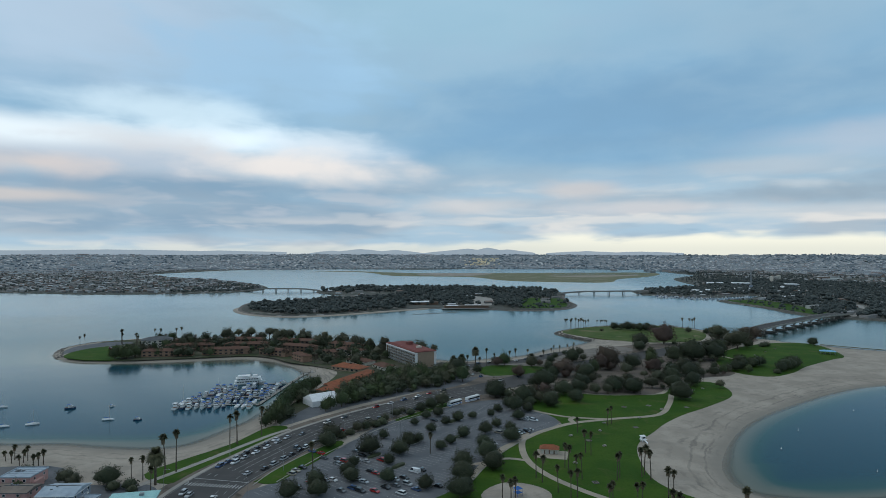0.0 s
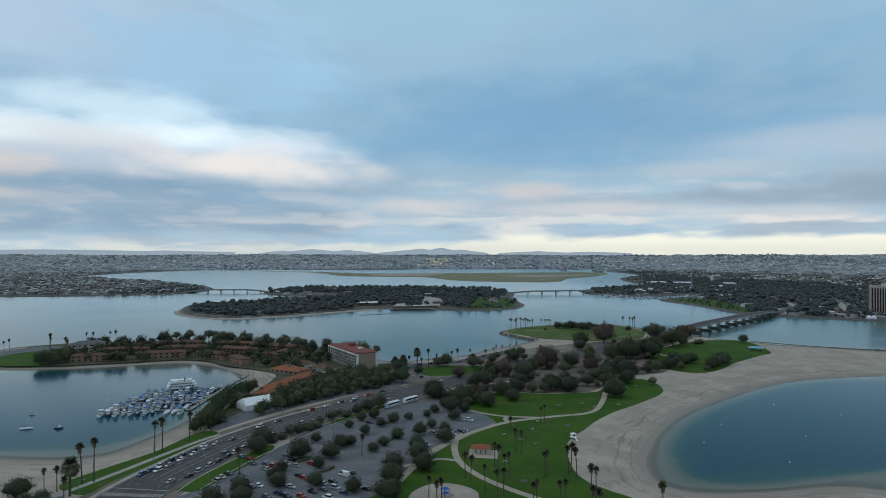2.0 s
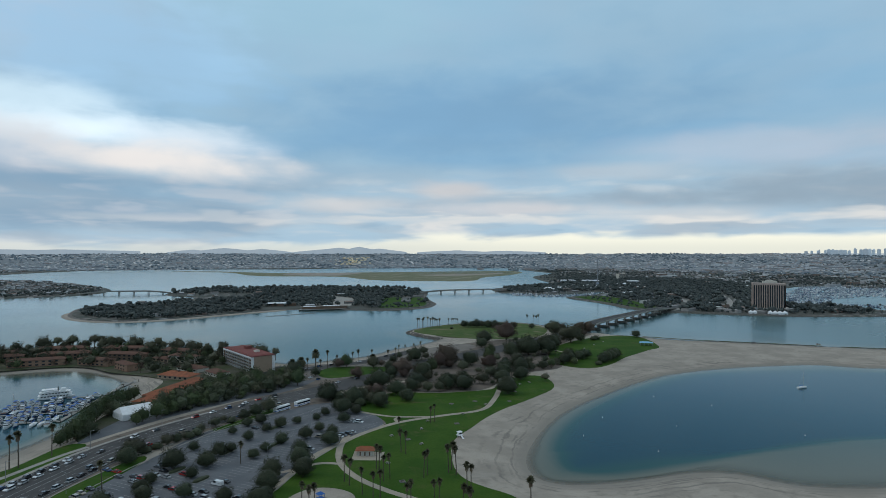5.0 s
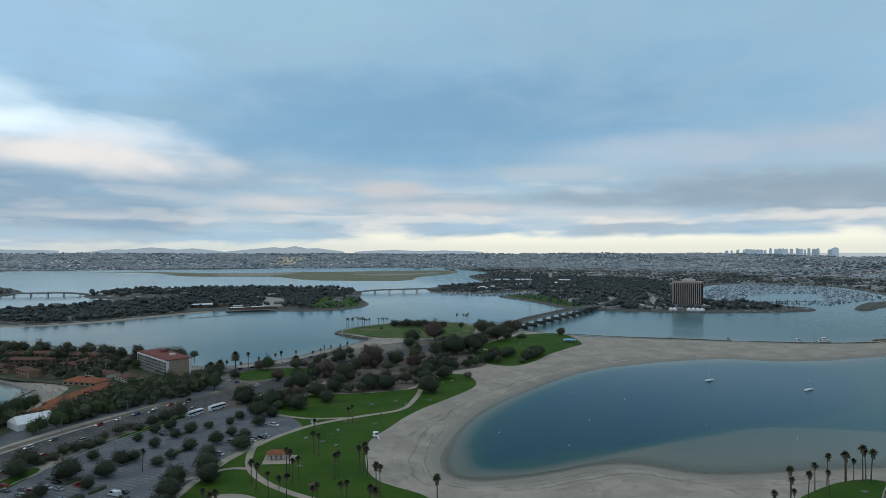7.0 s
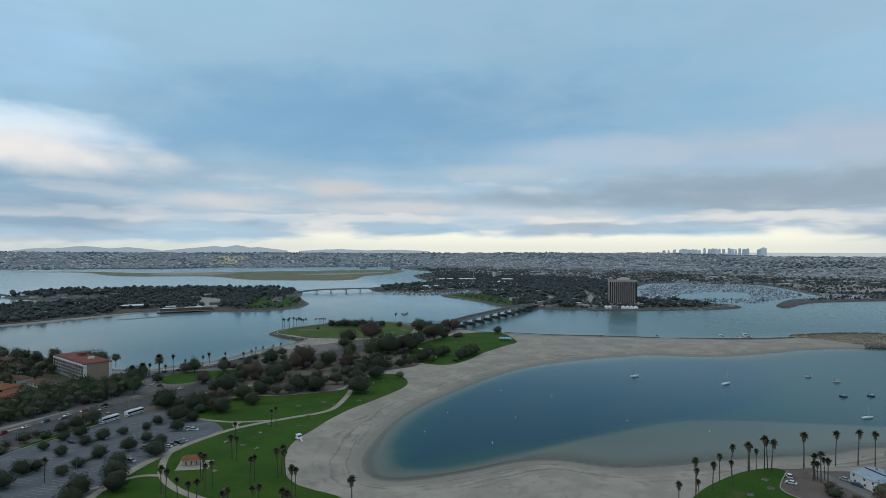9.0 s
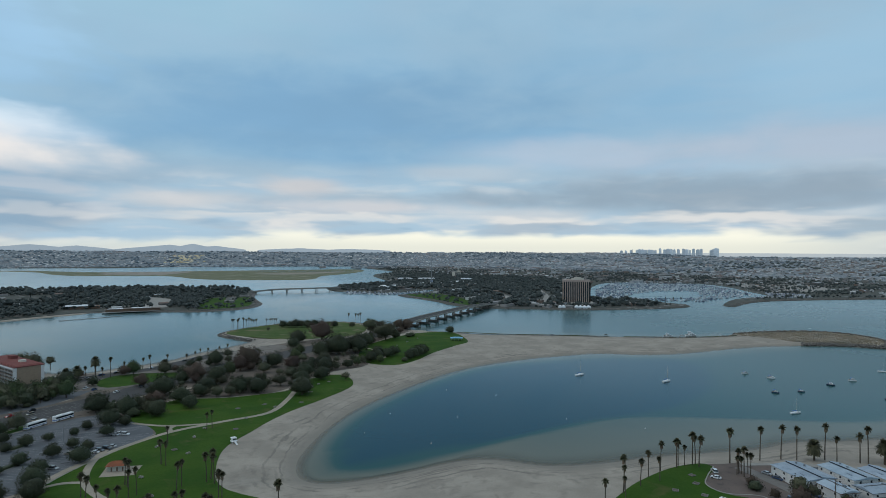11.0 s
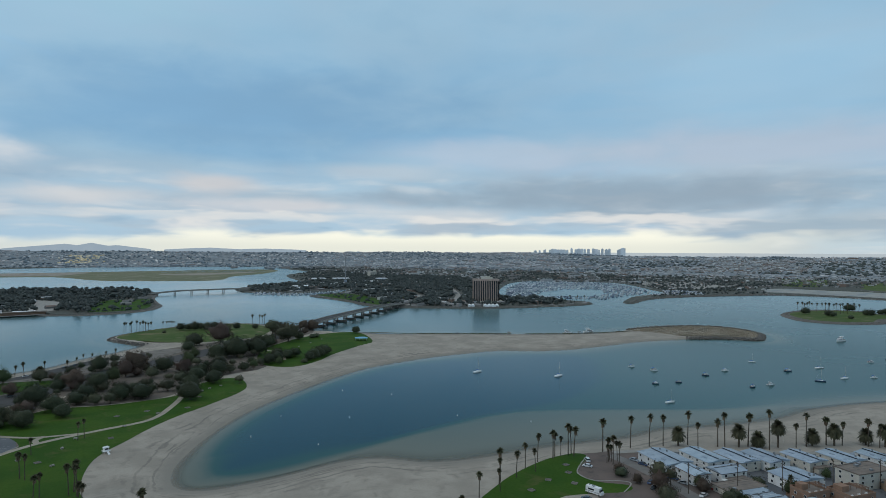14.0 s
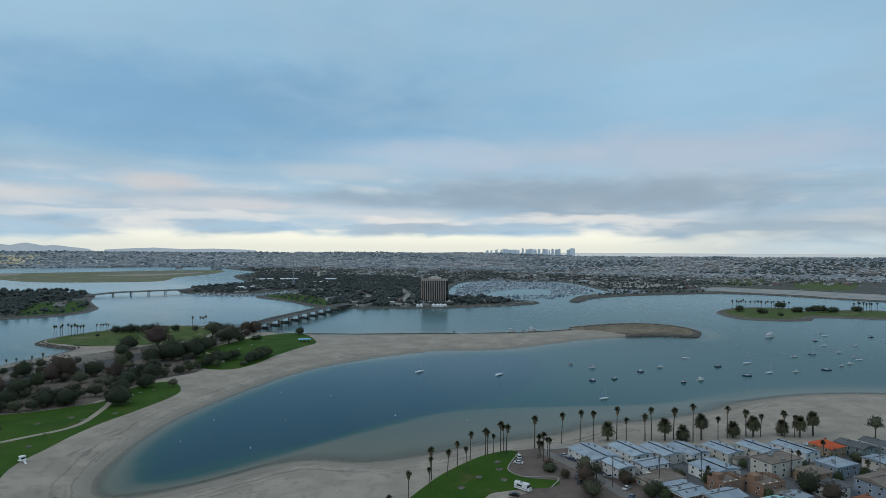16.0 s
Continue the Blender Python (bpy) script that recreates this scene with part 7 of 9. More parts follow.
def hotel():
    """Five storeys of balconies between fins, a tan end wall, a dull red roof."""
    m = pose(-41.0, 555.6, LAND, 0, 0, -61) @ pose(0, 10.5, 0)
    t = thing("hotel", "five-storey hotel with white balconies and a dull red roof", "hotel", m)
    w, d, h = 64.0, 19.0, 13.2
    part("wall", Geo().box(0, 0.0, -0.5, w - 0.8, d - 2.4, h + 0.5), M["cream"], t)
    part("end_wall", Geo().box(w / 2 - 0.2, 0, -0.5, 0.9, d + 0.6, h + 1.3), M["tan"], t, "tan brick end wall")
    part("end_wall", Geo().box(-w / 2 + 0.2, 0, -0.5, 0.9, d + 0.6, h + 1.3), M["tan"], t, "tan brick end wall")
    part("roof", Geo().box(0, 0, h + 0.3, w + 1.4, d + 1.6, 0.6).box(0, 0, h + 0.9, w - 2, d - 2, 0.5, 0, 0.97), M["red_roof"], t)
    part("eaves", Geo().box(0, -d / 2 + 0.1, h - 0.9, w, 1.8, 1.2).box(0, d / 2 - 0.1, h - 0.9, w, 1.8, 1.2), M["white"], t)
    part("roof_house", Geo().box(-8, 3, h + 1.4, 6, 5, 2.2).box(-8, 3, h + 3.6, 6.4, 5.4, 0.2), M["red_roof"], t)
    part("roof_house", Geo().box(14, 2, h + 1.4, 4, 4, 1.5), M["cream"], t)
    fin = Geo().box(0, 0, 0, 0.8, 2.3, h).mesh("fin", M["house_white"])
    slab_mesh = Geo().box(0, 0, 0, w / 12 - 0.5, 1.3, 0.2).mesh("balcony", M["tan"])
    rail = Geo().box(0, 0, 0, w / 12 - 0.6, 0.08, 0.12)
    for k in range(11):
        rail.box(-2.3 + k * 0.46, 0, -0.95, 0.05, 0.05, 0.95)
    rail = rail.mesh("railing", M["dark"])
    pane = Geo().box(0, 0, 0, 4.3, 0.1, 2.05).mesh("balcony_door", M["glass"])
    for side in (-1, 1):
        for i in range(13):
            part("fin", fin, None, t, "", pose(-w / 2 + i * w / 12, side * (d / 2 - 0.4), 0))
        for f in range(5):
            for i in range(12):
                x, z = -w / 2 + (i + 0.5) * w / 12, 0.35 + f * 2.55
                part("balcony_door", pane, None, t, "", pose(x, side * (d / 2 - 1.22), z))
                if f:
                    b = part("balcony", slab_mesh, None, t, "", pose(x, side * (d / 2 + 0.2), z - 0.3))
                    part("railing", rail, None, b, "", pose(0, side * 0.75, 1.2))


hotel()


def tower_hotel():
    """The dark tower across the channel with pale fins from top to bottom."""
    turn = math.degrees(math.atan2(985 - 1014, 854 - 808))
    t = thing("hotel_tower", "tall dark hotel tower with pale vertical fins", "hotel", pose(794, 946, LAND, 0, 0, turn))
    w, d, h = 49.5, 23.0, 44.0
    part("core", Geo().box(0, 0, -0.5, w - 1, d - 1, h), M["brown_wall"], t, "dark brown bands of balconies")
    part("crown_band", Geo().box(0, 0, h - 0.5, w + 1.5, d + 1.5, 3.2), M["pink_concrete"], t)
    part("roof_house", Geo().box(2, 0, h + 2.7, 22, 11, 3.2).box(2, 0, h + 5.9, 12, 8, 1.6), M["cream"], t)
    part("base", Geo().box(0, 0, -0.5, w + 14, d + 8, 4.5), M["cream"], t)
    fin = Geo().box(0, 0, 0, 1.35, 1.4, h).mesh("fin", M["pink_concrete"])
    strip = Geo().box(0, 0, 4.2, w / 14 - 1.2, 0.2, h - 5)
    strip = strip.mesh("window_strip", M["glass"])
    for i in range(15):
        for s in (-1, 1):
            part("fin", fin, None, t, "", pose(-w / 2 + i * w / 14, s * d / 2, 0))
    for i in range(14):
        for s in (-1, 1):
            part("window_strip", strip, None, t, "", pose(-w / 2 + (i + 0.5) * w / 14, s * (d / 2 - 0.5), 0))
    for i in range(8):
        for s in (-1, 1):
            part("fin", fin, None, t, "", pose(s * w / 2, -d / 2 + i * d / 7, 0))


tower_hotel()


def gable_tent(name, label, m, w, d, eave, rise, bays=1, wall=True):
    t = thing(name, label, "tent", m)
    r = Geo()
    for k in range(bays):
        x0, x1 = -w / 2 + k * w / bays, -w / 2 + (k + 1) * w / bays
        if bays == 1:
            r.add([(x0, -d / 2, eave), (x1, -d / 2, eave), (x1, d / 2, eave), (x0, d / 2, eave), (x0 + 1, 0, eave + rise), (x1 - 1, 0, eave + rise)], [(0, 1, 5, 4), (2, 3, 4, 5), (1, 2, 5), (3, 0, 4)])
        else:
            r.add([(x0, -d / 2, eave), (x1, -d / 2, eave), (x1, d / 2, eave), (x0, d / 2, eave), ((x0 + x1) / 2, 0, eave + rise)], [(0, 1, 4), (1, 2, 4), (2, 3, 4), (3, 0, 4)])
    part("canopy", r, M["canvas"], t)
    if wall:
        part("side_wall", Geo().box(0, -d / 2 + 0.05, 0, w, 0.06, eave).box(0, d / 2 - 0.05, 0, w, 0.06, eave).box(-w / 2 + 0.05, 0, 0, 0.06, d, eave), M["canvas"], t)
    for sx in (-1, 1):
        for sy in (-1, 1):
            part("pole", Geo().box(sx * (w / 2 - 0.1), sy * (d / 2 - 0.1), 0, 0.15, 0.15, eave), M["steel"], t)


gable_tent("marquee", "large white marquee beside the hotel garden", pose(-79, 405, LAND, 0, 0, 38), 20, 15, 3.6, 3.4)
gable_tent("event_tents", "row of white peaked tents by the channel", pose(752, 872, LAND, 0, 0, -28), 28, 9, 3.0, 3.2, 4)
gable_tent("event_tents", "two white peaked tents by the channel", pose(722, 892, LAND, 0, 0, -28), 12, 7, 3.0, 2.6, 2)


def washroom():
    t = thing("washroom", "small park building with a terracotta hipped roof", "building", Matrix.LocRotScale((56.2, 307.5, LAND), Euler((0, 0, radians(-10))), (0.66, 0.72, 0.92)))
    part("wall", Geo().box(0, 0, -0.2, 12, 6, 3.0), M["cream"], t)
    a, b, h = 7.4, 4.4, 2.8
    part("roof", Geo().add([(-a, -b, h), (a, -b, h), (a, b, h), (-a, b, h), (-3.6, 0, h + 1.7), (3.6, 0, h + 1.7)], [(0, 1, 5, 4), (1, 2, 5), (2, 3, 4, 5), (3, 0, 4), (3, 2, 1, 0)]).box(0, 0, h + 1.62, 7.4, 0.4, 0.16), M["terracotta"], t)
    for k in range(3):
        part("door", DOOR, None, t, "", pose(-3.5 + k * 3.5, -3.05, 0))
    for a in (-6.6, 6.6):
        part("post", Geo().box(a, -3.8, 0, 0.25, 0.25, 2.8), M["cream"], t)


washroom()
layer("washroom_slab", [(49, 300), (63, 297), (66, 309), (51, 313)], M["path"], "concrete apron round the washroom", 0.10, 0)


def lifeguard_hut():
    t = thing("lifeguard_tower", "white wooden lifeguard tower on the sand", "tower", Matrix.LocRotScale((108.4, 327, LAND - 0.1), Euler((0, 0, radians(20))), (0.8, 0.8, 0.8)))
    for sx in (-1, 1):
        for sy in (-1, 1):
            part("leg", Geo().box(sx * 1.2, sy * 1.2, -0.2, 0.2, 0.2, 1.6), M["white"], t)
    part("deck", Geo().box(0, 0, 1.4, 4.0, 3.6, 0.15), M["white"], t)
    part("cabin", Geo().box(0, 0.2, 1.55, 2.6, 2.4, 2.0), M["white"], t)
    part("roof", Geo().box(0, 0.1, 3.55, 3.4, 3.2, 0.3, 0, 0.85), M["white"], t)
    part("window", Geo().box(0, -1.02, 2.2, 2.0, 0.08, 0.9), M["glass"], t)
    part("ramp", Geo().add([(-0.6, -1.8, 1.5), (0.6, -1.8, 1.5), (0.6, -5, 0.1), (-0.6, -5, 0.1)], [(0, 1, 2, 3)]).add([(-0.6, -1.8, 1.4), (0.6, -1.8, 1.4), (0.6, -5, 0.0), (-0.6, -5, 0.0)], [(3, 2, 1, 0)]), M["white"], t)


lifeguard_hut()


def shelter():
    t = thing("picnic_shelter", "open shelter with a pale blue roof", "shelter", pose(375, 609, LAND, 0, 0, -25))
    part("roof", Geo().box(0, 0, 2.9, 14, 8, 0.3).box(0, 0, 3.2, 14, 8, 0.9, 0, 0.4), M["light_blue"], t)
    for k in range(4):
        for s in (-1, 1):
            part("post", Geo().box(-6 + k * 4, s * 3.4, -0.2, 0.25, 0.25, 3.1), M["steel"], t)
    for k in range(3):
        part("bench", Geo().box(-4 + k * 4, 0, 0.7, 2, 1.6, 0.1).box(-4 + k * 4, 0, 0, 0.3, 0.3, 0.7), M["wood_pole"], t)


shelter()

# the resort: long low wings with tiled roofs
for x, y, turn, w, d, n, wall, roof in (
    (-268, 587, 10, 46, 9, 2, "adobe", "roof_red_brown"), (-216, 599, 10, 44, 9, 2, "adobe", "roof_red_brown"), (-166, 594, -28, 34, 9, 2, "adobe", "roof_red_brown"), (-133, 566, -50, 24, 9, 2, "adobe", "roof_red_brown"),
    (-305, 640, 28, 30, 16, 3, "cream", "roof_grey"), (-262, 622, 12, 46, 10, 2, "brown_wall", "roof_red_brown"), (-206, 632, 4, 46, 10, 2, "brown_wall", "roof_red_brown"), (-150, 620, -20, 40, 10, 2, "brown_wall", "roof_red_brown"),
    (-280, 668, 5, 42, 10, 1, "brown_wall", "roof_red_brown"), (-222, 668, -4, 44, 10, 2, "adobe", "roof_red_brown"), (-162, 658, -12, 46, 10, 2, "brown_wall", "roof_red_brown"), (-104, 632, -30, 40, 10, 2, "adobe", "roof_red_brown"),
    (-92, 596, -35, 30, 11, 2, "cream", "roof_red_brown"), (-112, 604, -35, 20, 9, 1, "tan", "roof_red_brown"),
    (-68, 472, 67, 56, 19, 1, "tan", "terracotta"), (-80, 437, 67, 16, 12, 1, "tan", "terracotta"), (-80, 521, -30, 30, 14, 1, "tan", "terracotta"), (-52, 528, -54, 20, 12, 1, "cream", "roof_red_brown"), (-76, 552, -40, 26, 12, 1, "cream", "roof_red_brown"),
):
    t = thing("resort_wing", "long low resort wing with a %s roof" % ("tiled terracotta" if roof == "terracotta" else "dull brown hipped"), "building", pose(x, y, LAND, 0, 0, turn), "resort wings")
    h = n * 2.8
    part("wall", Geo().box(0, 0, -0.4, w, d, h + 0.4), M[wall], t)
    a, b, k = w / 2 + 0.7, d / 2 + 0.7, d * 0.2
    part("roof", Geo().add([(-a, -b, h), (a, -b, h), (a, b, h), (-a, b, h), (-a + b, 0, h + k), (a - b, 0, h + k)], [(0, 1, 5, 4), (1, 2, 5), (2, 3, 4, 5), (3, 0, 4), (3, 2, 1, 0)]), M[roof], t)
    for f in range(n):
        for i in range(int(w / 5)):
            for s in (-1, 1):
                part("window", WIDE_PANE, None, t, "", pose(-w / 2 + 2.5 + i * 5, s * (d / 2 + 0.01), 0.8 + f * 2.8))

# the island resort's boat house and terrace
t = thing("boat_house", "long white-roofed building on the island shore", "building", pose(-46, 1180, LAND, 0, 0, 8))
part("wall", Geo().box(0, 0, -0.5, 44, 14, 5.5), M["brown_wall"], t)
part("roof", Geo().box(-8, 0, 5.0, 46, 16, 0.5).box(-8, 0, 5.5, 44, 14, 1.0, 0, 0.9), M["canvas"], t, "white membrane roof")
t = thing("restaurant", "low dark restaurant on piles over the water", "building", pose(30, 1108, 0, 0, 0, 4))
part("deck", Geo().box(0, 0, 1.6, 90, 20, 0.4), M["dock"], t)
part("wall", Geo().box(0, 3, 2.0, 80, 10, 4.0), M["brown_wall"], t)
part("roof", Geo().box(0, 3, 6.0, 84, 13, 0.4).box(10, 3, 6.4, 40, 10, 0.8, 0, 0.92), M["roof_brown"], t)
part("awning", Geo().box(12, 3, 7.2, 30, 9, 0.3, 0, 0.95), M["canvas"], t, "white canvas awning")
part("awning", Geo().box(-26, 3, 6.4, 22, 9, 0.3, 0, 0.95), M["canvas"], t, "white canvas awning")
for k in range(10):
    part("pile", Geo().tube((-42 + k * 9.3, -8, -2), (-42 + k * 9.3, -8, 1.7), 0.3, 0.3, 6), M["wood_pole"], t)
for x, y, w, d, words in ((640, 1560, 60, 24, "long white-roofed boat shed"), (705, 1600, 50, 22, "long white-roofed boat shed"), (600, 1500, 40, 20, "white-roofed marina shed"), (770, 1640, 55, 26, "long white-roofed boat shed"), (705, 1330, 36, 16, "pale low marina office"), (900, 1700, 60, 25, "long pale warehouse")):
    t = thing("marina_shed", words + " among dark trees", "building", pose(x, y, LAND, 0, 0, 12), "marina sheds")
    part("wall", Geo().box(0, 0, -0.5, w, d, 6.0), M["blue_wall"], t)
    part("roof", Geo().box(0, 0, 5.5, w + 1, d + 1, 0.4).box(0, 0, 5.9, w, d, 1.2, 0, 0.85), M["canvas"], t)


# the thin tower of the amusement park, and a pale block of flats among the far trees
t = thing("observation_tower", "thin dark steel tower above the far trees", "tower", pose(775, 1595, LAND, 0, 0, 0))
part("shaft", Geo().tube((0, 0, -0.5), (0, 0, 84), 1.5, 1.0, 8), M["steel"], t)
part("cabin", Geo().tube((0, 0, 12), (0, 0, 16), 4.5, 4.0, 10), M["blue_wall"], t)
t = thing("apartment_block", "pale apartment block among the far trees", "building", pose(1093, 2087, LAND, 0, 0, 20))
part("wall", Geo().box(0, 0, -0.5, 34, 14, 22).box(14, 0, 21.5, 8, 8, 4), M["cream"], t)
for f in range(5):
    part("window_band", Geo().box(0, -7.03, 2.5 + f * 3.9, 30, 0.1, 1.5), M["glass"], t)


# ---- bridges ----
def bridge(name, label, a, b, width, deck, bents, cap, ramp=(), rail=True):
    """A concrete girder bridge from a to b; ramp: how far each end comes down to the land."""
    a, b = Vector((*a, 0)), Vector((*b, 0))
    u = (b - a).normalized()
    ln = (b - a).length
    m = Matrix.Translation(a) @ Matrix.Rotation(math.atan2(u.y, u.x), 4, "Z")
    t = thing(name, label, "bridge", m)
    za, zb = ramp if ramp else (deck, deck)
    n = 24
    rise = lambda s: deck + (za - deck) * max(0, 1 - s / (ln * 0.3)) ** 1.6 + (zb - deck) * max(0, 1 - (ln - s) / (ln * 0.3)) ** 1.6
    hw = width / 2
    part("deck", Geo().loft([[(s, -hw, rise(s) - 0.5), (s, -hw, rise(s)), (s, hw, rise(s)), (s, hw, rise(s) - 0.5)] for s in (ln * i / n for i in range(n + 1))]), M["road"], t)
    for k in range(-2, 3):
        y = k * hw * 0.42
        part("girder", Geo().loft([[(s, y - 0.35, rise(s) - 1.6), (s, y - 0.35, rise(s) - 0.5), (s, y + 0.35, rise(s) - 0.5), (s, y + 0.35, rise(s) - 1.6)] for s in (ln * i / n for i in range(n + 1))]), M["concrete"], t)
    for s_ in (-1, 1):
        y = s_ * (hw + 0.1)
        part("parapet", Geo().loft([[(s, y - 0.15, rise(s) - 0.9), (s, y - 0.15, rise(s) + 0.95), (s, y + 0.15, rise(s) + 0.95), (s, y + 0.15, rise(s) - 0.9)] for s in (ln * i / n for i in range(n + 1))]), M["concrete"], t)
    for k in range(bents):
        s = ln * (k + 0.5) / bents
        top = rise(s) - 1.6
        p = new("pier", Geo().box(0, 0, top - 0.35, 1.7, width * 0.5, 0.35).mesh("bearing", M["concrete"]))
        p.matrix_basis = pose(s, 0, 0)
        p.parent = t
        cols = (-hw * 0.62, hw * 0.62)
        for y in cols:
            part("column", Geo().box(0, y, -2, 1.3, 1.5, top + 2), M["concrete"], p)
        part("crosshead", Geo().box(0, 0, top - 0.9, 1.5, width * 0.92, 0.9), M["concrete"], p)
        if cap:
            part("pile_cap", Geo().box(0, 0, 0.5, 3.4, width * 1.08, 1.9).box(0, 0, -2, 2.4, width * 0.8, 2.5), M["rock"], p)
    return t


bridge("road_bridge", "long grey concrete road bridge on paired columns", (326, 711), (632, 983), 17.0, 9.8, 13, True, (4.5, 5.0))
bridge("channel_bridge", "low concrete bridge between the islands", (-545, 1594), (-345, 1592), 14.0, 8.5, 6, False, (3.5, 3.5))
bridge("channel_bridge", "low concrete bridge between island and mainland", (255, 1480), (515, 1522), 14.0, 8.5, 7, False, (3.5, 3.5))

# ---- vehicles ----
def car_meshes(kind, paint):
    """Body, glass and lamps of a saloon, an estate or a van, 4.5 m long along x."""
    ln, wd = {"saloon": (4.6, 1.8), "estate": (4.7, 1.9), "van": (5.6, 2.05)}[kind]
    a, w = ln / 2, wd / 2
    low = [(-a, 0.45), (-a + 0.1, 0.85), (-a + 0.5, 0.92), (a - 1.3, 0.95), (a - 0.25, 0.78), (a, 0.5)]
    if kind == "van":
        low = [(-a, 0.5), (-a, 1.1), (-a + 0.3, 1.15), (a - 1.2, 1.15), (a - 0.2, 0.95), (a, 0.55)]
    body = Geo()
    body.loft([[(x, y * (1 if z < 0.9 else 0.97), z) for x, z in [(-a, 0.28)] + low + [(a, 0.28)]] for y in (-w, w)])
    roof = {"saloon": (1.42, -1.05, 0.45, -1.75, 1.25), "estate": (1.65, -1.9, 0.4, -2.2, 1.3), "van": (2.1, -2.65, 1.1, -2.75, 1.9)}[kind]
    z1, r0, r1, b0, b1 = roof
    zb = 0.93 if kind != "van" else 1.14
    glass = Geo().loft([[(b0, -w * 0.94, zb), (b1, -w * 0.94, zb), (b1, w * 0.94, zb), (b0, w * 0.94, zb)], [(r0, -w * 0.78, z1 - 0.05), (r1, -w * 0.78, z1 - 0.05), (r1, w * 0.78, z1 - 0.05), (r0, w * 0.78, z1 - 0.05)]])
    top = Geo().box((r0 + r1) / 2, 0, z1 - 0.06, r1 - r0 + 0.1, w * 1.6, 0.08)
    if kind == "van":
        top.box((r0 + b1) / 2 - 1.0, 0, 1.1, 2.9, w * 1.86, z1 - 1.12, 0, 0.97)
    return body.mesh("car_body", paint), glass.mesh("car_glass", M["glass"]), top.mesh("car_roof", paint)


WHEEL = Geo().tube((0, -0.11, 0), (0, 0.11, 0), 0.33, 0.33, 10).mesh("tyre", M["rubber"])
RIM = Geo().tube((0, -0.125, 0), (0, 0.125, 0), 0.18, 0.18, 8).mesh("rim", M["steel"])
CAR_KINDS = {}
car_rng = random.Random(5)


def car(x, y, turn, group, colour=None, kind=None, z=LAND + 0.05, where="parked in a stall", rims=True):
    kind = kind or car_rng.choice(("saloon", "saloon", "estate"))
    colour = car_rng.choice((0, 0, 1, 1, 2, 2, 3, 3, 4, 5, 6)) if colour is None else colour
    if (kind, colour) not in CAR_KINDS:
        CAR_KINDS[kind, colour] = car_meshes(kind, CAR_PAINT[colour])
    meshes = CAR_KINDS[kind, colour]
    t = thing("van" if kind == "van" else "car", "%s %s %s" % (CAR_WORDS[colour], {"saloon": "saloon car", "estate": "estate car", "van": "camper van"}[kind], where), "van" if kind == "van" else "car", pose(x, y, z, 0, 0, turn), group)
    for n, me in zip(("body", "window_band", "roof"), meshes):
        part(n, me, None, t)
    a = 1.4 if kind != "van" else 1.75
    for sx in (-1, 1):
        for sy in (-1, 1):
            wh = part("wheel", WHEEL, None, t, "", pose(sx * a, sy * 0.82, 0.33))
            if rims:
                part("rim", RIM, None, wh)
    return t


LOT_TURN = math.degrees(math.atan2(-0.59, 0.807))
for x, y in ((-64, 275), (-63, 279), (-61, 283), (-57, 303), (-45, 288), (-42, 285), (-38, 308), (-33, 269), (-30, 266), (-53, 265), (-50, 266), (-47, 267), (-44, 268), (-34, 259), (-30, 256), (-38, 256), (-17, 269), (-13, 271), (-6, 281), (-16, 262), (-11, 264), (-20, 260), (-40, 306), (-36, 300), (-38, 295), (-33, 292), (-26, 294), (15, 341), (29, 320), (44, 338), (46, 340), (49, 342), (51, 345), (56, 365), (51, 366), (53, 368), (11, 365), (-62, 306), (-47, 295), (-46, 289), (-54, 296), (-3, 363), (-24, 256), (-7, 258), (-26, 276), (-29, 279), (-13, 254), (2, 262), (33, 340), (-52, 274), (-57, 259)):
    car(x, y, LOT_TURN + car_rng.choice((0, 180)) + car_rng.uniform(-3, 3), "cars in the car park")
car(-43, 292, LOT_TURN, "cars in the car park", 4, "estate")
car(-9, 279, LOT_TURN + 180, "cars in the car park", 0, "van")


def lane(side, places, flip, group, where, colours=None):
    d = 0.0
    todo = list(places)
    for i in range(len(road_line) - 1):
        (x0, y0), (x1, y1) = road_line[i], road_line[i + 1]
        seg = math.hypot(x1 - x0, y1 - y0)
        while todo and todo[0] < d + seg:
            s = todo.pop(0) - d
            ux, uy = (x1 - x0) / seg, (y1 - y0) / seg
            car(x0 + ux * s - uy * side, y0 + uy * s + ux * side, math.degrees(math.atan2(uy, ux)) + flip, group, z=LAND + 0.04, where=where)
        d += seg


lane(-11.0, [96, 103, 111, 117, 124, 130, 137, 144, 151, 163, 196, 228, 262], 0, "parked cars along the road", "parked along the road")
lane(-7.3, [58, 88, 127, 190, 240], 0, "cars on the road", "driving on the road")
lane(7.4, [62, 98, 105, 113, 122, 131, 139, 171, 184, 246], 180, "cars on the road", "waiting on the road")
lane(11.0, [92, 97, 103, 110, 118, 126, 134, 213, 226, 238, 252, 263, 275], 180, "parked cars along the road", "parked along the road")
lane(3.8, [52, 60, 147, 270], 180, "cars on the road", "driving on the road")
for x, y, a in ((305, 194, 60), (299, 188, 120), (324.5, 182, -82), (323.5, 176, -82), (320.5, 157, -76), (319.5, 151, -76), (308, 159, 20), (304, 154, 20), (336, 156, -70), (315, 138, 10), (309, 131, 20), (325, 139, 100), (327, 130, 10), (319, 124, 20), (420, 122, -20), (425, 119, -20), (271, 161, 130), (470, 62, 30)):
    car(x, y, a, "cars by the beach houses", 0 if y > 187 else None, where="parked by the beach houses")
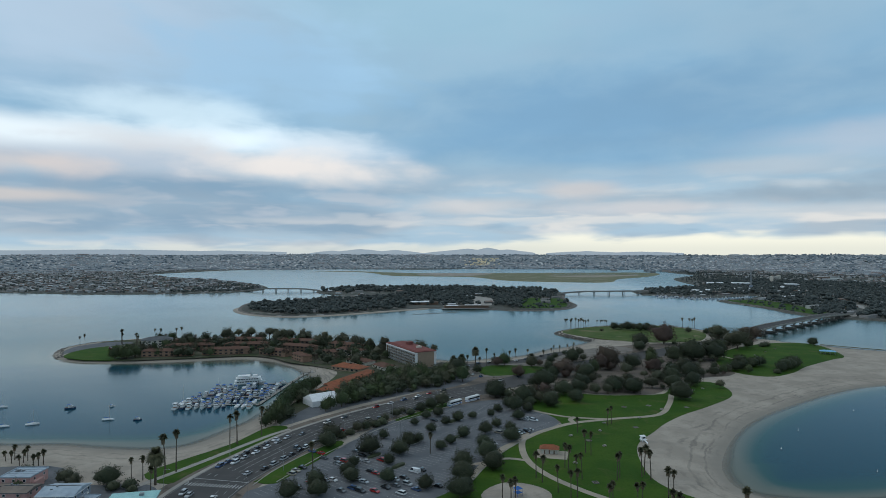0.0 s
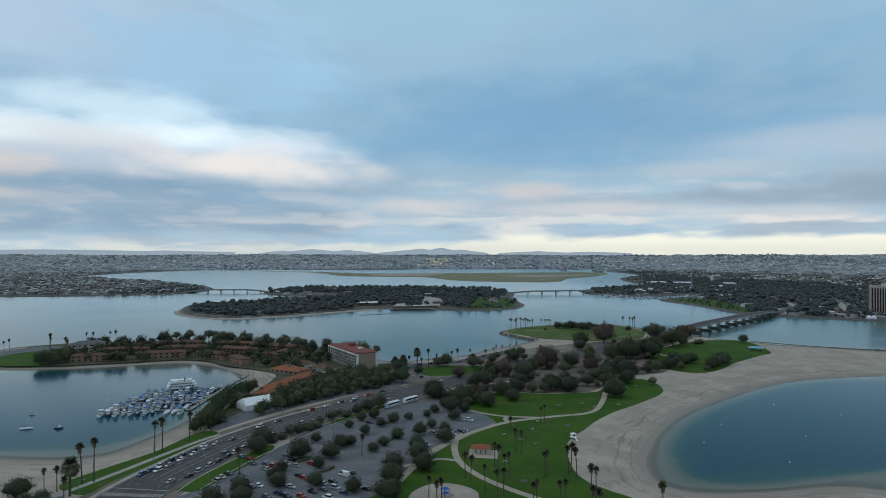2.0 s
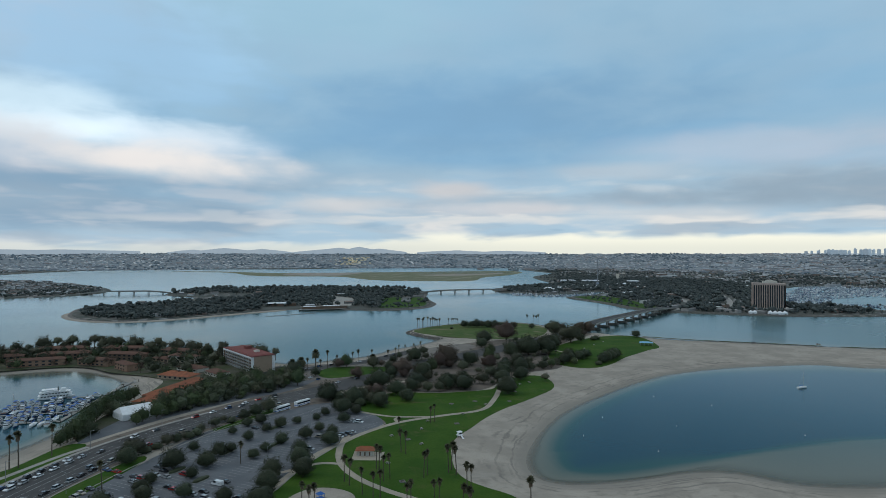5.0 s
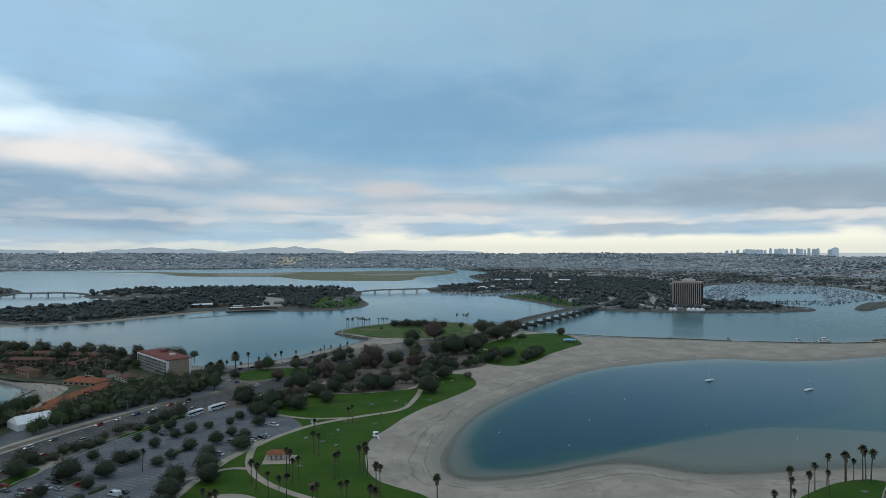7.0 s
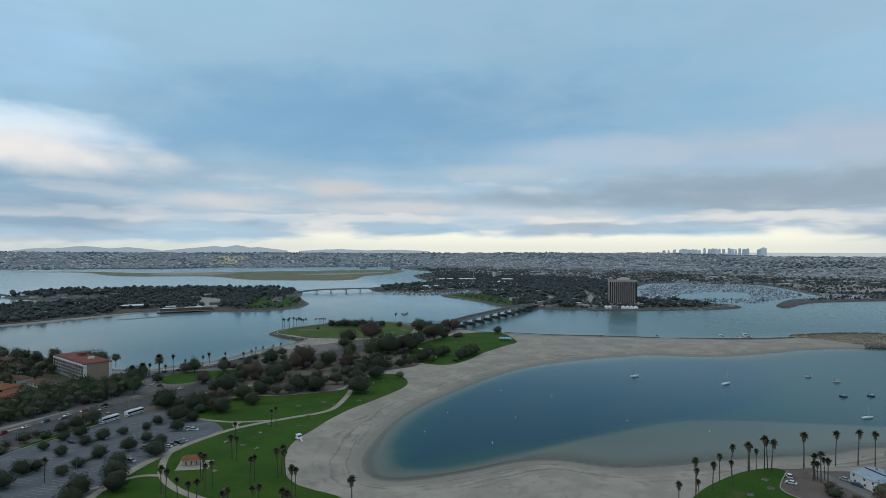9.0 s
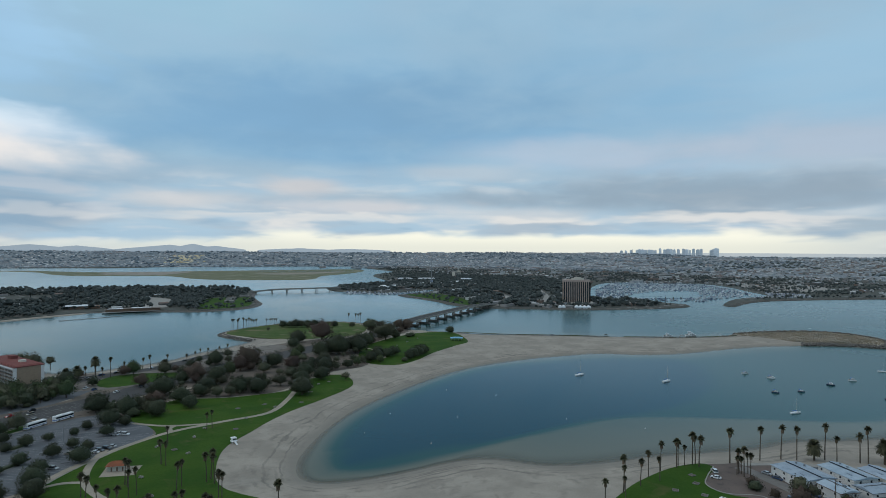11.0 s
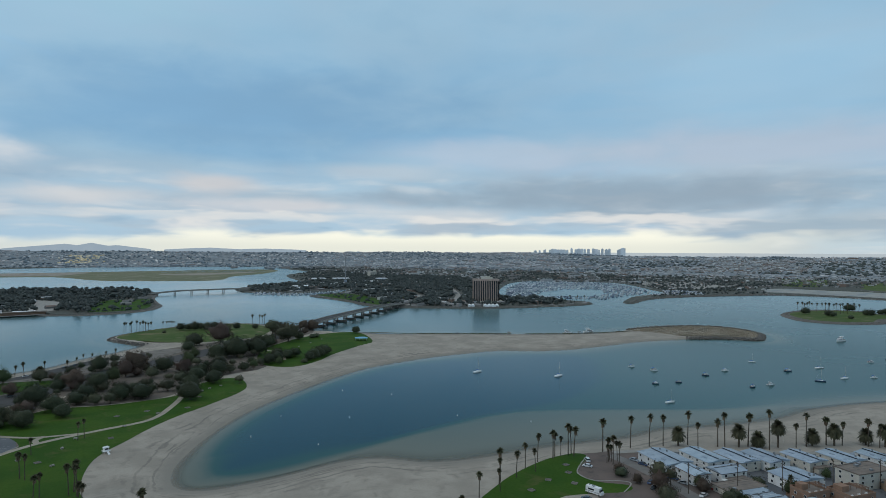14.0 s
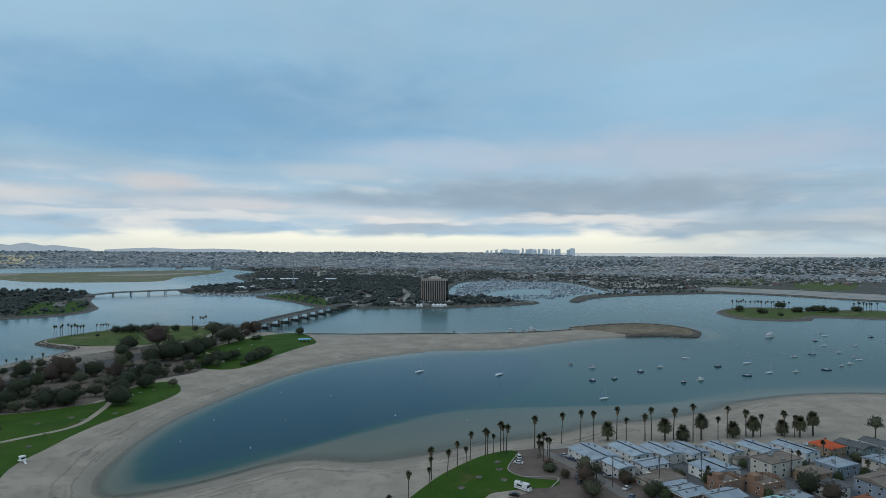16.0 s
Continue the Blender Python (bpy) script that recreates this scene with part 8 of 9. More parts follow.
for x, y, a in ((20, 538, 30), (30, 548, 40), (40, 553, 45), (52, 558, 45), (66, 565, 45), (75, 572, 50), (92, 590, 50), (100, 598, 55), (24, 500, 60), (30, 492, 60), (120, 612, 40), (45, 478, 45), (60, 490, 45)):
    car(x, y, a, "cars behind the cove", where="parked behind the cove beach", rims=False)
for x, y, a in ((-352, 636, 40), (-346, 626, 40), (-340, 640, 40), (-20, 470, 40), (-28, 462, 40), (-12, 480, 40), (-60, 420, 50), (-52, 428, 50), (500, 602, -30), (560, 577, -30), (640, 536, -20), (655, 532, -20)):
    car(x, y, a, "cars of the resort", where="parked in the open", rims=False)


def coach(x, y, turn):
    t = thing("coach", "long white touring coach with dark windows", "bus", pose(x, y, LAND + 0.05, 0, 0, turn), "coaches")
    part("body", Geo().box(0, 0, 0.4, 12.4, 2.5, 2.9, 0, 0.985), M["white"], t)
    part("window_band", Geo().box(0.2, 0, 1.75, 11.6, 2.56, 0.95), M["glass"], t)
    part("windscreen", Geo().box(6.15, 0, 1.2, 0.12, 2.3, 1.7), M["glass"], t)
    part("stripe", Geo().box(0, 0, 0.95, 12.42, 2.54, 0.3), M["blue_canvas"], t)
    part("air_unit", Geo().box(-1.5, 0, 3.28, 3.0, 1.7, 0.28), M["white"], t)
    for sx in (-3.6, 4.0):
        for sy in (-1, 1):
            wh = part("wheel", WHEEL, None, t, "", Matrix.LocRotScale((sx, sy * 1.15, 0.5), None, (1.5, 1.5, 1.5)))
            part("rim", RIM, None, wh)


coach(9, 401, 50)
coach(21, 413, 48)


def motorhome(x, y, turn):
    t = thing("motorhome", "white motorhome parked beside the lawn", "motorhome", pose(x, y, LAND + 0.1, 0, 0, turn))
    part("body", Geo().box(-0.6, 0, 0.5, 6.6, 2.3, 2.6, 0, 0.98).box(2.9, 0, 0.5, 1.4, 2.2, 1.2), M["white"], t)
    part("window_band", Geo().box(-1.2, 0, 1.7, 2.6, 2.36, 0.7).box(2.75, 0, 1.7, 0.5, 2.1, 0.8), M["glass"], t)
    part("roof_unit", Geo().box(-0.8, 0, 3.08, 1.2, 0.9, 0.3).box(-2.8, 0.4, 3.08, 0.6, 0.6, 0.2), M["steel"], t)
    part("stripe", Geo().box(-0.6, 0, 1.1, 6.62, 2.34, 0.2), M["steel"], t)
    for sx in (-2.4, 2.4):
        for sy in (-1, 1):
            wh = part("wheel", WHEEL, None, t, "", pose(sx, sy * 1.05, 0.36))
            part("rim", RIM, None, wh)


motorhome(278, 163, -78)


# ---- boats ----
def hull_mesh(ln, wd, free, paint, name):
    """A hull: sharp bow at +x, square stern."""
    rings = []
    for t, k, sheer in ((0, 0.78, 0), (0.3, 0.98, 0.02), (0.6, 0.92, 0.08), (0.85, 0.5, 0.18), (1.0, 0.04, 0.3)):
        x = -ln / 2 + ln * t
        w = wd / 2 * k
        rings.append([(x, -w * 0.55, -0.35), (x, -w, free * 0.4), (x, -w, free + sheer), (x, w, free + sheer), (x, w, free * 0.4), (x, w * 0.55, -0.35)])
    return Geo().loft(rings).mesh(name, paint)


SAIL_HULLS = [hull_mesh(9.5, 3.0, 1.0, M["hull_white"], "hull"), hull_mesh(9.5, 3.0, 1.0, M["hull_dark"], "hull")]
SAIL_CABIN = Geo().box(0.4, 0, 1.0, 3.6, 1.7, 0.55, 0, 0.85).mesh("cabin", M["hull_white"])
MAST = Geo().tube((0.9, 0, 0.9), (0.9, 0, 12.5), 0.10, 0.07, 6).box(0.9, 0, 7.5, 0.06, 2.0, 0.06).mesh("mast", M["cream"])
BOOM = Geo().tube((0.9, 0, 2.3), (-3.4, 0, 2.2), 0.22, 0.18, 6).mesh("boom", M["blue_canvas"])
STAY = Geo().tube((4.6, 0, 1.3), (0.9, 0, 11.8), 0.03, 0.03, 4).tube((-4.6, 0, 1.1), (0.9, 0, 11.8), 0.03, 0.03, 4).mesh("rigging", M["steel"])
MOTOR_HULL = hull_mesh(9.0, 3.2, 1.3, M["hull_white"], "hull")
MOTOR_CABIN = Geo().box(0.4, 0, 1.3, 4.4, 2.6, 1.2, 0, 0.85).box(-0.3, 0, 2.5, 2.6, 2.2, 0.9, 0, 0.9).mesh("cabin", M["hull_white"])
MOTOR_GLASS = Geo().box(0.5, 0, 1.75, 4.3, 2.66, 0.4, 0, 0.92).box(-0.25, 0, 2.75, 2.66, 2.2, 0.35, 0, 0.95).mesh("windows", M["glass"])
MOTOR_HULL_D = hull_mesh(9.0, 3.2, 1.3, M["hull_dark"], "hull")
MOTOR_DECK = Geo().box(-2.9, 0, 1.32, 2.6, 2.5, 0.06).mesh("cockpit", M["brown_wall"])
MOTOR_BIMINI = Geo().box(-1.4, 0, 3.7, 3.0, 2.3, 0.12, 0, 0.9).box(-2.6, 1.0, 1.3, 0.08, 0.08, 2.4).box(-2.6, -1.0, 1.3, 0.08, 0.08, 2.4).mesh("canopy", M["blue_canvas"])
MOTOR_BIMINI_W = Geo().box(-1.4, 0, 3.7, 3.0, 2.3, 0.12, 0, 0.9).box(-2.6, 1.0, 1.3, 0.08, 0.08, 2.4).box(-2.6, -1.0, 1.3, 0.08, 0.08, 2.4).mesh("canopy", M["canvas"])
boat_rng = random.Random(8)


def sailboat(x, y, turn, k, group, where="moored in the bay", dark=False):
    t = thing("sailboat", "%s sailing yacht %s" % ("navy-hulled" if dark else "white", where), "boat", Matrix.LocRotScale((x, y, 0), Euler((0, 0, radians(turn))), (k, k, k)), group)
    part("hull", SAIL_HULLS[dark], None, t)
    for n, me in (("cabin", SAIL_CABIN), ("mast", MAST), ("boom", BOOM), ("rigging", STAY)):
        part(n, me, None, t)


def motorboat(x, y, turn, k, group, where="moored in the bay"):
    blue = boat_rng.random() < 0.62
    t = thing("motorboat", "white cabin motorboat%s %s" % (" with a blue canopy" if blue else " with a white canopy", where), "boat", Matrix.LocRotScale((x, y, 0), Euler((0, 0, radians(turn))), (k, k, k)), group)
    for n, me in (("hull", MOTOR_HULL if boat_rng.random() < 0.66 else MOTOR_HULL_D), ("cockpit", MOTOR_DECK), ("cabin", MOTOR_CABIN), ("window_band", MOTOR_GLASS), ("canopy", MOTOR_BIMINI if blue else MOTOR_BIMINI_W)):
        part(n, me, None, t)


for x, y, kind, a, k in ((-241, 395, 1, 30, 1.1), (-240, 358, 0, 25, 1.0), (-201, 369, 0, 10, 0.95), (-183, 369, 1, 10, 0.8), (-254, 353, 0, 15, 1.0), (-288, 397, 0, 20, 1.0), (-217, 401, 1, 15, 0.6), (-300, 360, 1, 10, 0.9)):
    (motorboat if kind else sailboat)(x, y, a, k * (0.65 if kind else 0.75), "boats off the west beach")
for i, (x, y, kind) in enumerate(((390, 405, 0), (438, 357, 0), (523, 354, 1), (526, 332, 1), (483, 296, 1), (503, 290, 1), (546, 296, 1), (578, 299, 1), (443, 252, 0), (640, 312, 0), (538, 250, 1), (557, 247, 1), (624, 270, 1), (605, 234, 0), (663, 263, 0), (634, 229, 0), (658, 218, 1), (688, 206, 0), (736, 253, 1), (765, 249, 0), (871, 289, 1), (952, 316, 1), (928, 301, 0), (803, 239, 1), (721, 206, 1), (739, 206, 1), (772, 209, 0), (871, 247, 1), (965, 264, 1), (786, 219, 1), (842, 268, 0))):
    if kind:
        motorboat(x, y, -40 + boat_rng.uniform(-25, 35), boat_rng.uniform(0.52, 0.72), "boats moored in the bay")
    else:
        sailboat(x, y, 8 if i < 2 else -40 + boat_rng.uniform(-25, 35), 0.95 if i < 2 else boat_rng.uniform(0.68, 0.88), "boats moored in the bay", dark=i in (13, 17, 19))
motorboat(859, 336, 170, 1.5, "boats moored in the bay", "anchored off the jetty")
motorboat(660, 541, -20, 1.5, "boats on the spit", "beached on the spit")
motorboat(630, 548, -25, 1.2, "boats on the spit", "beached on the spit")
for x, y in ((404, 166), (398, 170), (409, 163), (415, 160), (394, 172), (384, 178)):
    sailboat(x, y, -20, 0.5, "boats on the sand", "pulled up on the sand")


def ferry():
    t = thing("excursion_boat", "white three-deck excursion boat at the dock", "ship", Matrix.LocRotScale((-150, 473, 0), Euler((0, 0, radians(20))), (0.9, 0.9, 0.72)))
    part("hull", hull_mesh(25, 7.5, 1.6, M["hull_white"], "hull"), None, t)
    for f in range(2):
        z = 1.7 + f * 2.7
        d = part("deck", Geo().box(-1.2, 0, z, 20.5 - f * 2, 6.8, 2.2), M["white"], t)
        for k in range(9 - f):
            for s in (-1, 1):
                part("window", Geo().box(-9.6 + k * 2.1 + f, s * 3.42, z + 0.8, 1.3, 0.1, 0.95), M["glass"], d)
        part("deck_edge", Geo().box(-1.0, 0, z + 2.2, 22.5 - f * 2, 7.6, 0.25), M["white"], t)
    rail = Geo()
    for s in (-1, 1):
        rail.box(-1.2, s * 3.4, 7.9, 19, 0.06, 0.08)
        for k in range(14):
            rail.box(-10 + k * 1.4, s * 3.4, 7.1, 0.06, 0.06, 0.85)
    part("railing", rail, M["white"], t)
    part("wheelhouse", Geo().box(4.5, 0, 7.1, 4.0, 4.2, 2.4, 0, 0.92), M["white"], t)
    part("awning", Geo().box(-4.5, 0, 9.2, 10.5, 6.2, 0.15), M["canvas"], t)
    for sx in (-9, -4.5, 0):
        for s in (-1, 1):
            part("awning_post", Geo().box(sx, s * 2.9, 7.1, 0.12, 0.12, 2.1), M["steel"], t)
    for s in (-1.2, 1.2):
        part("funnel", Geo().tube((1.0, s, 7.1), (1.0, s, 11.5), 0.35, 0.3, 8), M["dark"], t)


ferry()


def dock(a, b, width, label):
    a, b = Vector((*a, 0)), Vector((*b, 0))
    u, ln = (b - a).normalized(), (b - a).length
    t = thing("dock", label, "dock", Matrix.Translation((a + b) / 2) @ Matrix.Rotation(math.atan2(u.y, u.x), 4, "Z"), "docks of the marina")
    part("walkway", Geo().box(0, 0, 0.25, ln, width, 0.35), M["dock"], t)
    for k in range(max(2, int(ln / 14)) + 1):
        part("pile", Geo().tube((-ln / 2 + k * ln / max(2, int(ln / 14)), width / 2 + 0.2, -3), (-ln / 2 + k * ln / max(2, int(ln / 14)), width / 2 + 0.2, 2.4), 0.18, 0.16, 6), M["wood_pole"], t)
    return a, b


DOCKS = [((-117, 503), (-122, 405)), ((-122, 408), (-174, 403)), ((-120, 429), (-173, 426)), ((-119, 450), (-168, 446)), ((-117, 474), (-142, 470)), ((-111, 528), (-117, 503))]
for i, (a, b) in enumerate(DOCKS):
    dock(a, b, 2.6 if i in (0, 5) else 2.0, "grey boarded floating dock among white boats")
for a, b in DOCKS[1:4]:
    av, bv = Vector(a), Vector(b)
    u, ln = (bv - av).normalized(), (bv - av).length
    turn = math.degrees(math.atan2(u.y, u.x))
    for k in range(int(ln / 4.3)):
        for s in (-1, 1):
            if boat_rng.random() < 0.17:
                continue
            p = av + u * (4 + k * 4.3) + Vector((-u.y, u.x)) * s * 6.4
            if boat_rng.random() < 0.13:
                sailboat(p.x, p.y, turn + 90 * s + 180 * (boat_rng.random() < 0.4), 1.0, "boats of the marina", "berthed at the dock", boat_rng.random() < 0.45)
            else:
                motorboat(p.x, p.y, turn + 90 * s + 180 * (boat_rng.random() < 0.4), boat_rng.uniform(0.65, 1.08), "boats of the marina", "berthed at the dock")
for k in range(12):
    motorboat(-111 - (k % 2) * 13, 416 + k * 5.2, 0 if k % 2 else 180, 0.75, "boats of the marina", "berthed at the dock")
dock((-120, 512), (-98, 522), 2.0, "grey boarded gangway to the beach")
dock((-60, 1008), (16, 1049), 2.2, "long low floating dock off the wooded island")


def fleet(name, poly, gap, count, seed, turn, label, docks, clear=None):
    """A far marina: hulls with cabins and masts, in rows."""
    rng, g = random.Random(seed), Geo()
    for x, y in spots(poly, gap, rng, count, clear):
        k, a = rng.uniform(0.8, 1.5), radians(turn + rng.choice((0, 180)) + rng.uniform(-5, 5))
        c, s = math.cos(a) * k, math.sin(a) * k
        pts = [(x + c * px - s * py, y + s * px + c * py, z * k) for px, py, z in ((-5, -1.5, -0.3), (2, -1.6, -0.3), (5.5, 0, -0.3), (2, 1.6, -0.3), (-5, 1.5, -0.3), (-5, -1.5, 1.2), (2, -1.6, 1.3), (5.5, 0, 1.6), (2, 1.6, 1.3), (-5, 1.5, 1.2))]
        g.add(pts, [(5, 6, 7, 8, 9), (0, 1, 6, 5), (1, 2, 7, 6), (2, 3, 8, 7), (3, 4, 9, 8), (4, 0, 5, 9)])
        g.box(x, y, 1.1 * k, 4.5 * k, 2.2 * k, (0.7 if rng.random() < 0.5 else 1.8) * k, math.degrees(a), 0.85)
        if rng.random() < 0.35:
            g.box(x + c, y + s, 1.2, 0.16, 0.16, rng.uniform(7, 11) * k)
    for a, b in docks:
        v = Vector(b) - Vector(a)
        g.box((a[0] + b[0]) / 2, (a[1] + b[1]) / 2, 0.1, v.length, 2.0, 0.5, math.degrees(math.atan2(v.y, v.x)))
    return stuff(name, g, M["far_boat"], label, "boats")


fleet("south_marina_boats", [(945, 1030), (990, 990), (1080, 905), (1190, 950), (1345, 990), (1430, 1090), (1610, 1370), (1530, 1530), (1390, 1550), (1140, 1320), (950, 1080)], 7.6, 1150, 51, 35, "hundreds of white yachts berthed in a far marina", [((960, 1060 + k * 45), (1150 + k * 75, 980 + k * 60)) for k in (0, 6)], lambda px, py: ~inside([(1010, 1050), (1075, 960), (1200, 1010), (1330, 1150), (1250, 1210), (1110, 1140)], px, py))
fleet("north_marina_boats", [(480, 1460), (560, 1372), (660, 1405), (730, 1450), (670, 1370), (600, 1330), (520, 1330), (470, 1390)], 9.0, 130, 52, 60, "white boats at the docks of a small far marina", [((480, 1440), (560, 1360)), ((540, 1400), (640, 1385))])


# ---- posts, stones, small things ----
def lamp_post(x, y, turn, h=9.0):
    t = thing("street_lamp", "slim grey street lamp with one arm", "lamp", pose(x, y, LAND, 0, 0, turn), "street lamps")
    part("pole", Geo().tube((0, 0, -0.2), (0, 0, h), 0.12, 0.07, 6), M["steel"], t)
    arm = part("arm", Geo().tube((0, 0, h - 0.1), (2.2, 0, h + 0.3), 0.06, 0.05, 5), M["steel"], t)
    part("lamp_head", Geo().box(2.4, 0, h + 0.22, 0.8, 0.3, 0.14), M["steel"], arm)


for x, y, a in ((-69, 280, 150), (-50, 330, 150), (-28, 366, 145), (-2, 402, 135), (-101, 300, -30), (-82, 343, -35), (-57, 380, -38), (-30, 410, -42), (20, 466, -45), (40, 435, 130), (-75, 250, 170), (-112, 255, -10), (-20, 330, 60), (10, 300, 60), (28, 360, 60)):
    lamp_post(x, y, a)


def utility_pole(x, y, turn):
    t = thing("utility_pole", "dark wooden utility pole with two crossarms", "pole", pose(x, y, LAND, 0, 0, turn), "utility poles")
    part("pole", Geo().tube((0, 0, -0.3), (0, 0, 13), 0.19, 0.13, 7), M["wood_pole"], t)
    for z in (11.2, 12.4):
        arm = part("crossarm", Geo().box(0, 0, z, 2.8, 0.14, 0.14), M["wood_pole"], t)
        for k in (-1.2, -0.5, 0.5, 1.2):
            part("insulator", Geo().tube((k, 0, z + 0.14), (k, 0, z + 0.36), 0.06, 0.05, 5), M["steel"], arm)
    part("transformer", Geo().tube((0.35, 0, 9.2), (0.35, 0, 10.2), 0.26, 0.26, 8), M["steel"], t)


POLES = [(331, 133), (349, 124), (368, 113), (387, 103), (405, 92), (425, 81), (312, 143), (441, 71)]
for x, y in POLES:
    utility_pole(x, y, 60)
for k in range(len(POLES) - 1):
    (x0, y0), (x1, y1) = sorted(POLES)[k], sorted(POLES)[k + 1]
    g = Geo()
    for o in (-1.2, 1.2):
        pts = [(x0 + (x1 - x0) * i / 6 + o * 0.5, y0 + (y1 - y0) * i / 6 + o * 0.87, LAND + 12.8 - 1.6 * (i / 6) * (1 - i / 6)) for i in range(7)]
        for p, q in zip(pts, pts[1:]):
            g.tube(p, q, 0.02, 0.02, 3)
    tagged(new("power_cable", g.mesh("power_cable", M["rubber"])), "thin dark power cables between the poles", "cable", "power cables")

rock_rng = random.Random(33)
ROCKS = []
for _ in range(5):
    ROCKS.append(Geo().blob((0, 0, 0), 1.0, rock_rng, 0.7).mesh("rock", M["rock"]))


def revetment(name, line, rows, size, label, lift=0.0):
    """A bank of tumbled stones along a shore."""
    g = Geo()
    c = curve_through(line, False, 6)
    for (x0, y0), (x1, y1) in zip(c, c[1:]):
        seg = math.hypot(x1 - x0, y1 - y0)
        for k in range(max(1, int(seg / (size * 1.1)))):
            for r in range(rows):
                t = rock_rng.random()
                o = (r / max(rows - 1, 1) - 0.35) * 5.0
                nx, ny = -(y1 - y0) / seg, (x1 - x0) / seg
                g.blob((x0 + (x1 - x0) * t + nx * o + rock_rng.uniform(-1.5, 1.5), y0 + (y1 - y0) * t + ny * o + rock_rng.uniform(-1.5, 1.5), 0.1 + lift + 1.7 * (r / max(rows - 1, 1)) + rock_rng.uniform(-0.25, 0.25)), size * rock_rng.uniform(0.6, 1.25), rock_rng, 0.75)
    return stuff(name, g, M["rock"], label, "rocks")


revetment("cove_stones", [(165, 702), (152, 725), (137, 769), (155, 801), (206, 838), (264, 851), (310, 832), (335, 790), (352, 745)][::-1], 3, 1.0, "dark tumbled stones edging the spit")
revetment("resort_stones", [(-370, 579), (-402, 636), (-378, 689), (-263, 711), (-157, 692), (-67, 652)][::-1], 3, 1.0, "dark tumbled stones along the resort shore")
revetment("channel_stones", [(650, 1345), (585, 1312), (565, 1290), (572, 1200), (578, 1110), (574, 1030), (588, 975), (615, 945), (677, 902), (768, 855), (886, 832), (950, 830), (985, 855)], 3, 1.8, "dark tumbled stones along the channel")
revetment("river_stones", [(1050, 806), (1170, 862), (1293, 864), (1449, 831), (1542, 796), (1605, 707), (1612, 580), (1614, 452), (1628, 250)], 3, 2.2, "dark tumbled stones along the channel")
revetment("islet_stones", (ISLET + ISLET[:1])[::-1], 3, 1.5, "dark tumbled stones round the islet")
revetment("island_stones", [(35, 1115), (123, 1080), (200, 1105), (237, 1183), (242, 1264), (248, 1375)], 3, 1.5, "dark tumbled stones at the island's end")


def jetty():
    """The stone head of the spit: a heap of rocks."""
    g = Geo()
    poly = curve_through([(715, 524), (765, 522), (812, 510), (843, 485), (844, 450), (832, 424), (809, 405), (781, 393), (764, 416), (730, 440), (722, 480)], True, 4)
    for x, y in spots(poly, 2.0, rock_rng, 3000):
        g.blob((x, y, LAND + 0.1 + 0.35 * noise.noise((x * 0.1, y * 0.1, 0))), rock_rng.uniform(0.6, 1.35), rock_rng, 0.45)
    return stuff("jetty_rocks", g, M["jetty"], "brown stone head of the sand spit", "rocks")


M["jetty"] = surface("jetty_rock", (0.245, 0.198, 0.138), (0.185, 0.155, 0.112), 12.0, 0.95, 0.1, 1.5, stain=((0.125, 0.118, 0.088), 22.0, 0.50, 0.66))
jetty()
revetment("jetty_stones", [(719, 529), (765, 527), (813, 515), (846, 487), (848, 450), (835, 420), (810, 400), (779, 388), (760, 412), (717, 438)][::-1], 4, 1.5, "dark wet stones round the jetty", 0.7)

# trees and palms of the islet and the channel banks
g = Geo()
for x, y, h in ((1130, 514, 12), (1127, 477, 10), (1127, 470, 9), (1116, 439, 6), (1194, 452, 10), (1194, 444, 11), (1232, 446, 9), (1236, 439, 12), (1236, 432, 13), (1243, 427, 12), (1240, 414, 10), (1245, 410, 11), (1301, 400, 10), (1304, 394, 10), (1255, 506, 12), (1260, 502, 12), (1330, 340, 8)):
    plant("round" if h > 7 else "bush", x, y, h * 0.95, "on the grassy islet", "trees of the islet")
wood_trees(g, spots([(640, 985), (720, 925), (800, 890), (900, 850), (960, 850), (950, 900), (880, 960), (780, 960)], 12.0, random.Random(63), 60, lambda px, py: np.hypot(px - 745, py - 880) > 30), 4, 8, LAND, 3)
stuff("shore_trees", g, M["far_haze_leaf"], "round dark trees on islet and channel banks", "trees")
for x, y, h in ((1160, 542, 16), (1142, 526, 18), (1145, 523, 16), (1149, 521, 17), (1152, 519, 19), (1173, 525, 15), (1180, 521, 15), (1187, 516, 15), (1174, 504, 17), (1178, 501, 16), (1163, 492, 18), (1186, 496, 15), (1182, 491, 17), (1187, 487, 16), (1199, 488, 16), (1197, 481, 17), (1213, 478, 16), (1228, 477, 14)):
    palm(x, y, h, "on the grassy islet", "palms of the islet")
for x, y, h in ((1270, 390, 16), (1277, 385, 18), (1279, 384, 17), (1283, 381, 18), (1288, 378, 16), (1292, 375, 17), (1295, 373, 16), (1297, 365, 17)):
    palm(x, y, h, "on the grassy islet", "palms of the islet")
for x, y in ((930, 880), (950, 875), (962, 868), (976, 862), (700, 930), (690, 950), (640, 1000)):
    palm(x, y, 13, "on the channel bank", "palms of the channel bank")
for k in range(5):
    palm(-560 - k * 14, 1600 + (k % 2) * 20, 16, "at the far bridge", "palms of the north shore")

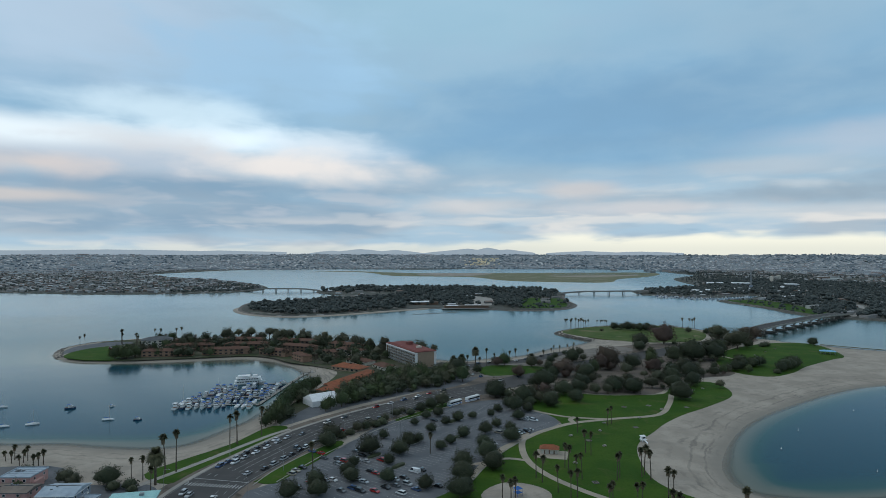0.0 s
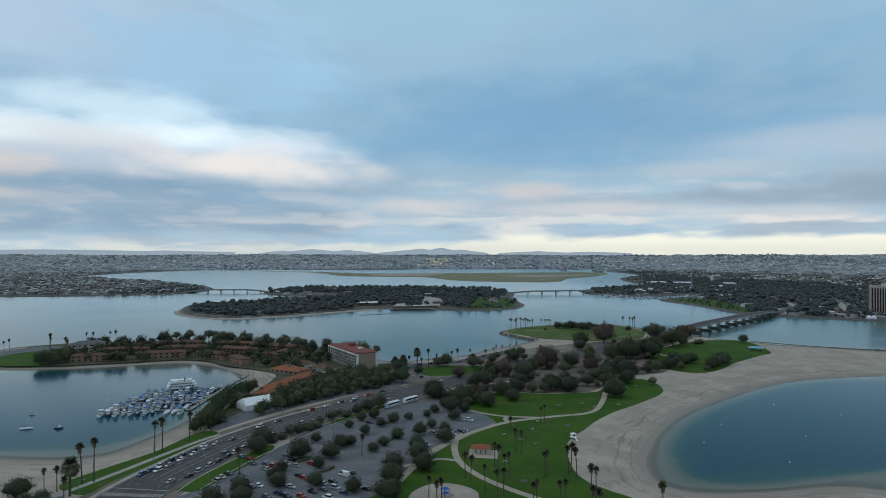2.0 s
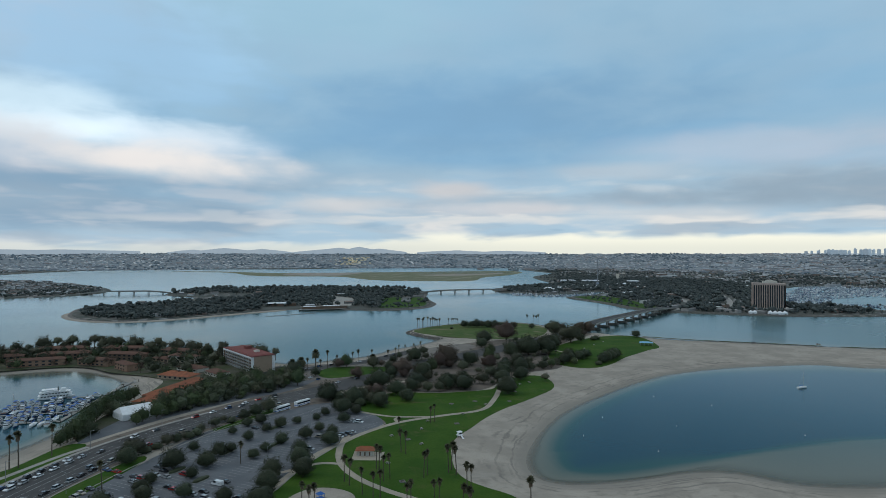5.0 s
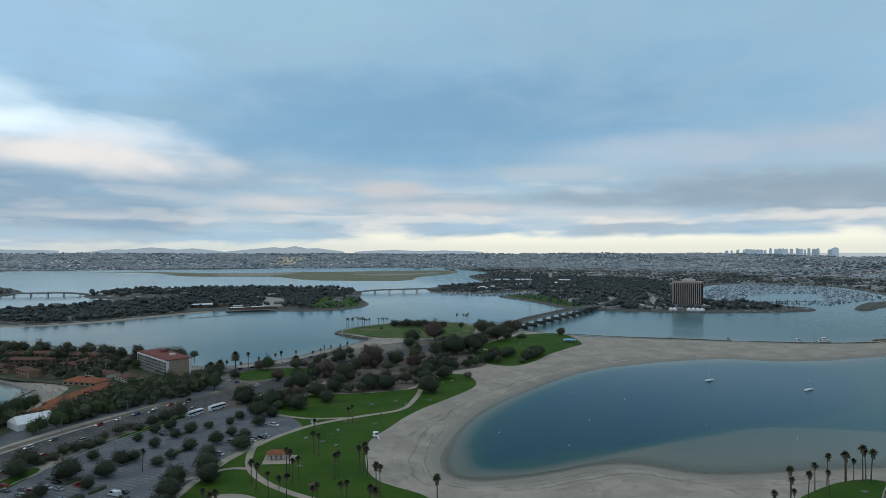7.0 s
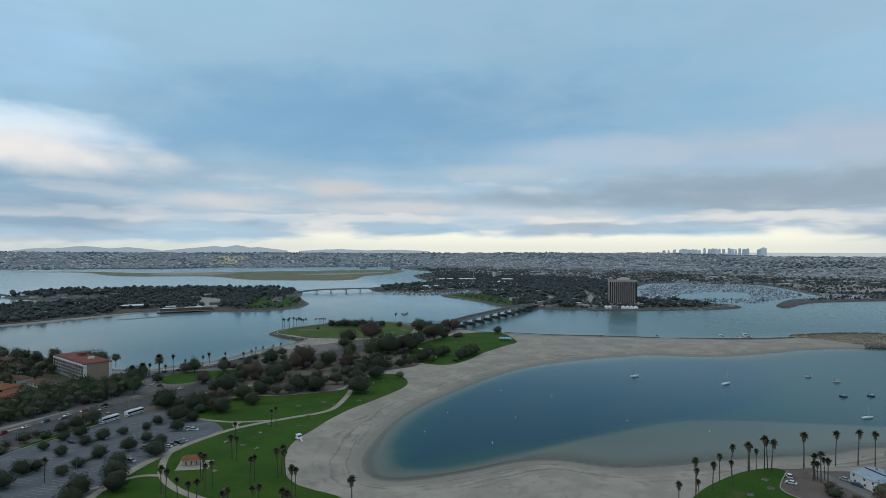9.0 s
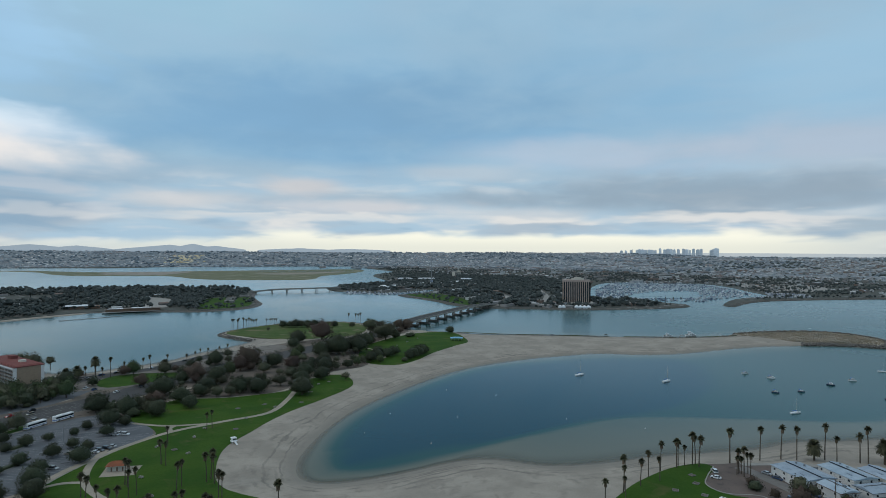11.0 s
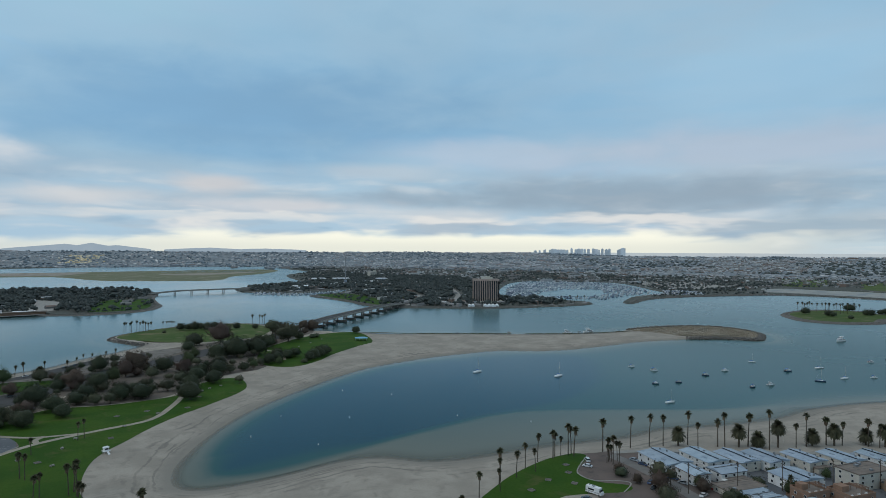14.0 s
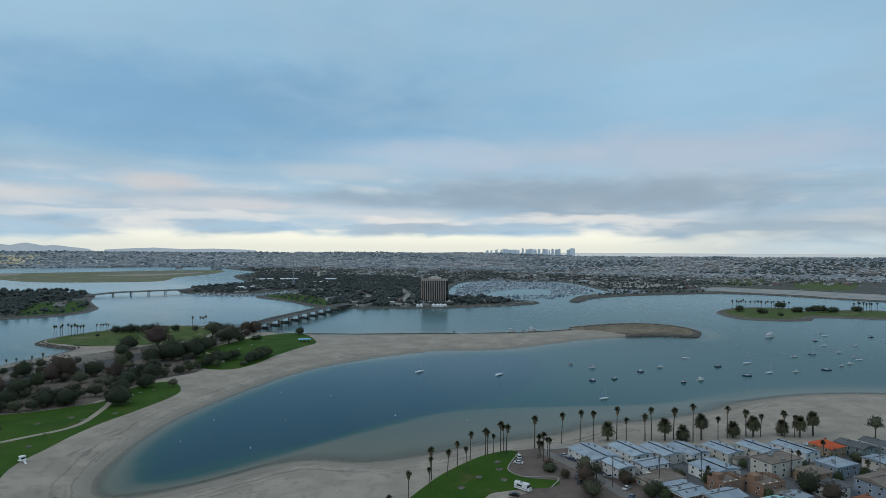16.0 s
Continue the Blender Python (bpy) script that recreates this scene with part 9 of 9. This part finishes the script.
# stone-edged beds on the lawns, tables, playground
BED = Geo()
for k in range(4):
    a = math.pi / 2 * k
    BED.box(1.6 * math.cos(a), 1.6 * math.sin(a), 0.05, 0.34, 3.5 if k % 2 else 2.8, 0.4, math.degrees(a))
BED = BED.mesh("edging", M["alley"])
BED_SAND = Geo().box(0, 0, 0.02, 2.86, 2.86, 0.14).mesh("bed", M["dirt"])
for x, y in ((292, 195), (286, 187), (272, 185), (258, 180), (279, 176), (118, 398), (135, 402), (170, 425), (158, 398), (112, 352), (80, 327), (70, 268)):
    t = thing("stone_bed", "low concrete-edged earth bed on the lawn", "planter", Matrix.LocRotScale((x, y, LAND + 0.05), Euler((0, 0, radians(x * 7 % 60))), (0.72, 0.72, 0.8)), "stone beds on the lawns")
    part("edging", BED, None, t)
    part("bed", BED_SAND, None, t)
TABLE = Geo().box(0, 0, 0.72, 1.9, 0.8, 0.08).mesh("tabletop", M["concrete"])
BENCH = Geo().box(0, 0, 0.42, 1.9, 0.3, 0.07).mesh("bench", M["concrete"])
FOOT = Geo().box(0, 0, 0, 0.15, 1.5, 0.4).box(0, 0, 0.4, 0.15, 0.5, 0.32).mesh("foot", M["concrete"])
for x, y in ((90, 345), (96, 360), (72, 335), (120, 372), (140, 392), (86, 318), (66, 292), (181, 447), (190, 452), (175, 442), (300, 600), (320, 620), (340, 640)):
    t = thing("picnic_table", "grey concrete picnic table with two benches", "table", pose(x, y, LAND + 0.07, 0, 0, x * 13 % 180), "picnic tables")
    part("tabletop", TABLE, None, t)
    for s in (-0.65, 0.65):
        part("bench", BENCH, None, t, "", pose(0, s, 0))
    for s in (-0.7, 0.7):
        part("foot", FOOT, None, t, "", pose(s, 0, 0))
t = thing("playground_frame", "blue climbing frame with a slide on sand", "playground", pose(35, 253, LAND + 0.13, 0, 0, 30))
for sx in (-1.2, 1.2):
    for sy in (-1.2, 1.2):
        part("post", Geo().tube((sx, sy, -0.2), (sx, sy, 3.2), 0.08, 0.08, 6), M["blue_canvas"], t)
part("platform", Geo().box(0, 0, 1.4, 2.6, 2.6, 0.12), M["blue_canvas"], t)
part("roof", Geo().box(0, 0, 3.1, 3.0, 3.0, 0.9, 0, 0.1), M["blue_canvas"], t)
part("slide", Geo().add([(1.3, -0.4, 1.5), (1.3, 0.4, 1.5), (4.2, 0.4, 0.1), (4.2, -0.4, 0.1)], [(3, 2, 1, 0), (0, 1, 2, 3)]), M["steel"], t)
BUOY = Geo().blob((0, 0, 0.12), 0.32, rock_rng, 1.0).tube((0, 0, 0.3), (0, 0, 1.1), 0.08, 0.05, 5).mesh("float", M["white"])
for x, y in ((178, 322), (205, 290), (240, 330), (265, 400), (300, 300), (330, 265), (290, 370), (205, 355)):
    t = thing("mooring_buoy", "small white mooring buoy on the water", "buoy", pose(x, y, 0), "buoys")
    part("float", BUOY, None, t)
# kerbed islands in the car park
for x, y in ((-17, 286), (-12, 322), (10, 330), (8, 362), (-30, 300), (14, 285)):
    t = thing("kerbed_island", "low planted island with a concrete kerb", "planter", pose(x, y, LAND + 0.05, 0, 0, 90 + LOT_TURN), "islands in the car park")
    part("kerb", Geo().loft([[(5.0 * math.cos(a), 1.6 * math.sin(a), z) for a in (2 * math.pi * i / 14 for i in range(14))] for z in (0, 0.2)]), M["concrete"], t)
    part("hedge", Geo().loft([[(k * 4.7 * math.cos(a), k * 1.4 * math.sin(a) * (1 + 0.15 * math.sin(5 * a)), z) for a in (2 * math.pi * i / 14 for i in range(14))] for z, k in ((0.2, 1.0), (0.9, 0.95), (1.2, 0.75))]), M["leaf"], t, "clipped low hedge")
